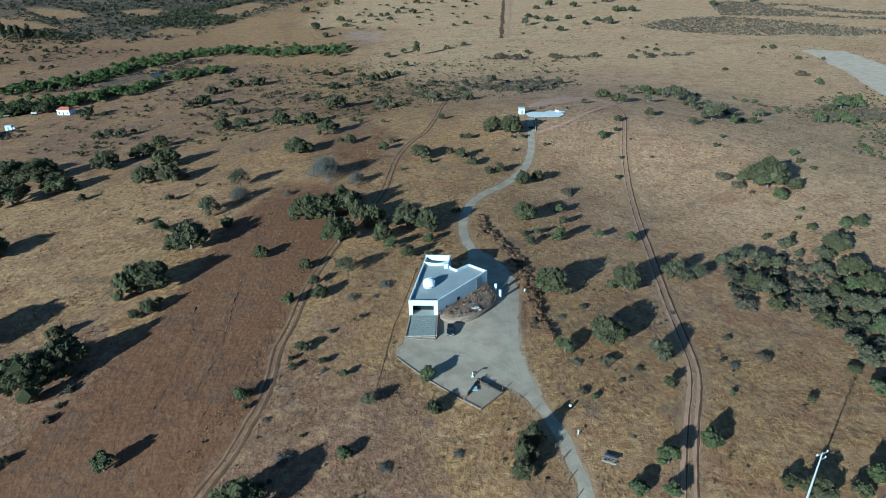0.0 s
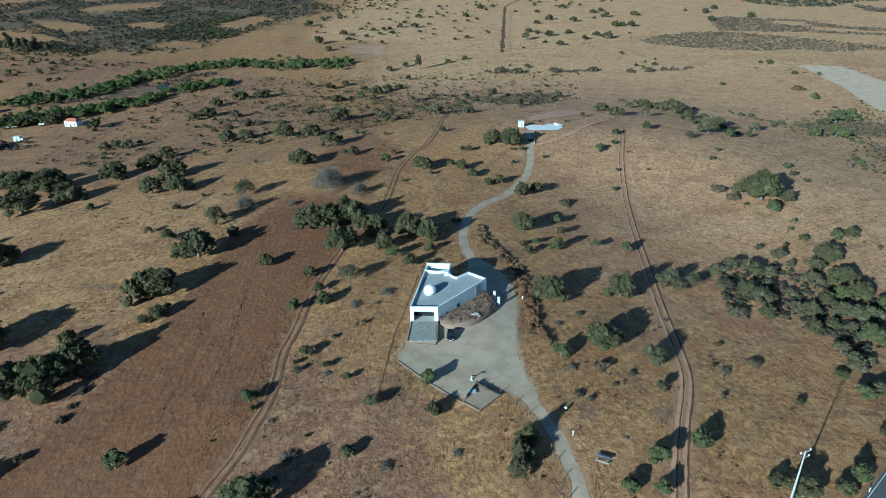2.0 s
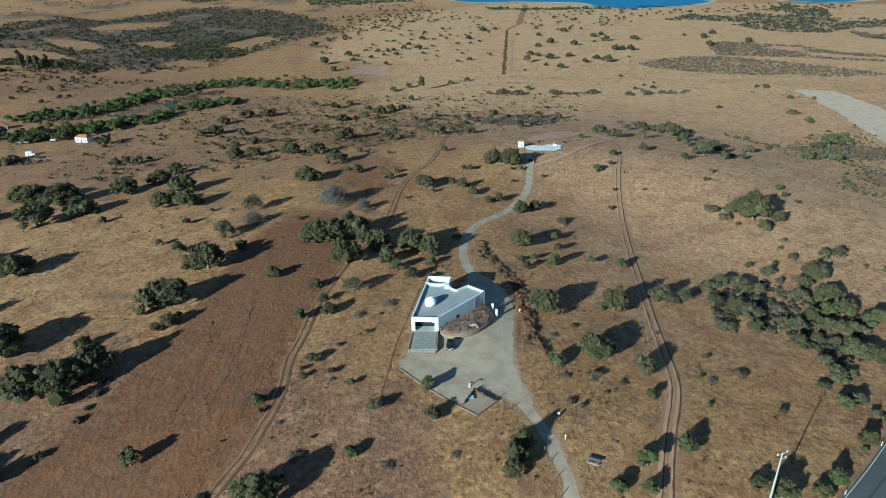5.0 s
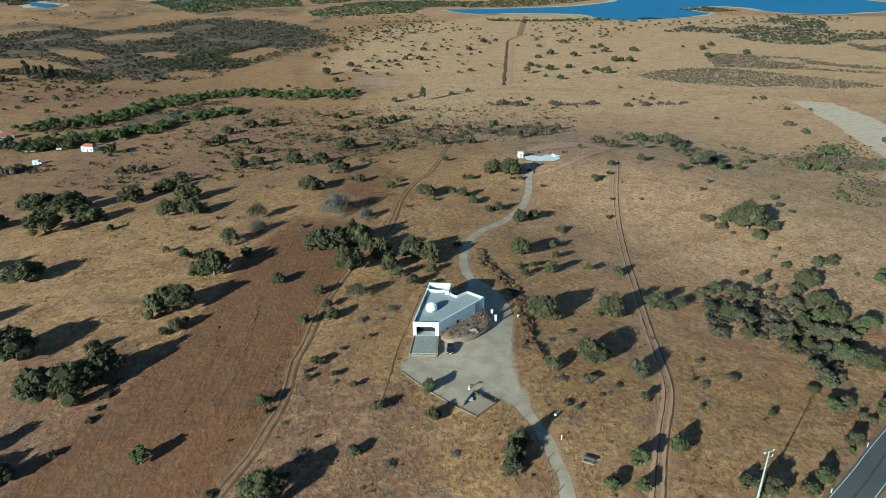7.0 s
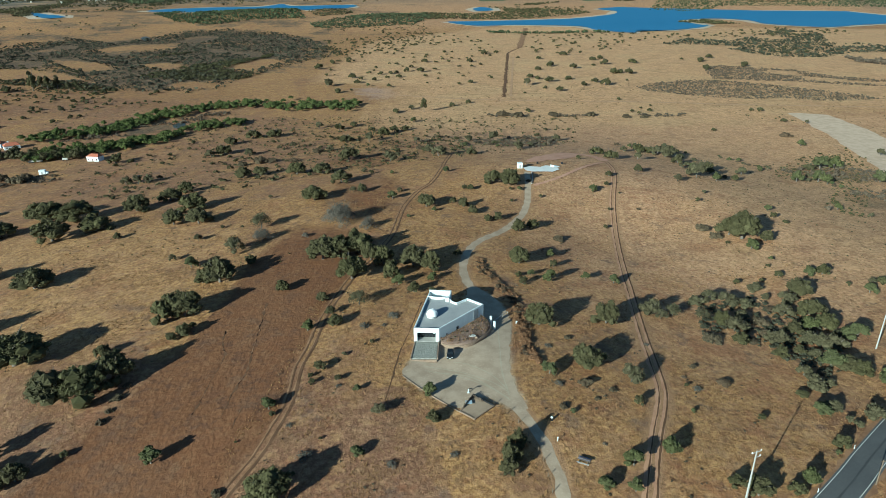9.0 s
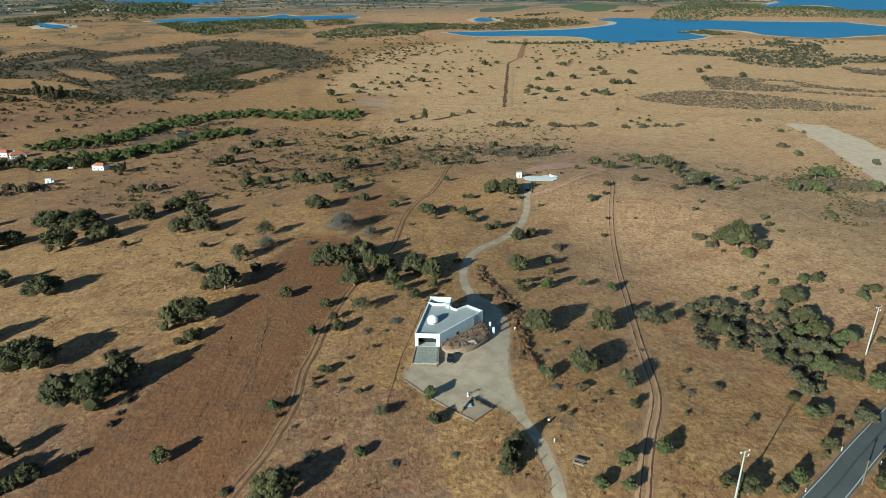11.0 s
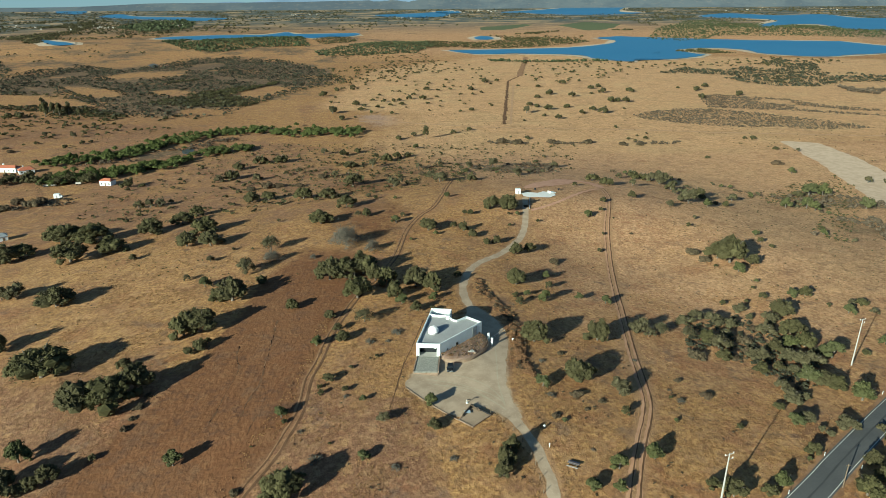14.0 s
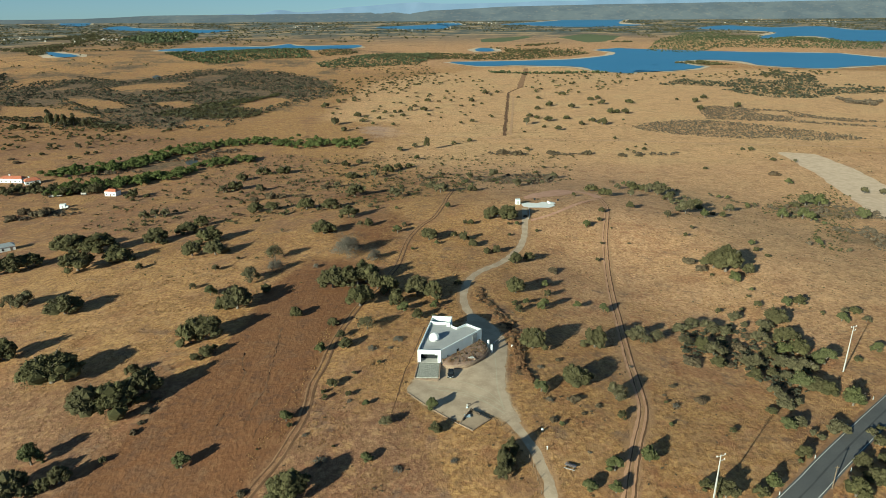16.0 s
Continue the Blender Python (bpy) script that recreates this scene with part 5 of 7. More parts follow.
plant("oak_small", 118.6, -32.7, 3.3)
plant("oak_small", 121.9, -30.8, 2.6)
plant("oak_mid", 106.6, -46.3, 5.0)
plant("oak_mid", 106.0, -52.1, 5.9)
plant("oak_mid", 98.6, -56.5, 7.2)
plant("oak_small", 113.2, -44.4, 3.8)
plant("oak_small", 116.8, -37.6, 3.9)
plant("oak", -34.2, 61.6, 12.1, 1.2)
plant("oak", -28.2, 63.1, 10.7, 1.2)
plant("oak", -21.8, 66.7, 12.6, 1.2)
plant("oak", -21.7, 43.3, 11.6, 1.2)
plant("oak", -16.7, 60.0, 7.9, 1.2)
plant("oak", -11.6, 55.8, 7.8, 1.2)
plant("oak_mid", -8.5, 44.1, 6.6, 1.2)
plant("green", -5.7, 38.2, 5.3)
plant("oak", -1.2, 54.4, 10.7, 1.2)
plant("oak", 4.9, 51.8, 8.1, 1.2)
plant("grey", 74.5, 24.6, 7.5)
plant("grey", 76.6, 21.2, 5.1)
plant("grey", 81.6, 24.2, 5.7)
plant("oak_mid", 93.4, 33.8, 6.5)
plant("grey", 98.1, 35.8, 7.6)
plant("grey", 90.7, 22.9, 5.7)
plant("grey", 103.4, 33.6, 7.6)
plant("oak_mid", 109.2, 32.5, 6.6)
plant("oak_mid", 95.2, 19.0, 7.1)
plant("grey", 96.9, 14.0, 7.9)
plant("oak_mid", 103.7, 23.5, 4.9)
plant("low", 87.2, 7.2, 6.7)
plant("oak_mid", 94.8, 5.9, 5.9)
plant("low", 98.4, 6.6, 4.1)
plant("oak_mid", 118.6, 45.4, 5.4)
plant("oak_small", 119.1, 39.2, 3.7)
plant("low", 115.6, 29.3, 5.1)
plant("low", 107.5, 19.3, 6.3)
plant("low", 105.2, 11.2, 5.2)
plant("oak_mid", 106.5, 7.5, 7.0)
plant("oak_mid", 102.7, -1.9, 5.4)
plant("oak_mid", 124.6, 35.8, 7.4)
plant("oak", 131.6, 40.9, 9.2)
plant("oak_mid", 118.8, 26.3, 7.1)
plant("oak", 126.9, 25.8, 8.2)
plant("oak_mid", 131.6, 27.3, 5.2)
plant("green", 121.1, 15.9, 6.9)
plant("oak", 126.2, 15.9, 7.9)
plant("oak_mid", 114.3, 12.5, 6.7)
plant("oak_mid", 115.6, 6.7, 6.6)
plant("oak_mid", 118.2, 4.7, 6.6)
plant("oak_mid", 121.3, 2.9, 7.5)
plant("oak_mid", 108.9, -0.2, 4.1)
plant("oak_mid", 112.9, -1.6, 4.1)
plant("green", 113.5, -7.8, 7.6)
plant("oak", 117.2, -8.8, 7.6)
plant("oak_mid", 119.4, -11.7, 6.7)
plant("oak_mid", 103.3, -12.4, 5.6)
plant("oak_mid", 102.7, -18.5, 5.9)
plant("oak_small", 107.5, -17.3, 3.4)
plant("oak_small", 96.6, -23.0, 3.7)
plant("green", 97.1, -30.4, 5.1)
plant("oak_mid", 100.8, -29.0, 4.8)
plant("green", 130.1, 7.6, 8.8)
plant("low", 108.6, -11.8, 3.1)
plant("oak_small", 126.7, 10.8, 3.9)


for x, y, w in [(-14.7, 9.3, 3.6), (-6.7, 15.6, 4.4), (-8.9, 9.8, 2.2), (-22.6, -43.5, 4.0), (-4.0, -47.2, 3.2), (-27.8, -33.5, 2.0), (-18.3, -19.7, 2.0), (9.3, -45.1, 2.6), (36.0, -28.9, 2.4), (36.5, -19.9, 3.0), (71.2, -20.9, 3.2), (70.0, -14.9, 1.6), (42.2, -42.4, 1.4), (44.6, -17.7, 2.2), (37.1, -0.8, 2.4), (65.8, 2.4, 1.8)]:
    plant("brush", x, y, w)

# bushes along the ridge beside the hut, down its tail, and along the brow
rnd = random.Random(31)
for line, count, off, low, high in (([(152.2, 299.0), (163.1, 296.4), (178.6, 302.7), (171.2, 263.9), (166.7, 229.9), (167.1, 212.8), (169.5, 203.7)], 26, 5.0, 3.0, 6.5), ([(208.4, 274.7), (216.4, 260.3), (220.2, 235.4), (230.1, 220.4), (247.1, 218.6), (248.0, 196.5)], 24, 4.0, 1.8, 4.2), ([(23.3, 344.5), (33.1, 282.0), (49.6, 298.6), (68.6, 287.5), (100.8, 335.8)], 22, 6.0, 2.0, 5.0)):
    c = curve_points(line, 2)
    for _ in range(count):
        p = c[rnd.randrange(len(c))]
        plant(rnd.choice(("grey_far", "oak_small", "grey_far", "green_far", "low")), p[0] + rnd.gauss(0, off), p[1] + rnd.gauss(0, off * 1.4), rnd.uniform(low, high), 0.85)


def scatter(name, base, spots, material, label, category, seed):
    """Many small growths joined into one object: spots are (x, y, breadth, height)."""
    r = np.random.RandomState(seed)
    V, F, n = [], [], 0
    ground_z = height([q[0] for q in spots], [q[1] for q in spots])
    for (x, y, w, h), gz in zip(spots, ground_z):
        v, f = base[r.randint(len(base))]
        a = r.uniform(0, 6.28)
        c, s = math.cos(a), math.sin(a)
        q = np.stack([(v[:, 0] * c - v[:, 1] * s) * w + x, (v[:, 0] * s + v[:, 1] * c) * w + y, v[:, 2] * h + gz], 1)
        V.append(q)
        F += [[i + n for i in g] for g in f]
        n += len(v)
    me = mesh_of(name, np.concatenate(V).tolist(), F, material)
    return tagged(new(name, me), label, category, kind="stuff")


def in_outline(poly, count, rnd, thin=0.0, scale=0.02):
    """Random places in an outline, thinned out in patches."""
    r = np.random.RandomState(rnd.randrange(10 ** 6))
    px, py = [p[0] for p in poly], [p[1] for p in poly]
    x, y = r.uniform(min(px), max(px), count * 12), r.uniform(min(py), max(py), count * 12)
    ok = inside(poly, x, y)
    for lake in LAKES + [PAD] + CLEARINGS:
        ok &= ~inside(lake, x, y)
    out = []
    for a, b in zip(x[ok].tolist(), y[ok].tolist()):
        if noise.noise(Vector((a * scale, b * scale, 2))) > thin - 0.5:
            out.append((a, b))
            if len(out) == count:
                break
    return out


def along(pts, count, spread, rnd, deep=1.0):
    c = curve_points(pts, 2.0)
    out = []
    for _ in range(count):
        p = c[rnd.randrange(len(c))]
        out.append((p[0] + rnd.gauss(0, spread), p[1] + rnd.gauss(0, spread * deep)))
    return out


SMALL = [crown_arrays(s, 4, 24, 0.16, 0.6, 0.0, 0.3, OCTA) for s in (101, 102, 103)]
MOP = [crown_arrays(s, 10, 130, 0.082, 0.62, 0.12, 0.32, ICO1, knobs=1) for s in (111, 112, 113)]
DOT = [crown_arrays(s, 2, 5, 0.28, 0.6, 0.0, 0.2, OCTA) for s in (121, 122, 123)]
rnd = random.Random(5)
BELTS = [
    ([(-325, 394), (-297, 403), (-274, 420), (-264, 449), (-245, 488)], 250, 7.0),
    ([(-288, 324), (-268, 331), (-247, 343), (-228, 364), (-208, 386)], 190, 5.0),
    ([(-209, 415), (-189, 422), (-165, 438)], 60, 3.6),
    ([(-237, 496), (-200, 528), (-171, 531)], 110, 5.5),
    ([(-160, 516), (-123, 518), (-75, 516)], 150, 6.0),
]
for pts, count, spread in BELTS:
    spots = [(x, y, w, w * rnd.uniform(0.7, 0.95)) for x, y in along(pts, count, spread, rnd, 2.0) for w in (rnd.uniform(4.8, 9.0),)]
    scatter("creek_trees", MOP, spots, PINELEAF, "dense belt of rounded green creek trees", "trees", count)
HAMLET = [(-332.1, 325.0), (-318.2, 320.5), (-307.0, 325.4), (-288.9, 317.9), (-274.6, 319.9), (-257.1, 315.5)]
scatter("garden_trees", MOP, [(x, y, w, w * 1.1) for x, y in along(HAMLET, 90, 6, rnd) for w in (rnd.uniform(3.5, 8),)], OAKLEAF, "dark garden trees round farm houses", "trees", 9)
WOODS = [
    ([(-855, 2007), (-824, 2150), (-713, 2190), (-572, 2200), (-412, 2076), (-343, 1832), (-476, 1790), (-588, 1672), (-695, 1757)], 1300, 12),
    ([(-312, 1697), (-230, 1806), (-105, 1986), (5, 1977), (25, 1821), (-26, 1630), (-160, 1583), (-280, 1592)], 900, 11.5),
    ([(731, 2045), (908, 2491), (1230, 3049), (1400, 3127), (1388, 2850), (1590, 2745), (1653, 2515), (1761, 2373), (1494, 1998), (1339, 2012), (1127, 2066), (1018, 2123), (837, 1958)], 2600, 10),
    ([(-1356, 2828), (-1421, 3264), (-1290, 3455), (-1109, 3133), (-1008, 2720), (-1137, 2565)], 420, 24),
    ([(150, 1480), (260, 1420), (420, 1440), (440, 1400), (250, 1390), (160, 1430)], 120, 12),
]
for poly, count, size in WOODS:
    spots = [(x, y, w, w * 0.9) for x, y in in_outline(poly, int(count * 1.7), rnd, -0.05, 0.006) for w in (size * 0.68 * rnd.choice((0.6, 0.8, 1.0, 1.0, 1.3)),)]
    scatter("far_wood", DOT, spots, DARKPINE, "distant green pine wood on a low hill", "wood", count)
# (the wide scrubland, heath strips, then thickets)
SCRUB_COUNT = (10500, 4600, 3200, 2600, 350, 260, 300, 260, 60, 60, 70, 90, 260, 2200)
SCRUB_SIZE = (3.6, 1.7, 1.9, 4.2, 4.0, 2.2, 2.2, 2.2, 2.2, 2.2, 2.2, 2.2, 2.4, 5.0)
SCRUB_THIN = (0.12, 0.0, 0.12, 0.14, 0.4, 0.42, 0.42, 0.42, 0.42, 0.42, 0.42, 0.42, 0.42, 0.42)
for k, (poly, count, size, thin) in enumerate(zip(SCRUB, SCRUB_COUNT, SCRUB_SIZE, SCRUB_THIN)):
    spots = [(x, y, w, w * 0.7) for x, y in in_outline(poly, count, rnd, thin, 0.009) for w in (size * rnd.choice((0.5, 0.7, 0.8, 1.0, 1.3, 2.2)),)]
    scatter("scrub", SMALL if 4 < k < 13 else DOT, spots, SCRUBLEAF if k in (0, 3, 13) else HEATHLEAF, "dark evergreen scrub on sloping ground", "scrub", count)
# open oak pasture further out, and the wooded far shore
PASTURE = [
    ([(-120, 640), (80, 640), (150, 1100), (60, 1480), (-180, 1480), (-170, 1000)], 150, 8.5),
    ([(170, 870), (600, 1300), (470, 1500), (300, 1600), (230, 1500)], 120, 9.0),
    ([(-480, 470), (-230, 560), (-110, 640), (-260, 740), (-480, 720)], 120, 6.5),
    ([(-900, 640), (-480, 560), (-260, 740), (-560, 880), (-900, 1000)], 1000, 5.5),
    ([(-200, 900), (60, 1100), (0, 1650), (-250, 1650)], 350, 7.0),
    ([(600, 900), (1000, 1350), (860, 1500), (560, 1300)], 120, 9.0),
    ([(-1400, 1250), (-960, 1500), (-740, 1650), (-1000, 1950), (-1500, 1900)], 60, 10.0),
    ([(-1900, 2250), (-1150, 2180), (-900, 2700), (-1200, 3500), (-2500, 3700)], 1200, 13.0),
    ([(-1000, 2700), (-200, 2560), (200, 2900), (-100, 3600), (-1000, 3200)], 160, 16.0),
    ([(300, 2300), (700, 2350), (820, 2480), (500, 2450)], 120, 12.0),
    ([(0, 1990), (500, 2020), (560, 2200), (150, 2260)], 140, 12.0),
    ([(-320, 190), (-60, 160), (60, 250), (420, 190), (600, 640), (-380, 640)], 1500, 1.9),
    ([(-190, 100), (-60, 60), (130, 40), (300, 130), (330, 260), (-230, 260)], 1100, 1.1),
    ([(-60, 160), (60, 180), (50, 330), (-110, 330)], 420, 2.2),
    ([(-200, 190), (-60, 150), (20, 200), (40, 330), (-120, 420), (-230, 330)], 160, 4.6),
    ([(-200, 330), (0, 300), (330, 290), (380, 440), (-180, 460)], 500, 3.0),
    ([(-230, 190), (-40, 170), (20, 300), (60, 420), (-120, 470), (-210, 330)], 260, 3.4),
    ([(-12, 2110), (217, 2155), (383, 2166), (516, 2023), (558, 1903), (439, 1808), (276, 1783), (92, 1796), (-10, 1760)], 1500, 9.7),
    ([(-367, 1993), (-299, 2093), (-67, 2113), (47, 1901), (44, 1757), (-143, 1707), (-321, 1884)], 700, 9.6),
    ([(675, 1649), (737, 1697), (817, 1717), (876, 1667), (874, 1599), (756, 1592)], 260, 9.6),
    ([(806, 3367), (984, 3541), (1184, 3511), (1499, 3608), (1398, 3347), (1010, 3160), (828, 3184)], 300, 12.0),
    ([(-1396, 2034), (-1601, 2484), (-1729, 2866), (-1726, 3350), (-1546, 3068), (-1317, 2226), (-1203, 1911)], 1300, 12.0),
    ([(218.9, 233.0), (276.7, 291.6), (325.0, 299.2), (274.2, 212.3), (211.3, 127.4), (203.3, 144.4), (248.0, 209.6), (219.0, 212.9)], 420, 2.3),
    ([(-402, 681), (-379, 816), (-323, 848), (-227, 772), (-242, 726), (-245, 646), (-279, 631), (-343, 635)], 520, 6.5),
    ([(-581, 720), (-504, 687), (-414, 639), (-343, 635), (-360, 678), (-443, 697), (-610, 766)], 300, 6.0),
    ([(-471, 1035), (-366, 1108), (-262, 1018), (-253, 882), (-317, 830), (-392, 853)], 420, 7.0),
    ([(-3000, 3300), (3000, 3300), (3400, 4650), (-3400, 4650)], 4200, 15.0),
    ([(-2400, 2200), (-1100, 2200), (-700, 2500), (-900, 3300), (-2600, 3300)], 1500, 14.0),
    ([(900, 2100), (2300, 2300), (2600, 3300), (1000, 3300)], 900, 13.0),
]
for poly, count, size in PASTURE:
    scatter("scattered_oaks", SMALL if 4 < size < 9.5 else DOT, [(x, y, w, w * 0.7) for x, y in in_outline(poly, count, rnd, 0.35, 0.004) for w in (size * rnd.uniform(0.5, 1.2),)], OAKLEAF, "scattered dark oaks on far pasture", "trees", count)


def tuft_arrays(seed, blades):
    r = np.random.RandomState(seed)
    V, F = [], []
    for k in range(blades):
        a, d = r.uniform(0, 6.28), r.uniform(0, 0.35)
        x, y = math.cos(a) * d, math.sin(a) * d
        b, w = r.uniform(0, 6.28), 0.09
        l = (r.uniform(-0.3, 0.3), r.uniform(-0.3, 0.3))
        V += [(x - math.cos(b) * w, y - math.sin(b) * w, 0), (x + math.cos(b) * w, y + math.sin(b) * w, 0), (x + l[0], y + l[1], r.uniform(0.5, 1.0))]
        F.append([3 * k, 3 * k + 1, 3 * k + 2])
    return np.array(V), F


TUFTS = [tuft_arrays(s, 7) for s in (201, 202, 203, 204)]
KEEP_OFF = [YARD, PLOUGH]
LINES_OFF = [(curve_points(DRIVE_S, 2), 2.2), (curve_points(DRIVE_N, 2), 2.2), (curve_points(EAST, 2), 1.9), (curve_points(WEST, 2), 1.9), (curve_points(ROAD, 2), 5.0)]


def grass_spots(x0, y0, x1, y1, count, seed, low, high):
    r = np.random.RandomState(seed)
    x, y = r.uniform(x0, x1, count), r.uniform(y0, y1, count)
    ok = np.ones(count, bool)
    for poly in KEEP_OFF:
        ok &= ~inside(poly, x, y)
    ok &= ~((x > -1) & (x < 24) & (y > -12) & (y < 24))
    for line, w in LINES_OFF:
        ok &= near_line(line, x, y, w, 0.01) < 0.5
    x, y = x[ok], y[ok]
    keep = np.array([noise.noise(Vector((a * 0.06, b * 0.06, 5))) + 0.5 * noise.noise(Vector((a * 0.3, b * 0.3, 1))) > r.uniform(-0.35, 0.25) for a, b in zip(x, y)])
    x, y = x[keep], y[keep]
    sparse = (x < -42) & (y < -5) & (r.uniform(0, 1, len(x)) < 0.7)
    x, y = x[~sparse], y[~sparse]
    s = r.uniform(low, high, len(x))
    return list(zip(x, y, s, s * r.uniform(0.45, 0.8, len(x))))


scatter("dry_grass", TUFTS, grass_spots(-120, -75, 135, 60, 92000, 1, 0.22, 0.66), STRAW, "tufts of dry straw-coloured grass", "grass", 301)
scatter("dry_grass", TUFTS, grass_spots(-150, 60, 150, 150, 16000, 2, 0.35, 0.9), STRAW, "tufts of dry straw-coloured grass further up", "grass", 302)
SHRUBLETS = [crown_arrays(s, 3, 16, 0.22, 0.6, 0.0, 0.25, OCTA) for s in (131, 132, 133)]
weeds = [(x, y, w * 0.9, w * 0.5) for x, y, w, h in grass_spots(-140, -75, 150, 200, 2600, 4, 0.35, 1.2)]
scatter("dry_weeds", SHRUBLETS, weeds, LOWLEAF, "small dark dry weeds among the grass", "weeds", 303)

HEDGE = [(22.5, 62), (24.5, 50), (28.5, 40), (31.5, 28), (32.5, 16), (31.5, 4), (30.5, -6)]
BUSH = [crown_arrays(s, 6, 150, 0.07, 0.62, 0.0, 0.32, OCTA, knobs=1) for s in (141, 142, 143)]
brambles = [(x, y, w, w * rnd.uniform(0.45, 0.75)) for x, y in along(HEDGE, 240, 0.9, rnd) for w in (rnd.uniform(0.9, 2.4),)]
scatter("bramble_hedge", BUSH, brambles[:130], LOWLEAF, "dark dry bramble hedge along the lane", "hedge", 311)
scatter("bramble_hedge", BUSH, brambles[130:], RUSTLEAF, "brown dry bramble hedge along the lane", "hedge", 313)
dry = [(x, y, w, w * rnd.uniform(0.5, 0.8)) for x, y in along([(30.6, 16), (30.8, 6), (31.2, -2), (33, -9)], 130, 0.9, rnd) for w in (rnd.uniform(1.0, 2.7),)]
scatter("dry_thicket", BUSH, dry, RUSTLEAF, "rust-brown dead thicket beside the lane", "thicket", 312)
GROVE = [(91.0, 30.0), (116.0, 41.0), (127.0, 14.0), (117.0, -12.0), (106.0, -14.0), (99.0, 4.0), (85.0, 6.0)]
# scrub set densely in dark leaves to deepen the grove's shade
scatter("grove_undergrowth", SMALL, [(x, y, w, w * 0.7) for x, y in in_outline(GROVE, 420, rnd, 0.1, 0.08) for w in (rnd.uniform(0.8, 2.6),)], SCRUBLEAF, "dark evergreen undergrowth added to fill in shade between the oaks", "undergrowth", 314)


# ---- the house with the dome ----
def prism(bm, ring, z0, z1):
    """A closed upright block on an outline; z0 and z1 may be one number or one for each corner."""
    n = len(ring)
    lo = z0 if isinstance(z0, (list, tuple)) else [z0] * n
    hi = z1 if isinstance(z1, (list, tuple)) else [z1] * n
    a = [bm.verts.new((p[0], p[1], z)) for p, z in zip(ring, lo)]
    b = [bm.verts.new((p[0], p[1], z)) for p, z in zip(ring, hi)]
    bm.faces.new(b)
    bm.faces.new(a[::-1])
    for i in range(n):
        j = (i + 1) % n
        bm.faces.new((a[i], a[j], b[j], b[i]))
    bmesh.ops.recalc_face_normals(bm, faces=bm.faces)


def block(x0, y0, z0, x1, y1, z1, bevel=0.0):
    bm = bmesh.new()
    prism(bm, [(x0, y0), (x1, y0), (x1, y1), (x0, y1)], z0, z1)
    if bevel:
        bmesh.ops.bevel(bm, geom=bm.edges[:], offset=bevel, segments=2, affect="EDGES", profile=0.6)
    return bm


def slab(ring, z0, z1):
    bm = bmesh.new()
    prism(bm, ring, z0, z1)
    return bm


def lathe(profile, sides=24):
    """A turned form: (radius, height) from the bottom to the top."""
    bm = bmesh.new()
    rings = []
    for r, z in profile:
        rings.append([bm.verts.new((math.cos(2 * math.pi * k / sides) * max(r, 0.001), math.sin(2 * math.pi * k / sides) * max(r, 0.001), z)) for k in range(sides)])
    for p, q in zip(rings, rings[1:]):
        for k in range(sides):
            bm.faces.new((p[k], p[(k + 1) % sides], q[(k + 1) % sides], q[k]))
    bm.faces.new(rings[0][::-1])
    bm.faces.new(rings[-1])
    return bm


def inset(ring, d):
    """The outline moved inwards by d (the ring runs anticlockwise)."""
    out, n = [], len(ring)
    for i in range(n):
        a, b, c = (Vector(ring[k % n]) for k in (i - 1, i, i + 1))
        u, v = (b - a).normalized(), (c - b).normalized()
        nu, nv = Vector((-u.y, u.x)), Vector((-v.y, v.x))
        m = (nu + nv).normalized()
        out.append(tuple(b + m * (d / max(0.35, m.dot(nu)))))
    return out


def along_wall(p, q, u, off=0.0):
    """A point u metres from p towards q, moved off metres outwards."""
    a, b = Vector(p), Vector(q)
    d = (b - a).normalized()
    return tuple(a + d * u + Vector((d.y, -d.x)) * off)


def on_wall(p, q, u0, u1, z0, z1, out, back=0.0):
    """A plate on a wall's outer face, standing out by a little."""
    bm = bmesh.new()
    prism(bm, [along_wall(p, q, u0, out), along_wall(p, q, u1, out), along_wall(p, q, u1, -back), along_wall(p, q, u0, -back)], z0, z1)
    return bm


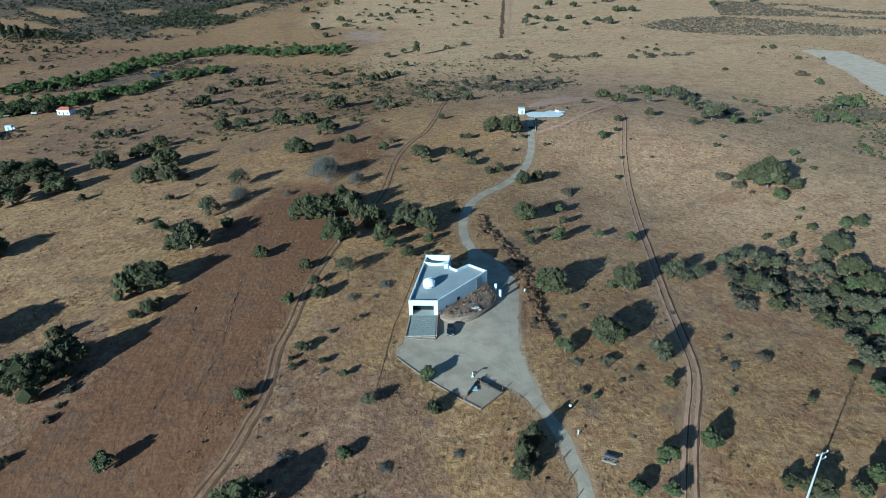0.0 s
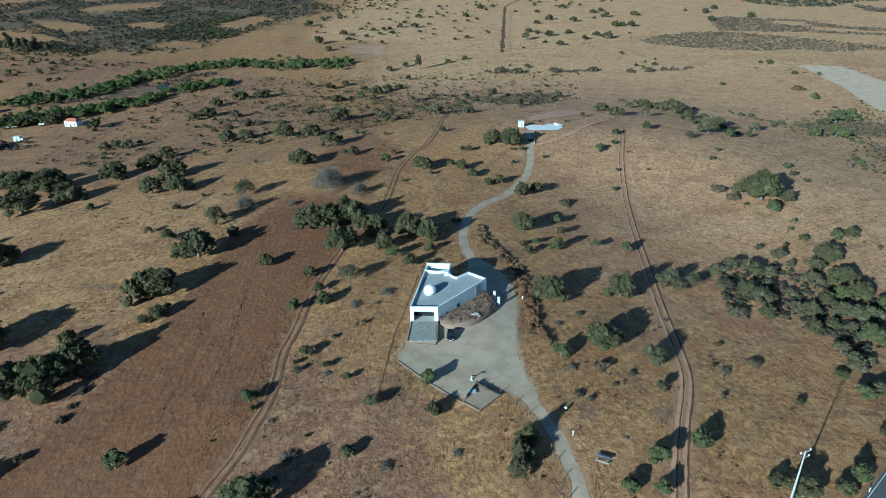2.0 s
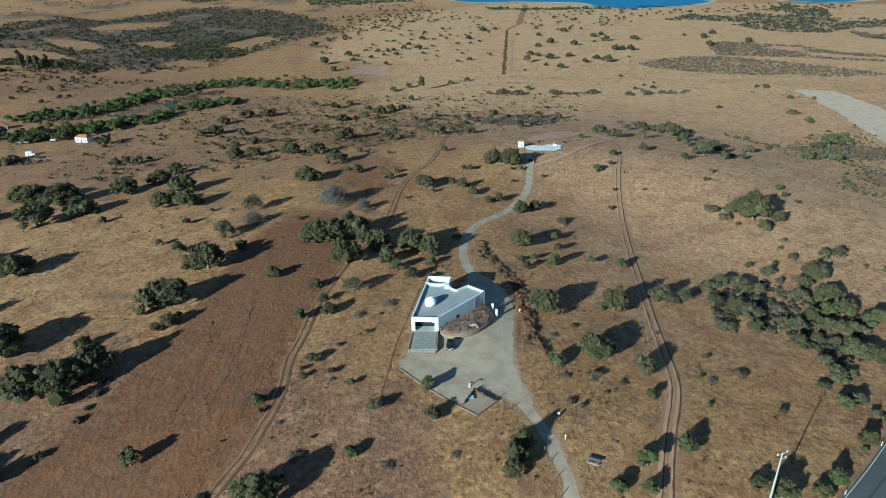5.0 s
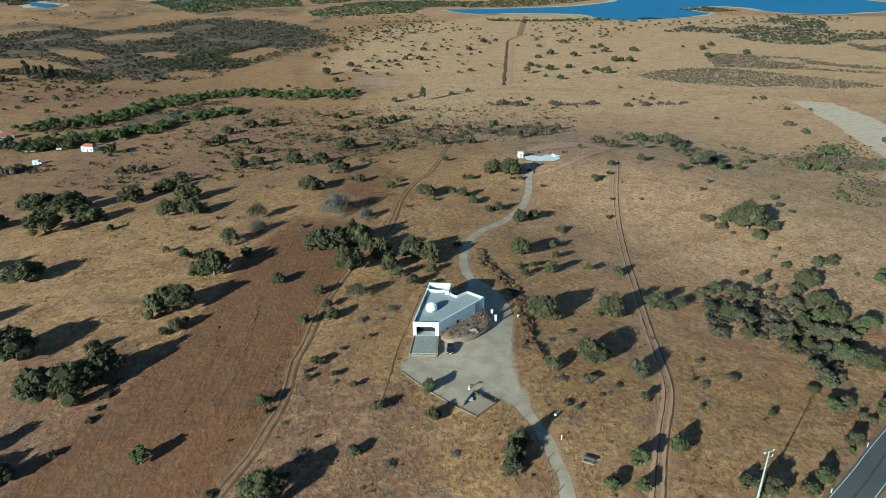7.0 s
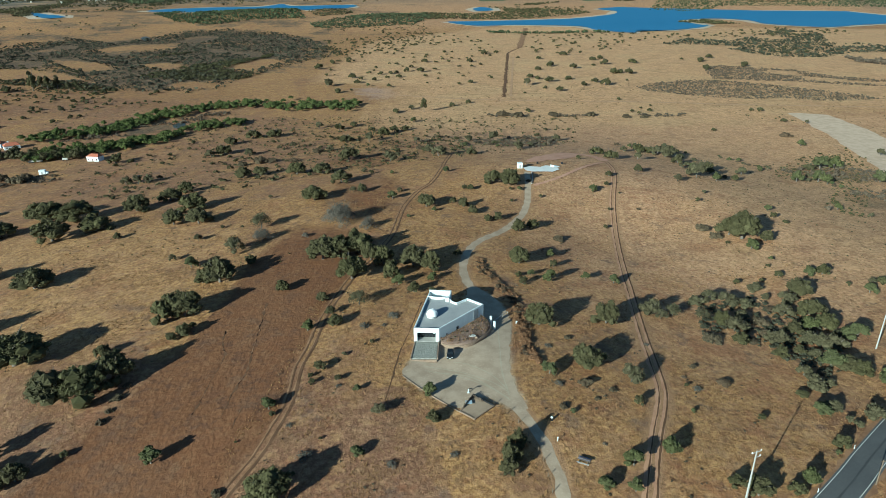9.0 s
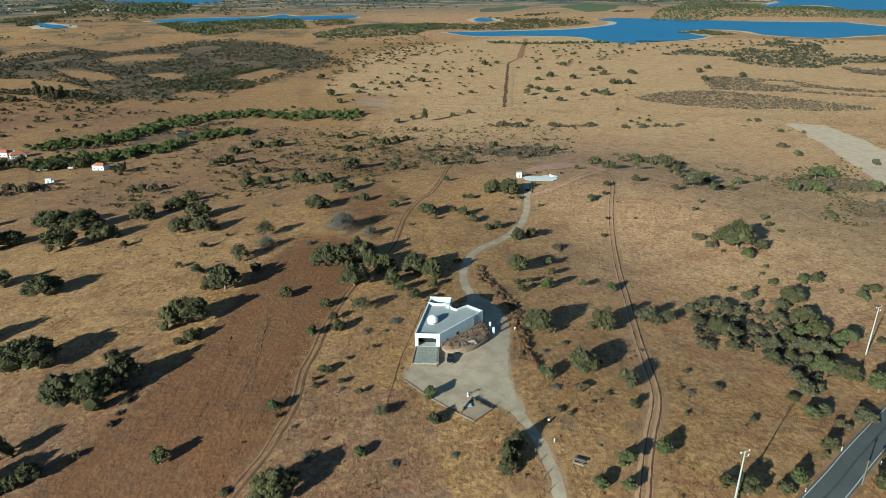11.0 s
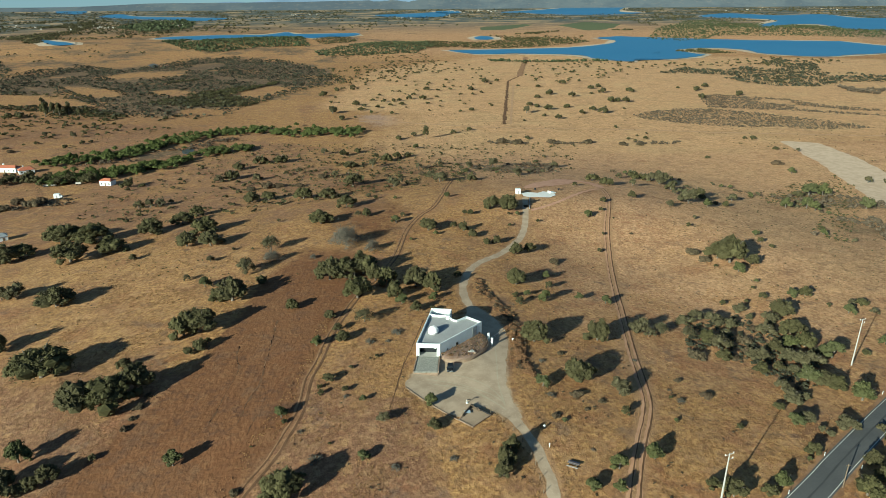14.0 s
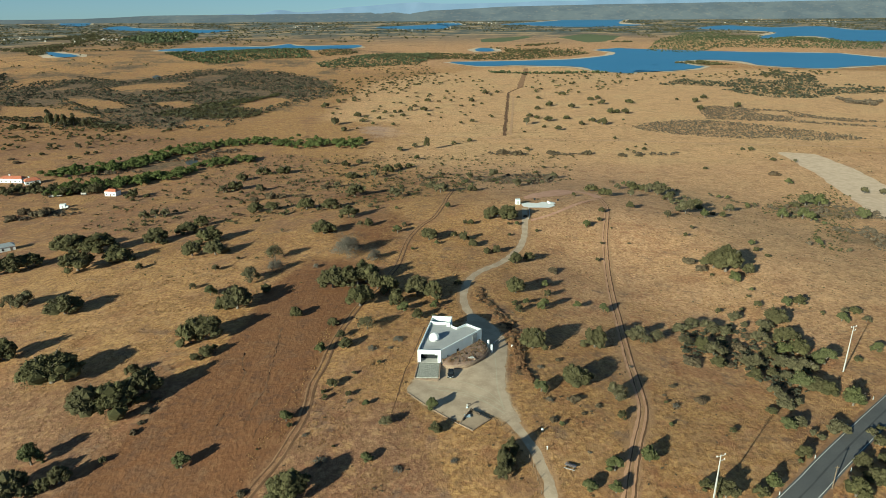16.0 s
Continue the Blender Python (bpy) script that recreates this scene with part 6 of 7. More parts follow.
def build_house():
    A, B, C, D, E = (0.0, 0.1), (7.0, -0.5), (20.3, 13.2), (15.8, 17.2), (12.5, 14.6)
    K = [(11.9, 14.9), (11.2, 15.6), (10.8, 16.5), (10.6, 17.6)]
    F, G = (11.2, 21.4), (4.5, 22.3)
    ring = [A, B, C, D, E] + K + [F, G]
    inn = inset(ring, 0.32)
    top, deck, low = 4.25, 3.62, -3.2
    h = thing("house", "modern white rendered house with flat grey roof", "house")
    n = len(ring)
    for i in range(n):
        j = (i + 1) % n
        if i == 0:
            continue
        p, q, qi, pi = ring[i], ring[j], inn[j], inn[i]
        t = 4.75 if i >= n - 3 and i < n - 1 else top
        bm = bmesh.new()
        prism(bm, [p, q, qi, pi], low, [t, t, t, t])
        part("wall", bm, WHITE, h)
    # entrance front: two piers and a deep lintel
    pi, qi = inn[0], inn[1]
    for u0, u1, z0, z1, name in ((0.0, 0.95, low, top, "pier"), (6.05, 7.02, low, top, "pier"), (0.95, 6.05, 2.85, top, "lintel")):
        bm = bmesh.new()
        prism(bm, [along_wall(A, B, u0), along_wall(A, B, u1), along_wall(A, B, min(u1, 6.75), -0.32), along_wall(A, B, max(u0, 0.2), -0.32)], z0, z1)
        part(name, bm, WHITE, h)
    part("porch_floor", slab([along_wall(A, B, 0.3, 0.0), along_wall(A, B, 6.7, 0.0), along_wall(A, B, 6.7, -3.2), along_wall(A, B, 0.3, -3.2)], low, 0.10), CONCRETE, h)
    scr = part("glass_front", slab([along_wall(A, B, 0.6, -2.4), along_wall(A, B, 6.5, -2.4), along_wall(A, B, 6.5, -2.46), along_wall(A, B, 0.6, -2.46)], 0.10, 2.85), GLASS, h, "dark glazed entrance front")
    for u in (0.7, 2.1, 3.5, 4.9, 6.3):
        part("mullion", slab([along_wall(A, B, u - 0.04, -2.34), along_wall(A, B, u + 0.04, -2.34), along_wall(A, B, u + 0.04, -2.40), along_wall(A, B, u - 0.04, -2.40)], 0.10, 2.85), DARKMETAL, scr)
    part("notice", slab([along_wall(A, B, 5.2, -2.28), along_wall(A, B, 5.65, -2.28), along_wall(A, B, 5.65, -2.33), along_wall(A, B, 5.2, -2.33)], 1.3, 1.75), WHITE, h, "small white notice behind glass")
    for u in (0.62, 6.38):
        part("porch_side", slab([along_wall(A, B, u - 0.12, -0.33), along_wall(A, B, u + 0.12, -0.33), along_wall(A, B, u + 0.12, -3.2), along_wall(A, B, u - 0.12, -3.2)], 0.10, 2.85), WHITE, h)
    # roof deck, back court and its curved screen
    cut = (3.85, 18.6), (10.55, 18.1)
    roof_ring = [inn[0], inn[1], inn[2], inn[3], inn[4]] + inn[5:9] + [cut[1], cut[0]]
    part("roof_deck", slab(roof_ring, 2.95, deck), ROOFDECK, h, "grey membrane roof deck")
    part("court_floor", slab([cut[0], cut[1], inn[9], inn[10]], 0.5, 2.4), CONCRETE, h)
    bm = bmesh.new()
    arc, arc2 = [], []
    for k in range(13):
        u = k / 12
        x, y = 3.9 + 6.7 * u, 18.9 - 1.0 * math.sin(math.pi * u) - 0.4 * u
        arc.append((x, y))
        arc2.append((x, y + 0.26))
    prism(bm, arc + arc2[::-1], 2.4, 4.45)
    part("court_screen", bm, WHITE, h, "curved white parapet of the roof court")
    ch = part("chimney", block(9.2, 16.2, deck, 10.3, 17.1, 4.75, 0.03), WHITE, h)
    part("cap", block(9.12, 16.12, 4.75, 10.38, 17.18, 4.87, 0.02), WHITE, ch)
    # dome on its drum
    dome = lathe([(1.54, 0.0), (1.54, 0.55), (1.62, 0.56), (1.62, 0.68), (1.58, 0.70)] + [(1.58 * math.cos(a), 0.70 + 1.58 * math.sin(a)) for a in np.linspace(0.06, 1.53, 11)], 32)
    d = part("dome", dome, DOMEWHITE, h, "white observatory dome", True)
    d.matrix_basis = pose(5.1, 7.6, deck)
    for side in (-1, 1):
        bm = bmesh.new()
        pts = [(1.61 * math.cos(a), side * 0.33, 0.70 + 1.61 * math.sin(a)) for a in np.linspace(0.1, 1.5, 10)]
        vs = [[bm.verts.new((x * f_, y + e, 0.70 + (z - 0.70) * f_)) for (x, y, z) in pts] for f_, e in ((0.99, -0.035), (1.02, -0.035), (1.02, 0.035), (0.99, 0.035))]
        for a in range(4):
            p, q = vs[a], vs[(a + 1) % 4]
            for k in range(len(pts) - 1):
                bm.faces.new((p[k], p[k + 1], q[k + 1], q[k]))
        part("shutter_rail", bm, DOMEWHITE, d)
    # the long side
    dr = part("door", on_wall(B, C, 7.1, 8.05, -0.6, 1.75, 0.03, 0.02), DARKMETAL, h, "dark side door")
    part("door_handle", on_wall(B, C, 7.85, 7.92, 0.5, 0.66, 0.09, -0.03), CONCRETE, dr)
    part("narrow_window", on_wall(B, C, 2.9, 3.3, -0.2, 1.4, 0.03, 0.02), GLASS, h, "narrow dark slit window")
    pan = part("louvre_panel", on_wall(B, C, 14.6, 16.7, -0.5, 3.75, 0.03, 0.02), GREYMETAL, h, "tall grey louvred panel")
    for k in range(14):
        z = -0.42 + 0.295 * k
        part("slat", on_wall(B, C, 14.68, 16.62, z, z + 0.10, 0.075, -0.035), GREYMETAL, pan)
    # low white ledges on the far side
    for k, (u, z) in enumerate(((3.0, 1.0), (4.6, 1.4), (6.2, 1.8))):
        part("ledge", on_wall(G, A, u, u + 1.2, z - 1.0, z + 0.6, 0.75, 0.0), WHITE, h)
    return h


house = build_house()


def ring_stones(parent, pts, z0, size, height_m, rnd, courses=2):
    """Rough stones laid in courses along a line."""
    kinds = []
    for s in range(5):
        bm = bmesh.new()
        bmesh.ops.create_cube(bm, size=1)
        for v in bm.verts:
            v.co += Vector((rnd.uniform(-0.12, 0.12), rnd.uniform(-0.12, 0.12), rnd.uniform(-0.1, 0.1)))
        bmesh.ops.bevel(bm, geom=bm.edges[:], offset=0.09, segments=1, affect="EDGES")
        me = bpy.data.meshes.new("stone")
        bm.to_mesh(me)
        bm.free()
        me.materials.append(STONE)
        kinds.append(me)
    c = curve_points(pts, size)
    ch = height_m / courses
    for k in range(courses):
        for i in range(len(c) - 1):
            p, q = c[i], c[i + 1]
            m = (p + q) / 2 + (q - p) * 0.5 * (k % 2)
            o = new("stone", kinds[rnd.randrange(5)])
            o.parent = parent
            zz = z0(m[0], m[1]) if callable(z0) else z0
            o.matrix_basis = pose(m[0], m[1], zz + ch * (k + 0.5), rnd.uniform(-4, 4), rnd.uniform(-4, 4), math.degrees(math.atan2(q[1] - p[1], q[0] - p[0]))) @ Matrix.Diagonal((np.linalg.norm(q - p) * rnd.uniform(0.92, 1.04), 0.42 * rnd.uniform(0.9, 1.15), ch * rnd.uniform(0.95, 1.12), 1))


def build_terrace():
    t = thing("entrance_terrace", "raised slate-cobbled terrace before the house entrance", "terrace")
    ring = [(0.5, -0.2), (6.6, -0.75), (6.1, -8.7), (-0.45, -8.5)]
    part("cobbled_top", slab(ring, -1.6, [0.12, 0.12, 0.02, 0.02]), SLATE, t, "dark slate cobbles")
    for a, b in (((0.28, -0.1), (-0.72, -8.6)), ((6.82, -0.7), (6.36, -8.8))):
        d = (Vector(b) - Vector(a)).normalized()
        n = Vector((-d.y, d.x)) * 0.14
        part("side_wall", slab([(a[0] - n.x, a[1] - n.y), (a[0] + n.x, a[1] + n.y), (b[0] + n.x, b[1] + n.y), (b[0] - n.x, b[1] - n.y)], -1.8, [0.30, 0.30, 0.24, 0.24]), STONE, t)
    for k in range(4):
        z = -0.02 - 0.19 * (k + 1)
        y0 = -8.62 - 0.3 * k
        part("step", slab([(-0.5, y0), (6.15, y0 - 0.22), (6.15, y0 - 0.52), (-0.5, y0 - 0.30)], -1.8, z), STONE, t)
    # cobbles, proud of the bed
    rnd = random.Random(4)
    kinds = []
    for s in range(4):
        bm = bmesh.new()
        ring6 = [(math.cos(a) * rnd.uniform(0.8, 1.1), math.sin(a) * rnd.uniform(0.8, 1.1)) for a in np.linspace(0, 2 * math.pi, 6, endpoint=False)]
        prism(bm, ring6, -1, 1)
        me = bpy.data.meshes.new("cobble")
        bm.to_mesh(me)
        bm.free()
        me.materials.append(SLATE)
        kinds.append(me)
    for i in range(12):
        for j in range(16):
            u, v = (i + rnd.uniform(0.05, 0.95)) / 12, (j + rnd.uniform(0.05, 0.95)) / 16
            x = (0.75 + 5.6 * u) * (1 - v) + (-0.2 + 6.1 * u) * v
            o = new("cobble", kinds[rnd.randrange(4)])
            o.parent = t
            o.matrix_basis = pose(x, -0.9 - 7.4 * v, 0.12 - 0.1 * v, rnd.uniform(-3, 3), rnd.uniform(-3, 3), rnd.uniform(0, 360)) @ Matrix.Diagonal((0.23, 0.21, 0.05, 1))
    return t


build_terrace()


def build_planter():
    p = thing("stone_planter", "raised stony bed behind a curved fieldstone wall", "planter")
    edge = PLANTER_EDGE
    c = curve_points(edge, 0.8)
    wall = [along_wall((7.0, -0.5), (20.3, 13.2), u, 0.03) for u in np.linspace(18.0, 0.5, 24)]
    rim = [(x, y, max(ground_at(x, y) + 0.75, 0.35 - 0.05 * max(0, x - 14))) for x, y in c]
    bm = bmesh.new()
    rows = []
    m = 10
    for i, (x, y, z) in enumerate(rim):
        u = i / (len(rim) - 1)
        w = wall[min(len(wall) - 1, int(round((1 - u) * (len(wall) - 1))))]
        row = []
        for j in range(m + 1):
            v = j / m
            px, py = x + (w[0] - x) * v, y + (w[1] - y) * v
            up = 0.55 * math.sin(math.pi * min(1, v * 0.75)) + 0.16 * noise.noise(Vector((px * 0.9, py * 0.9, 2)))
            row.append(bm.verts.new((px, py, z * (1 - 0.5 * v) + 0.2 * v + up)))
        rows.append(row)
    for a, b in zip(rows, rows[1:]):
        for j in range(m):
            bm.faces.new((a[j], b[j], b[j + 1], a[j + 1]))
    bmesh.ops.recalc_face_normals(bm, faces=bm.faces)
    bmesh.ops.solidify(bm, geom=bm.faces[:], thickness=0.3)
    part("bed", bm, MOUND, p, "", True)
    bm = bmesh.new()
    for i in range(len(rim) - 1):
        (x0, y0, z0), (x1, y1, z1) = rim[i], rim[i + 1]
        d = Vector((x1 - x0, y1 - y0)).normalized()
        n = Vector((d.y, -d.x))
        prism(bm, [(x0 - n.x * 0.1, y0 - n.y * 0.1), (x0 + n.x * 0.12, y0 + n.y * 0.12), (x1 + n.x * 0.12, y1 + n.y * 0.12), (x1 - n.x * 0.1, y1 - n.y * 0.1)], [-3, -3, -3, -3], [z0 - 0.05, z0 - 0.05, z1 - 0.05, z1 - 0.05])
    part("wall_core", bm, STONE, p)
    rnd = random.Random(8)
    ring_stones(p, [(x, y - 0.1) for x, y in edge], lambda x, y: ground_at(x, y) - 0.1, 0.55, 0.95, rnd, 3)
    return p


PLANTER_EDGE = [(7.5, -1.4), (10, -2.6), (13.4, -2.6), (16.0, -1.2), (18.2, 1.0), (20.6, 4.2), (21.8, 7.4), (21.6, 10.8)]
build_planter()


def rock(name, x, y, z, sx, sy, sz, seed, material, label, turn=0.0):
    r = np.random.RandomState(seed)
    v = ICO2[0] * (1 + 0.28 * r.uniform(-1, 1, (len(ICO2[0]), 1)))
    me = mesh_of(name, v.tolist(), ICO2[1].tolist(), material)
    o = new(name, me)
    o.matrix_basis = pose(x, y, z, 0, 0, turn) @ Matrix.Diagonal((sx, sy, sz, 1))
    return tagged(o, label, "stone")


rock("stone_slab", 16.3, 1.3, 0.75, 1.0, 0.7, 0.22, 3, CONCRETE, "pale flat rock lying on the stony bed", 20)
rock("boulder", 17.3, 0.7, 0.45, 0.45, 0.4, 0.35, 4, STONE, "brown boulder on the edge of the bed")
rock("boulder", 11.0, 0.4, 0.75, 0.5, 0.4, 0.3, 5, STONE, "brown boulder half sunk in the bed")
rock("boulder", 19.6, 6.2, 0.25, 0.6, 0.5, 0.35, 6, STONE, "reddish boulder half sunk in the bed")
rock("boulder", 13.6, 2.6, 0.85, 0.45, 0.4, 0.26, 7, STONE, "brown boulder among dry weeds of the bed")
for x, y, s in ((15.0, 4.0, 1.2), (17.6, 4.6, 1.1), (12.2, 1.5, 0.9)):
    o = plant("low", x, y, s)
    o.matrix_basis = pose(x, y, 0.55, 0, 0, 40 * x) @ Matrix.Diagonal((s, s, s, 1))


def build_pillar(x, y, tall):
    z = ground_at(x, y)
    p = thing("gate_pillar", "round white gate pillar with a flat cap", "pillar", pose(x, y, z), "gate pillars")
    part("shaft", lathe([(0.36, -0.6), (0.36, tall)], 20), WHITE, p, "", True)
    part("cap", lathe([(0.40, tall), (0.42, tall + 0.04), (0.42, tall + 0.12), (0.34, tall + 0.2), (0.05, tall + 0.24)], 20), WHITE, p)
    return p


build_pillar(22.4, 11.6, 2.6)
build_pillar(23.2, 8.6, 2.4)


def rail(name, a, b, high, label, category):
    """A low bar barrier on short posts."""
    t = thing(name, label, category)
    za, zb = ground_at(*a), ground_at(*b)
    d = (Vector(b) - Vector(a)).normalized()
    n = Vector((-d.y, d.x)) * 0.06
    bm = bmesh.new()
    prism(bm, [(a[0] - n.x, a[1] - n.y), (a[0] + n.x, a[1] + n.y), (b[0] + n.x, b[1] + n.y), (b[0] - n.x, b[1] - n.y)], [za + high - 0.12, za + high - 0.12, zb + high - 0.12, zb + high - 0.12], [za + high, za + high, zb + high, zb + high])
    part("bar", bm, CONCRETE, t)
    for k in range(4):
        x, y = a[0] + (b[0] - a[0]) * k / 3, a[1] + (b[1] - a[1]) * k / 3
        part("post", block(x - 0.06, y - 0.06, ground_at(x, y) - 0.4, x + 0.06, y + 0.06, ground_at(x, y) + high - 0.121), CONCRETE, t)
    return t


rail("gate_bar", (23.0, 12.2), (28.3, 19.6), 0.85, "pale open gate bar beside the white pillars", "gate")


def bollard(name, x, y, tall, r, label, material=None):
    t = thing(name, label, "post", pose(x, y, ground_at(x, y)))
    part("shaft", lathe([(r, -0.3), (r, tall * 0.9), (r * 0.9, tall * 0.95), (r * 0.3, tall)], 12), material or WHITE, t, "", True)
    return t


b = bollard("white_post", 29.9, 11.6, 1.5, 0.16, "short white post beside the lane")
part("arm", block(0.05, -0.08, 1.2, 0.4, 0.08, 1.34, 0.02), WHITE, b)
b = bollard("marker_post", 32.0, -41.4, 0.95, 0.10, "short white marker post in dry grass")
part("head", block(-0.16, -0.13, 0.93, 0.16, 0.13, 1.1, 0.02), WHITE, b)
b = bollard("water_hydrant", 32.0, -34.4, 0.8, 0.3, "squat white valve cap on a dark stump", DARKMETAL)
part("cap", lathe([(0.30, 0.75), (0.32, 0.85), (0.26, 1.0), (0.08, 1.06)], 16), WHITE, b)
b = bollard("yard_lamp", 13.6, -23.6, 1.1, 0.12, "low white yard lamp with a dark head")
part("foot", block(-0.3, -0.3, -0.1, 0.3, 0.3, 0.14, 0.02), WHITE, b)
part("lamp_head", block(0.1, -0.12, 1.05, 1.0, 0.12, 1.22, 0.04), DARKMETAL, b)


def build_car(x, y, turn):
    """A small dark hatchback."""
    c = thing("parked_car", "small black hatchback parked on gravel", "car", pose(x, y, ground_at(x, y) + 0.06, 0, 0, turn))
    L, W = 1.80, 0.86
    prof = [(-L, 0.32), (-L, 0.72), (-L + 0.15, 0.92), (L - 1.05, 0.98), (L - 0.1, 0.78), (L, 0.62), (L, 0.32)]
    bm = bmesh.new()
    rings = []
    for u, s in ((-W, 0.0), (-W + 0.07, 0.05), (W - 0.07, 0.05), (W, 0.0)):
        rings.append([bm.verts.new((u, -p[0], p[1] + (s if p[1] > 0.6 else 0))) for p in prof])
    for a, b in zip(rings, rings[1:]):
        for k in range(len(prof)):
            bm.faces.new((a[k], a[(k + 1) % len(prof)], b[(k + 1) % len(prof)], b[k]))
    bm.faces.new(rings[0])
    bm.faces.new(rings[-1][::-1])
    bmesh.ops.recalc_face_normals(bm, faces=bm.faces)
    bmesh.ops.bevel(bm, geom=bm.edges[:], offset=0.03, segments=2, affect="EDGES")
    body = part("body", bm, CARPAINT, c, "", True)
    cab = [(-L + 0.1, 0.94), (-L + 0.42, 1.43), (0.35, 1.48), (L - 1.0, 1.0)]
    bm = bmesh.new()
    rings = [[bm.verts.new((u * (1 - 0.17 * (p[1] > 1.2)), -p[0], p[1])) for p in cab] for u in (-W + 0.05, W - 0.05)]
    for k in range(4):
        bm.faces.new((rings[0][k], rings[0][(k + 1) % 4], rings[1][(k + 1) % 4], rings[1][k]))
    bm.faces.new(rings[0])
    bm.faces.new(rings[1][::-1])
    bmesh.ops.recalc_face_normals(bm, faces=bm.faces)
    part("window_band", bm, GLASS, c, "dark glass")
    part("roof_panel", block(-0.64, -0.38, 1.475, 0.64, 1.36, 1.52, 0.02), CARPAINT, c)
    for sx in (-1, 1):
        for yy in (-1.15, 1.1):
            w = part("wheel", lathe([(0.20, -0.1), (0.31, -0.1), (0.31, 0.1), (0.20, 0.1)], 18), RUBBER, c)
            w.matrix_basis = pose(sx * 0.80, yy, 0.25, 0, 90, 0)
            part("rim", lathe([(0.19, -0.115), (0.19, 0.115)], 14), CONCRETE, w)
        part("headlamp", block(sx * 0.62 - 0.17, -1.835, 0.60, sx * 0.62 + 0.17, -1.73, 0.74, 0.02), LAMPGLASS, c)
        part("tail_lamp", block(sx * 0.70 - 0.10, 1.75, 0.62, sx * 0.70 + 0.10, 1.835, 0.86, 0.02), REDPLASTIC, c)
        part("mirror", block(sx * 0.95 - 0.09, -0.55, 0.95, sx * 0.95 + 0.09, -0.43, 1.08, 0.02), CARPAINT, c)
    part("bumper", block(-0.82, -1.87, 0.30, 0.82, -1.78, 0.47, 0.02), DARKMETAL, c)
    part("number_plate", block(-0.26, -1.885, 0.38, 0.26, -1.871, 0.49), WHITE, c)
    return c


build_car(9.75, -6.7, -4)


def build_pen():
    """A small stone-edged terrace with a paling corner."""
    t = thing("viewing_terrace", "small stone-edged earth terrace with wooden palings", "terrace")
    q = PEN
    z = ground_at(14.5, -29.5)
    part("bed", slab(q, z - 1.2, z + 0.18), PENEARTH, t)
    n = len(q)
    inn = inset(q, 0.3)
    for i in range(n):
        j = (i + 1) % n
        part("kerb", slab([q[i], q[j], inn[j], inn[i]], z - 1.2, z + (0.55 if i == 2 else 0.30)), DARKMETAL if i == 2 else STONE, t)
    part("board", block(12.6, -28.9, z + 0.5, 14.2, -27.6, z + 0.58, 0.02), PANEL, t, "pale blue-grey board")
    part("board_leg", block(13.2, -28.4, z, 13.5, -28.1, z + 0.499), WOOD, t)
    return t


PEN = [(11.0, -31.2), (14.4, -34.2), (19.4, -29.4), (14.7, -24.9)]
build_pen()
z = ground_at(13, -29)
fence = thing("paling_fence", "short weathered wooden paling fence", "fence")
for k in range(12):
    a = (12.0 + 2.6 * k / 11, -30.0 + 4.5 * k / 11)
    part("paling", block(a[0] - 0.09, a[1] - 0.09, z, a[0] + 0.09, a[1] + 0.09, z + 1.05 + 0.15 * math.sin(k * 2.1), 0.02), WOOD, fence)
for hgt in (0.35, 0.75):
    bm = bmesh.new()
    prism(bm, [(12.03, -30.1), (12.12, -30.15), (14.72, -25.65), (14.63, -25.6)], z + hgt, z + hgt + 0.12)
    part("fence_rail", bm, WOOD, fence)
fence = thing("paling_fence", "short weathered wooden paling fence", "fence")
for k in range(7):
    a = (14.7 + 1.9 * k / 6, -26.0 - 1.7 * k / 6)
    part("paling", block(a[0] - 0.09, a[1] - 0.09, z, a[0] + 0.09, a[1] + 0.09, z + 0.95 + 0.15 * math.sin(k * 1.7), 0.02), WOOD, fence)


def low_wall(name, pts, thick, tall, material, label):
    c = curve_points(pts, 1.2)
    bm = bmesh.new()
    for a, b in zip(c, c[1:]):
        d = (b - a) / np.linalg.norm(b - a)
        n = np.array([-d[1], d[0]]) * thick / 2
        za, zb = ground_at(*a), ground_at(*b)
        prism(bm, [tuple(a - n), tuple(a + n), tuple(b + n), tuple(b - n)], [za - 0.6, za - 0.6, zb - 0.6, zb - 0.6], [za + tall, za + tall, zb + tall, zb + tall])
    o = part(name, bm, material, None)
    return tagged(o, label, "wall")


low_wall("yard_wall", [(-2.8, -15.8), (-1.0, -18.0), (4.6, -24.6), (10.9, -31.0)], 0.16, 0.14, STONE, "low brown stone wall edging the gravel yard")


def wire_fence(pts, gap, label):
    """Wooden stakes with two wires."""
    c = curve_points(pts, gap)
    t = thing("wire_fence", label, "fence")
    for p in c:
        g = ground_at(*p)
        part("stake", block(p[0] - 0.06, p[1] - 0.06, g - 0.3, p[0] + 0.06, p[1] + 0.06, g + 1.15), WOOD, t)
    for hgt in (0.6, 1.0):
        V, F = [], []
        tube(V, F, [(p[0] + 0.07, p[1], ground_at(*p) + hgt) for p in c], [0.012] * len(c), 3)
        o = new("wire", mesh_of("wire", V, F, DARKMETAL))
        o.parent = t
    return t


wire_fence([(19.3, -28.7), (22.0, -32.0), (24.2, -35.4), (25.9, -39.6), (27.2, -44.5), (27.8, -47.4), (28.2, -56)], 3.4, "stake and wire fence along the drive")


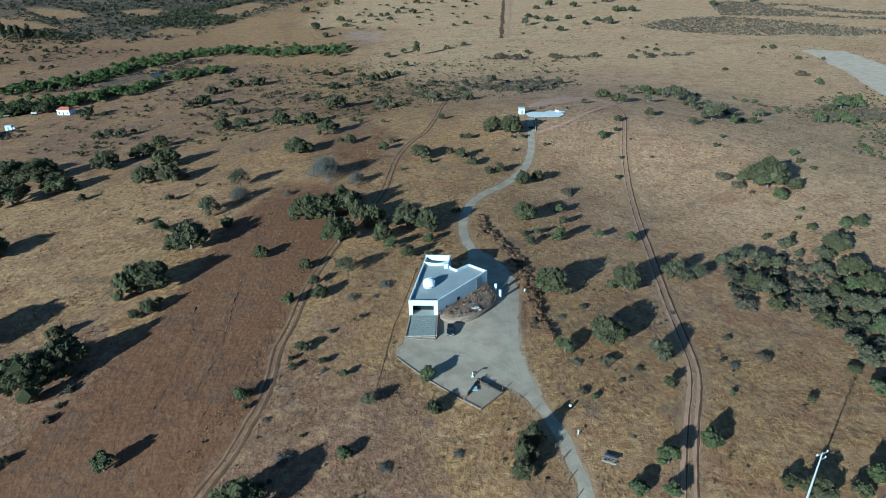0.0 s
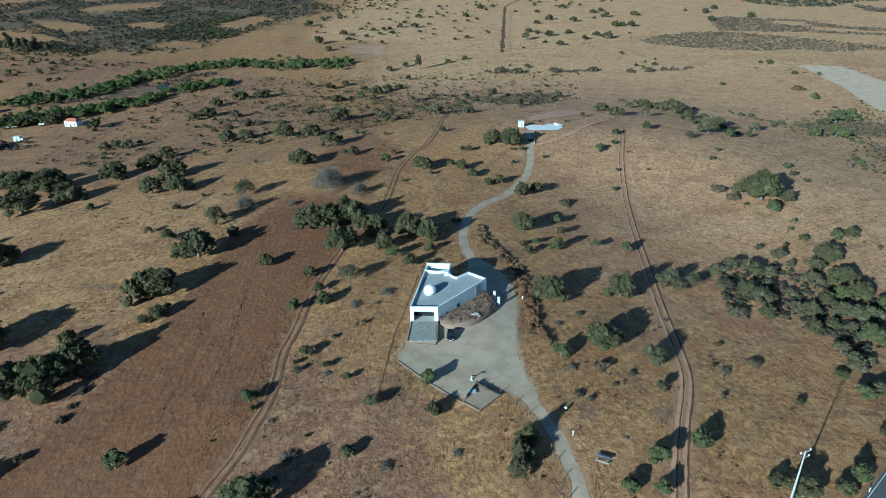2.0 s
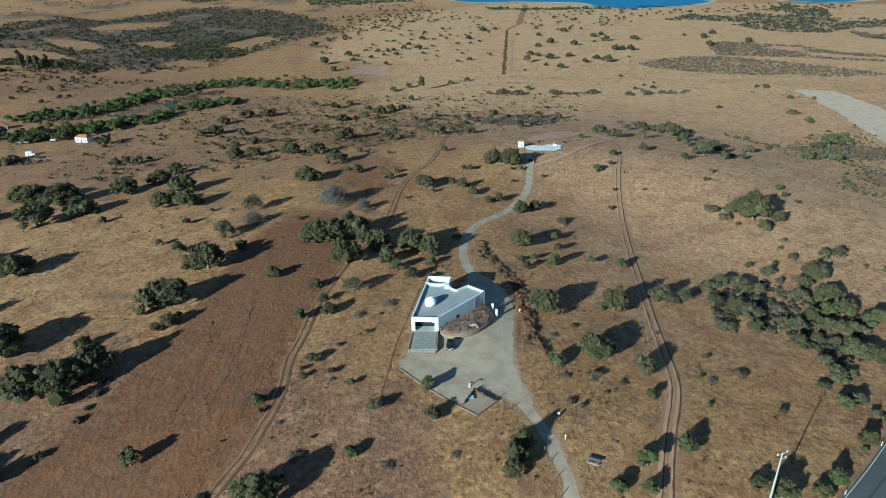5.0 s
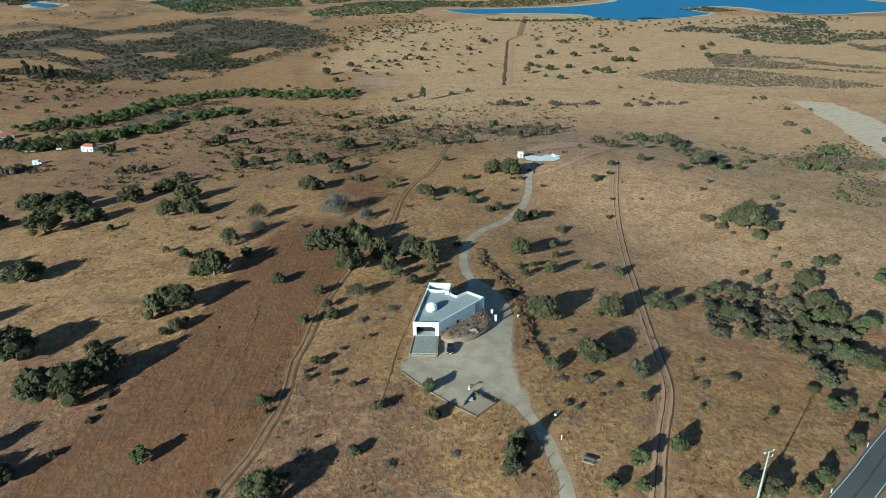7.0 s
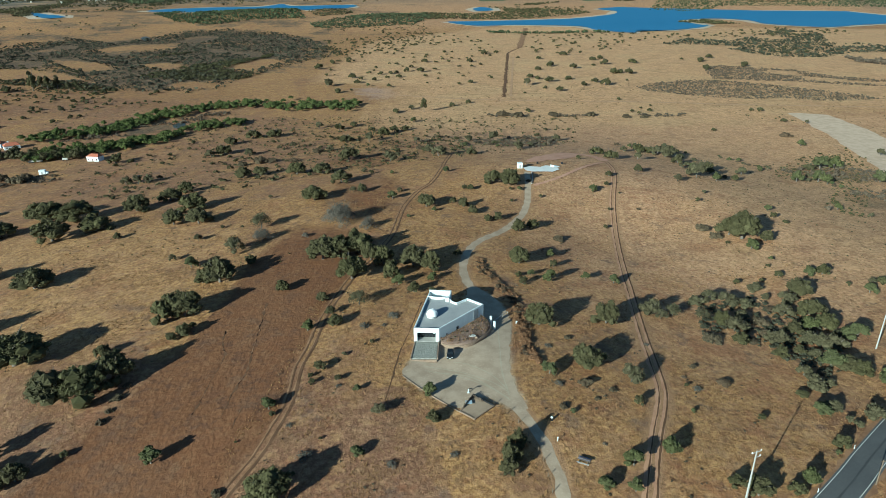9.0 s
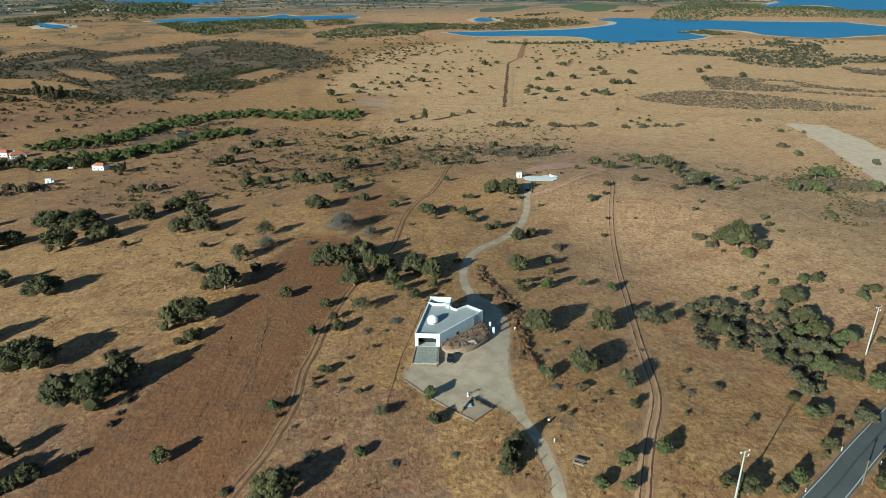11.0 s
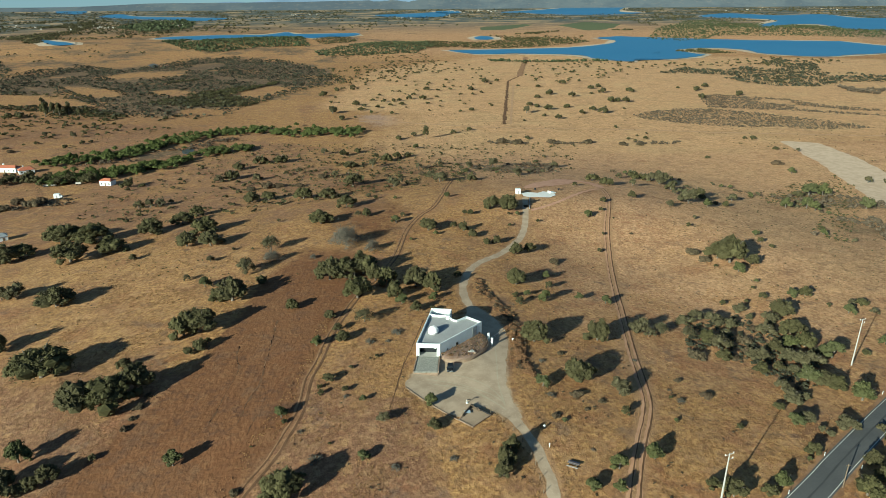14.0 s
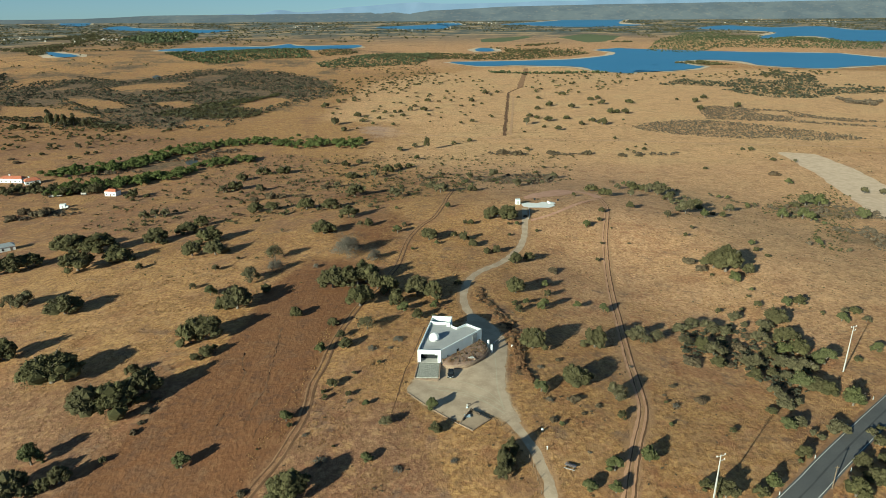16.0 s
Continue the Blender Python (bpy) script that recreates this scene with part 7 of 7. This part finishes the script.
def build_picnic(x, y, turn):
    t = thing("picnic_table", "low wooden picnic table with two benches", "table", pose(x, y, ground_at(x, y), 0, 0, turn))
    for k in range(3):
        part("plank", block(-1.3, -0.42 + 0.29 * k, 0.68, 1.3, -0.15 + 0.29 * k, 0.75, 0.015), WOOD if k != 1 else LILAC, t)
    for sy in (-0.95, 0.95):
        part("bench", block(-1.3, sy - 0.16, 0.40, 1.3, sy + 0.16, 0.46, 0.015), CONCRETE if sy < 0 else LILAC, t)
    for sx in (-0.9, 0.9):
        part("leg", block(sx - 0.06, -0.95, -0.2, sx + 0.06, 0.95, 0.399, 0.01), WOOD, t)
        part("upright", block(sx - 0.055, -0.3, 0.40, sx + 0.055, 0.3, 0.679, 0.01), WOOD, t)
    return t


build_picnic(36.3, -47.8, -28)


def build_pole(x, y, tall, turn, arms=True):
    """A concrete power pole with steel cross arms and insulators."""
    t = thing("power_pole", "tall pale concrete power pole with cross arms", "power pole", pose(x, y, ground_at(x, y), 0, 0, turn), "power poles")
    bm = bmesh.new()
    a, b = 0.21, 0.10
    lo = [bm.verts.new((sx * a, sy * a * 0.75, -0.8)) for sx, sy in ((-1, -1), (1, -1), (1, 1), (-1, 1))]
    hi = [bm.verts.new((sx * b, sy * b * 0.75, tall)) for sx, sy in ((-1, -1), (1, -1), (1, 1), (-1, 1))]
    bm.faces.new(lo[::-1])
    bm.faces.new(hi)
    for k in range(4):
        bm.faces.new((lo[k], lo[(k + 1) % 4], hi[(k + 1) % 4], hi[k]))
    bmesh.ops.bevel(bm, geom=bm.edges[:], offset=0.03, segments=1, affect="EDGES")
    part("shaft", bm, POLEGREY, t)
    for z, w in ((tall - 0.35, 1.15), (tall - 1.6, 1.15)):
        arm = part("cross_arm", block(-w if z > tall - 1 else -0.2, -0.06, z, w, 0.06, z + 0.11), CONCRETE, t)
        for s in ((-w, w) if z > tall - 1 else (w,)):
            ins = part("insulator", lathe([(0.05, 0), (0.11, 0.05), (0.06, 0.1), (0.11, 0.15), (0.06, 0.2), (0.10, 0.26), (0.03, 0.32)], 10), DOMEWHITE, arm)
            ins.matrix_basis = pose(s * 0.94, 0, z + 0.111)
    part("top_spike", block(-0.05, -0.05, tall - 0.02, 0.05, 0.05, tall + 0.4), DARKMETAL, t)
    return t


RUBBLE = leafy("mixed_rubble", (0.15, 0.090, 0.060), (0.33, 0.250, 0.190), (0.23, 0.150, 0.105), 0.9)
POLEGREY = grainy("pole_concrete", (0.36, 0.35, 0.33), (0.46, 0.45, 0.43), 0.6, 8.0, 0.8, 0.15, 0.01)
build_pole(64.6, -60.2, 13.8, 20)
build_pole(132.8, 2.2, 15.9, 20)
t = thing("telephone_pole", "thin grey wooden telephone pole beside the road", "pole", pose(94.6, -54.2, ground_at(94.6, -54.2)))
part("shaft", lathe([(0.14, -0.5), (0.12, 3.5), (0.09, 6.4)], 10), WOOD, t)
part("cross_arm", block(-0.5, -0.05, 5.9, 0.5, 0.05, 6.0), WOOD, t)


def delineator(x, y):
    t = thing("road_marker", "white roadside marker post with a dark band", "road post", pose(x, y, ground_at(x, y), 0, 0, 38), "roadside marker posts")
    part("post", block(-0.11, -0.07, -0.3, 0.11, 0.07, 1.05, 0.02), WHITE, t)
    part("band", block(-0.115, -0.075, 0.72, 0.115, 0.075, 0.86), DARKMETAL, t)
    part("reflector", block(-0.05, -0.082, 0.75, 0.05, -0.076, 0.83), REDPLASTIC, t)


for x, y in ((81.3, -56.4), (97.0, -43.3), (113.6, -29.7), (130.4, -15.2), (102.9, -48.0), (147.5, -1.5)):
    delineator(x, y)

# ---- the small white hut up the lane ----
z = ground_at(54.6, 182)
hut = thing("white_hut", "small white rendered cube hut with flat roof", "hut", pose(54.4, 183.6, z, 0, 0, 3))
part("wall", block(-1.3, -1.3, -1.0, 1.3, 1.3, 2.7, 0.04), WHITE, hut)
part("roof_slab", block(-1.4, -1.4, 2.7, 1.4, 1.4, 2.85, 0.02), WHITE, hut)
part("door", block(-0.4, -1.34, 0.1, 0.5, -1.301, 2.0), GREYMETAL, hut)
patch("concrete_apron", [(56.2, 182.9), (56.7, 176.7), (59.8, 174.7), (65.5, 175.5), (71.2, 176.0), (75.5, 181.0), (75.5, 187.3), (69.8, 189.3), (65.9, 185.3), (60.3, 186.5)], 0.35, APRON, "pale concrete apron before the hut", "apron", ragged=0.3, step=2, cell=4, rounded=False)
wedge = thing("concrete_ramp", "pale concrete wedge ramp on the apron", "ramp", pose(74.5, 187.5, ground_at(74.5, 187.5) + 0.2, 0, 0, 35))
bm = bmesh.new()
prism(bm, [(-2.2, -1.3), (2.2, -1.3), (2.2, 1.3), (-2.2, 1.3)], -0.4, [1.3, 0.1, 0.1, 1.3])
part("wedge", bm, WHITE, wedge)
for x, y in ((66, 195), (80, 196)):
    o = thing("dark_bin", "small dark box at the edge of the apron", "box", pose(x, y, ground_at(x, y)))
    part("body", block(-0.5, -0.5, -0.2, 0.5, 0.5, 1.1, 0.05), DARKMETAL, o)
low_wall("lane_kerb", [(56.8, 156), (58.6, 166), (59.4, 174)], 0.3, 0.5, CONCRETE, "pale concrete kerb beside the upper lane")


# ---- the farm down in the valley ----
def farm_house(x, y, turn, length, depth, wall_h, label, chimney=True, roof=None, windows=3):
    z = ground_at(x, y)
    h = thing("farm_house", label, "house", pose(x, y, z, 0, 0, turn))
    L, W = length / 2, depth / 2
    part("wall", block(-L, -W, -1.5, L, W, wall_h), WHITE, h)
    e, r = 0.35, depth * 0.26
    bm = bmesh.new()
    lo = [bm.verts.new(p) for p in ((-L - e, -W - e, wall_h), (L + e, -W - e, wall_h), (L + e, W + e, wall_h), (-L - e, W + e, wall_h))]
    hi = [bm.verts.new(p) for p in ((-L + W * 0.6, 0, wall_h + r), (L - W * 0.6, 0, wall_h + r))]
    bm.faces.new((lo[0], lo[1], hi[1], hi[0]))
    bm.faces.new((lo[2], lo[3], hi[0], hi[1]))
    bm.faces.new((lo[1], lo[2], hi[1]))
    bm.faces.new((lo[3], lo[0], hi[0]))
    bm.faces.new(lo[::-1])
    part("roof", bm, roof or TILE, h, "red tiled roof" if roof is None else "")
    if chimney:
        part("chimney", block(-L * 0.3 - 0.5, 0.2, wall_h, -L * 0.3 + 0.5, 1.2, wall_h + r + 1.1, 0.03), WHITE, h)
    for k in range(windows):
        u = -L + (k + 0.5) * length / windows
        if k == windows // 2:
            part("door", block(u - 0.5, -W - 0.06, 0, u + 0.5, -W - 0.004, 2.1), WOOD, h)
        else:
            w = part("window", block(u - 0.5, -W - 0.05, 0.9, u + 0.5, -W - 0.004, 2.0), GLASS, h)
            part("sill", block(u - 0.6, -W - 0.15, 0.8, u + 0.6, -W - 0.051, 0.899), WHITE, w)
    return h


farm_house(-238.0, 308, -12, 9.5, 6, 3.6, "small white farm house with a red hipped roof", False)
farm_house(-346.0, 362, -6, 20, 7, 3.6, "long white farm house with a red tiled roof", True, windows=5)
farm_house(-327.0, 356, 38, 11, 8, 3.0, "white farm house half hidden by trees")
farm_house(-231.0, 168, 40, 8, 6, 2.8, "white farm shed with a pale metal roof", False, GREYMETAL, 2)
o = thing("water_tank_hut", "small white block hut in a dry field", "hut", pose(-257, 273, ground_at(-257, 273), 0, 0, 12))
part("wall", block(-1.9, -1.4, -1, 1.9, 1.4, 2.9, 0.05), WHITE, o)
part("step", block(1.9, -1.1, -1, 3.4, 1.1, 1.6, 0.05), WHITE, o)
part("door", block(-0.5, -1.44, 0, 0.4, -1.401, 2.0), GREYMETAL, o)
for x, y, a in ((-284, 307, 20), (-279, 309, 25), (-262, 312, 5)):
    o = thing("farm_trailer", "pale covered trailer parked by the farm", "trailer", pose(x, y, ground_at(x, y), 0, 0, a))
    part("box", block(-1.9, -0.9, 0.7, 1.9, 0.9, 1.9, 0.1), CONCRETE, o)
    part("chassis", block(-2.1, -0.8, 0.45, 2.1, 0.8, 0.699, 0.02), DARKMETAL, o)
    for sx in (-1.1, 1.1):
        for sy in (-0.85, 0.85):
            w = part("wheel", lathe([(0.2, -0.12), (0.42, -0.12), (0.42, 0.12), (0.2, 0.12)], 14), RUBBER, o)
            w.matrix_basis = pose(sx, sy, 0.4, 90, 0, 0)

# far villages: tiny white houses on the wooded hills
rnd = random.Random(77)
V, F = [], []
for cx, cy, wide, deep, count in ((-1500, 2900, 420, 160, 30), (-800, 4000, 160, 90, 5), (330, 4350, 260, 120, 16), (2500, 4300, 600, 260, 16), (-150, 3500, 80, 40, 3)):
    for _ in range(count):
        x, y = rnd.gauss(cx, wide * 0.5), rnd.gauss(cy, deep * 0.5)
        z, w, d, h = ground_at(x, y) + 1, rnd.uniform(4, 8), rnd.uniform(4, 6), rnd.uniform(2.2, 3.4)
        b = len(V)
        V += [(x + sx * w / 2, y + sy * d / 2, z + e) for e in (-4, h) for sx, sy in ((-1, -1), (1, -1), (1, 1), (-1, 1))]
        V += [(x - w / 2, y, z + h + 2), (x + w / 2, y, z + h + 2)]
        F += [tuple(b + i for i in f) for f in ((0, 1, 5, 4), (1, 2, 6, 5), (2, 3, 7, 6), (3, 0, 4, 7), (4, 5, 9, 8), (6, 7, 8, 9), (5, 6, 9), (7, 4, 8))]
tagged(new("far_village", mesh_of("far_village", V, F, HAZEWALL)), "tiny white houses of far-off villages among woods, dulled by painted haze", "village", kind="stuff")

PEBBLES = [(ICO1[0] * (1 + 0.3 * np.random.RandomState(k).uniform(-1, 1, (len(ICO1[0]), 1))) * 0.5 + np.array([0, 0, 0.3]), ICO1[1].tolist()) for k in range(4)]


def bed_scatter(name, base, count, low, high, material, label, category, seed):
    """Small stones or weeds over the planted bed."""
    r = random.Random(seed)
    c = curve_points(PLANTER_EDGE, 0.4)
    V, F, n = [], [], 0
    for _ in range(count):
        u = r.random()
        e = c[int(u * (len(c) - 1))]
        w = along_wall((7.0, -0.5), (20.3, 13.2), 0.5 + 17.5 * u, 0.03)
        v = r.uniform(0.05, 0.95)
        x, y = e[0] + (w[0] - e[0]) * v, e[1] + (w[1] - e[1]) * v
        z0 = max(ground_at(e[0], e[1]) + 0.75, 0.35 - 0.05 * max(0, e[0] - 14))
        z = z0 * (1 - 0.5 * v) + 0.2 * v + 0.55 * math.sin(math.pi * min(1, v * 0.75))
        q, f = base[r.randrange(len(base))]
        s = r.uniform(low, high)
        V.append(np.asarray(q) * s + np.array([x, y, z - 0.05]))
        F += [[i + n for i in g] for g in f]
        n += len(q)
    return tagged(new(name, mesh_of(name, np.concatenate(V).tolist(), F, material)), label, category, kind="stuff")


bed_scatter("bed_stones", PEBBLES, 420, 0.08, 0.30, RUBBLE, "reddish and grey rubble on the stony bed", "stones", 1)
bed_scatter("bed_weeds", SMALL, 26, 0.4, 1.0, LOWLEAF, "dry weeds on the stony bed", "weeds", 2)
bed_scatter("bed_straw", TUFTS, 160, 0.3, 0.8, STRAW, "dry grass tufts on the stony bed", "grass", 5)
bed_scatter("bed_green", SMALL, 10, 0.4, 0.9, GREENLEAF, "small green plants on the stony bed", "plants", 3)
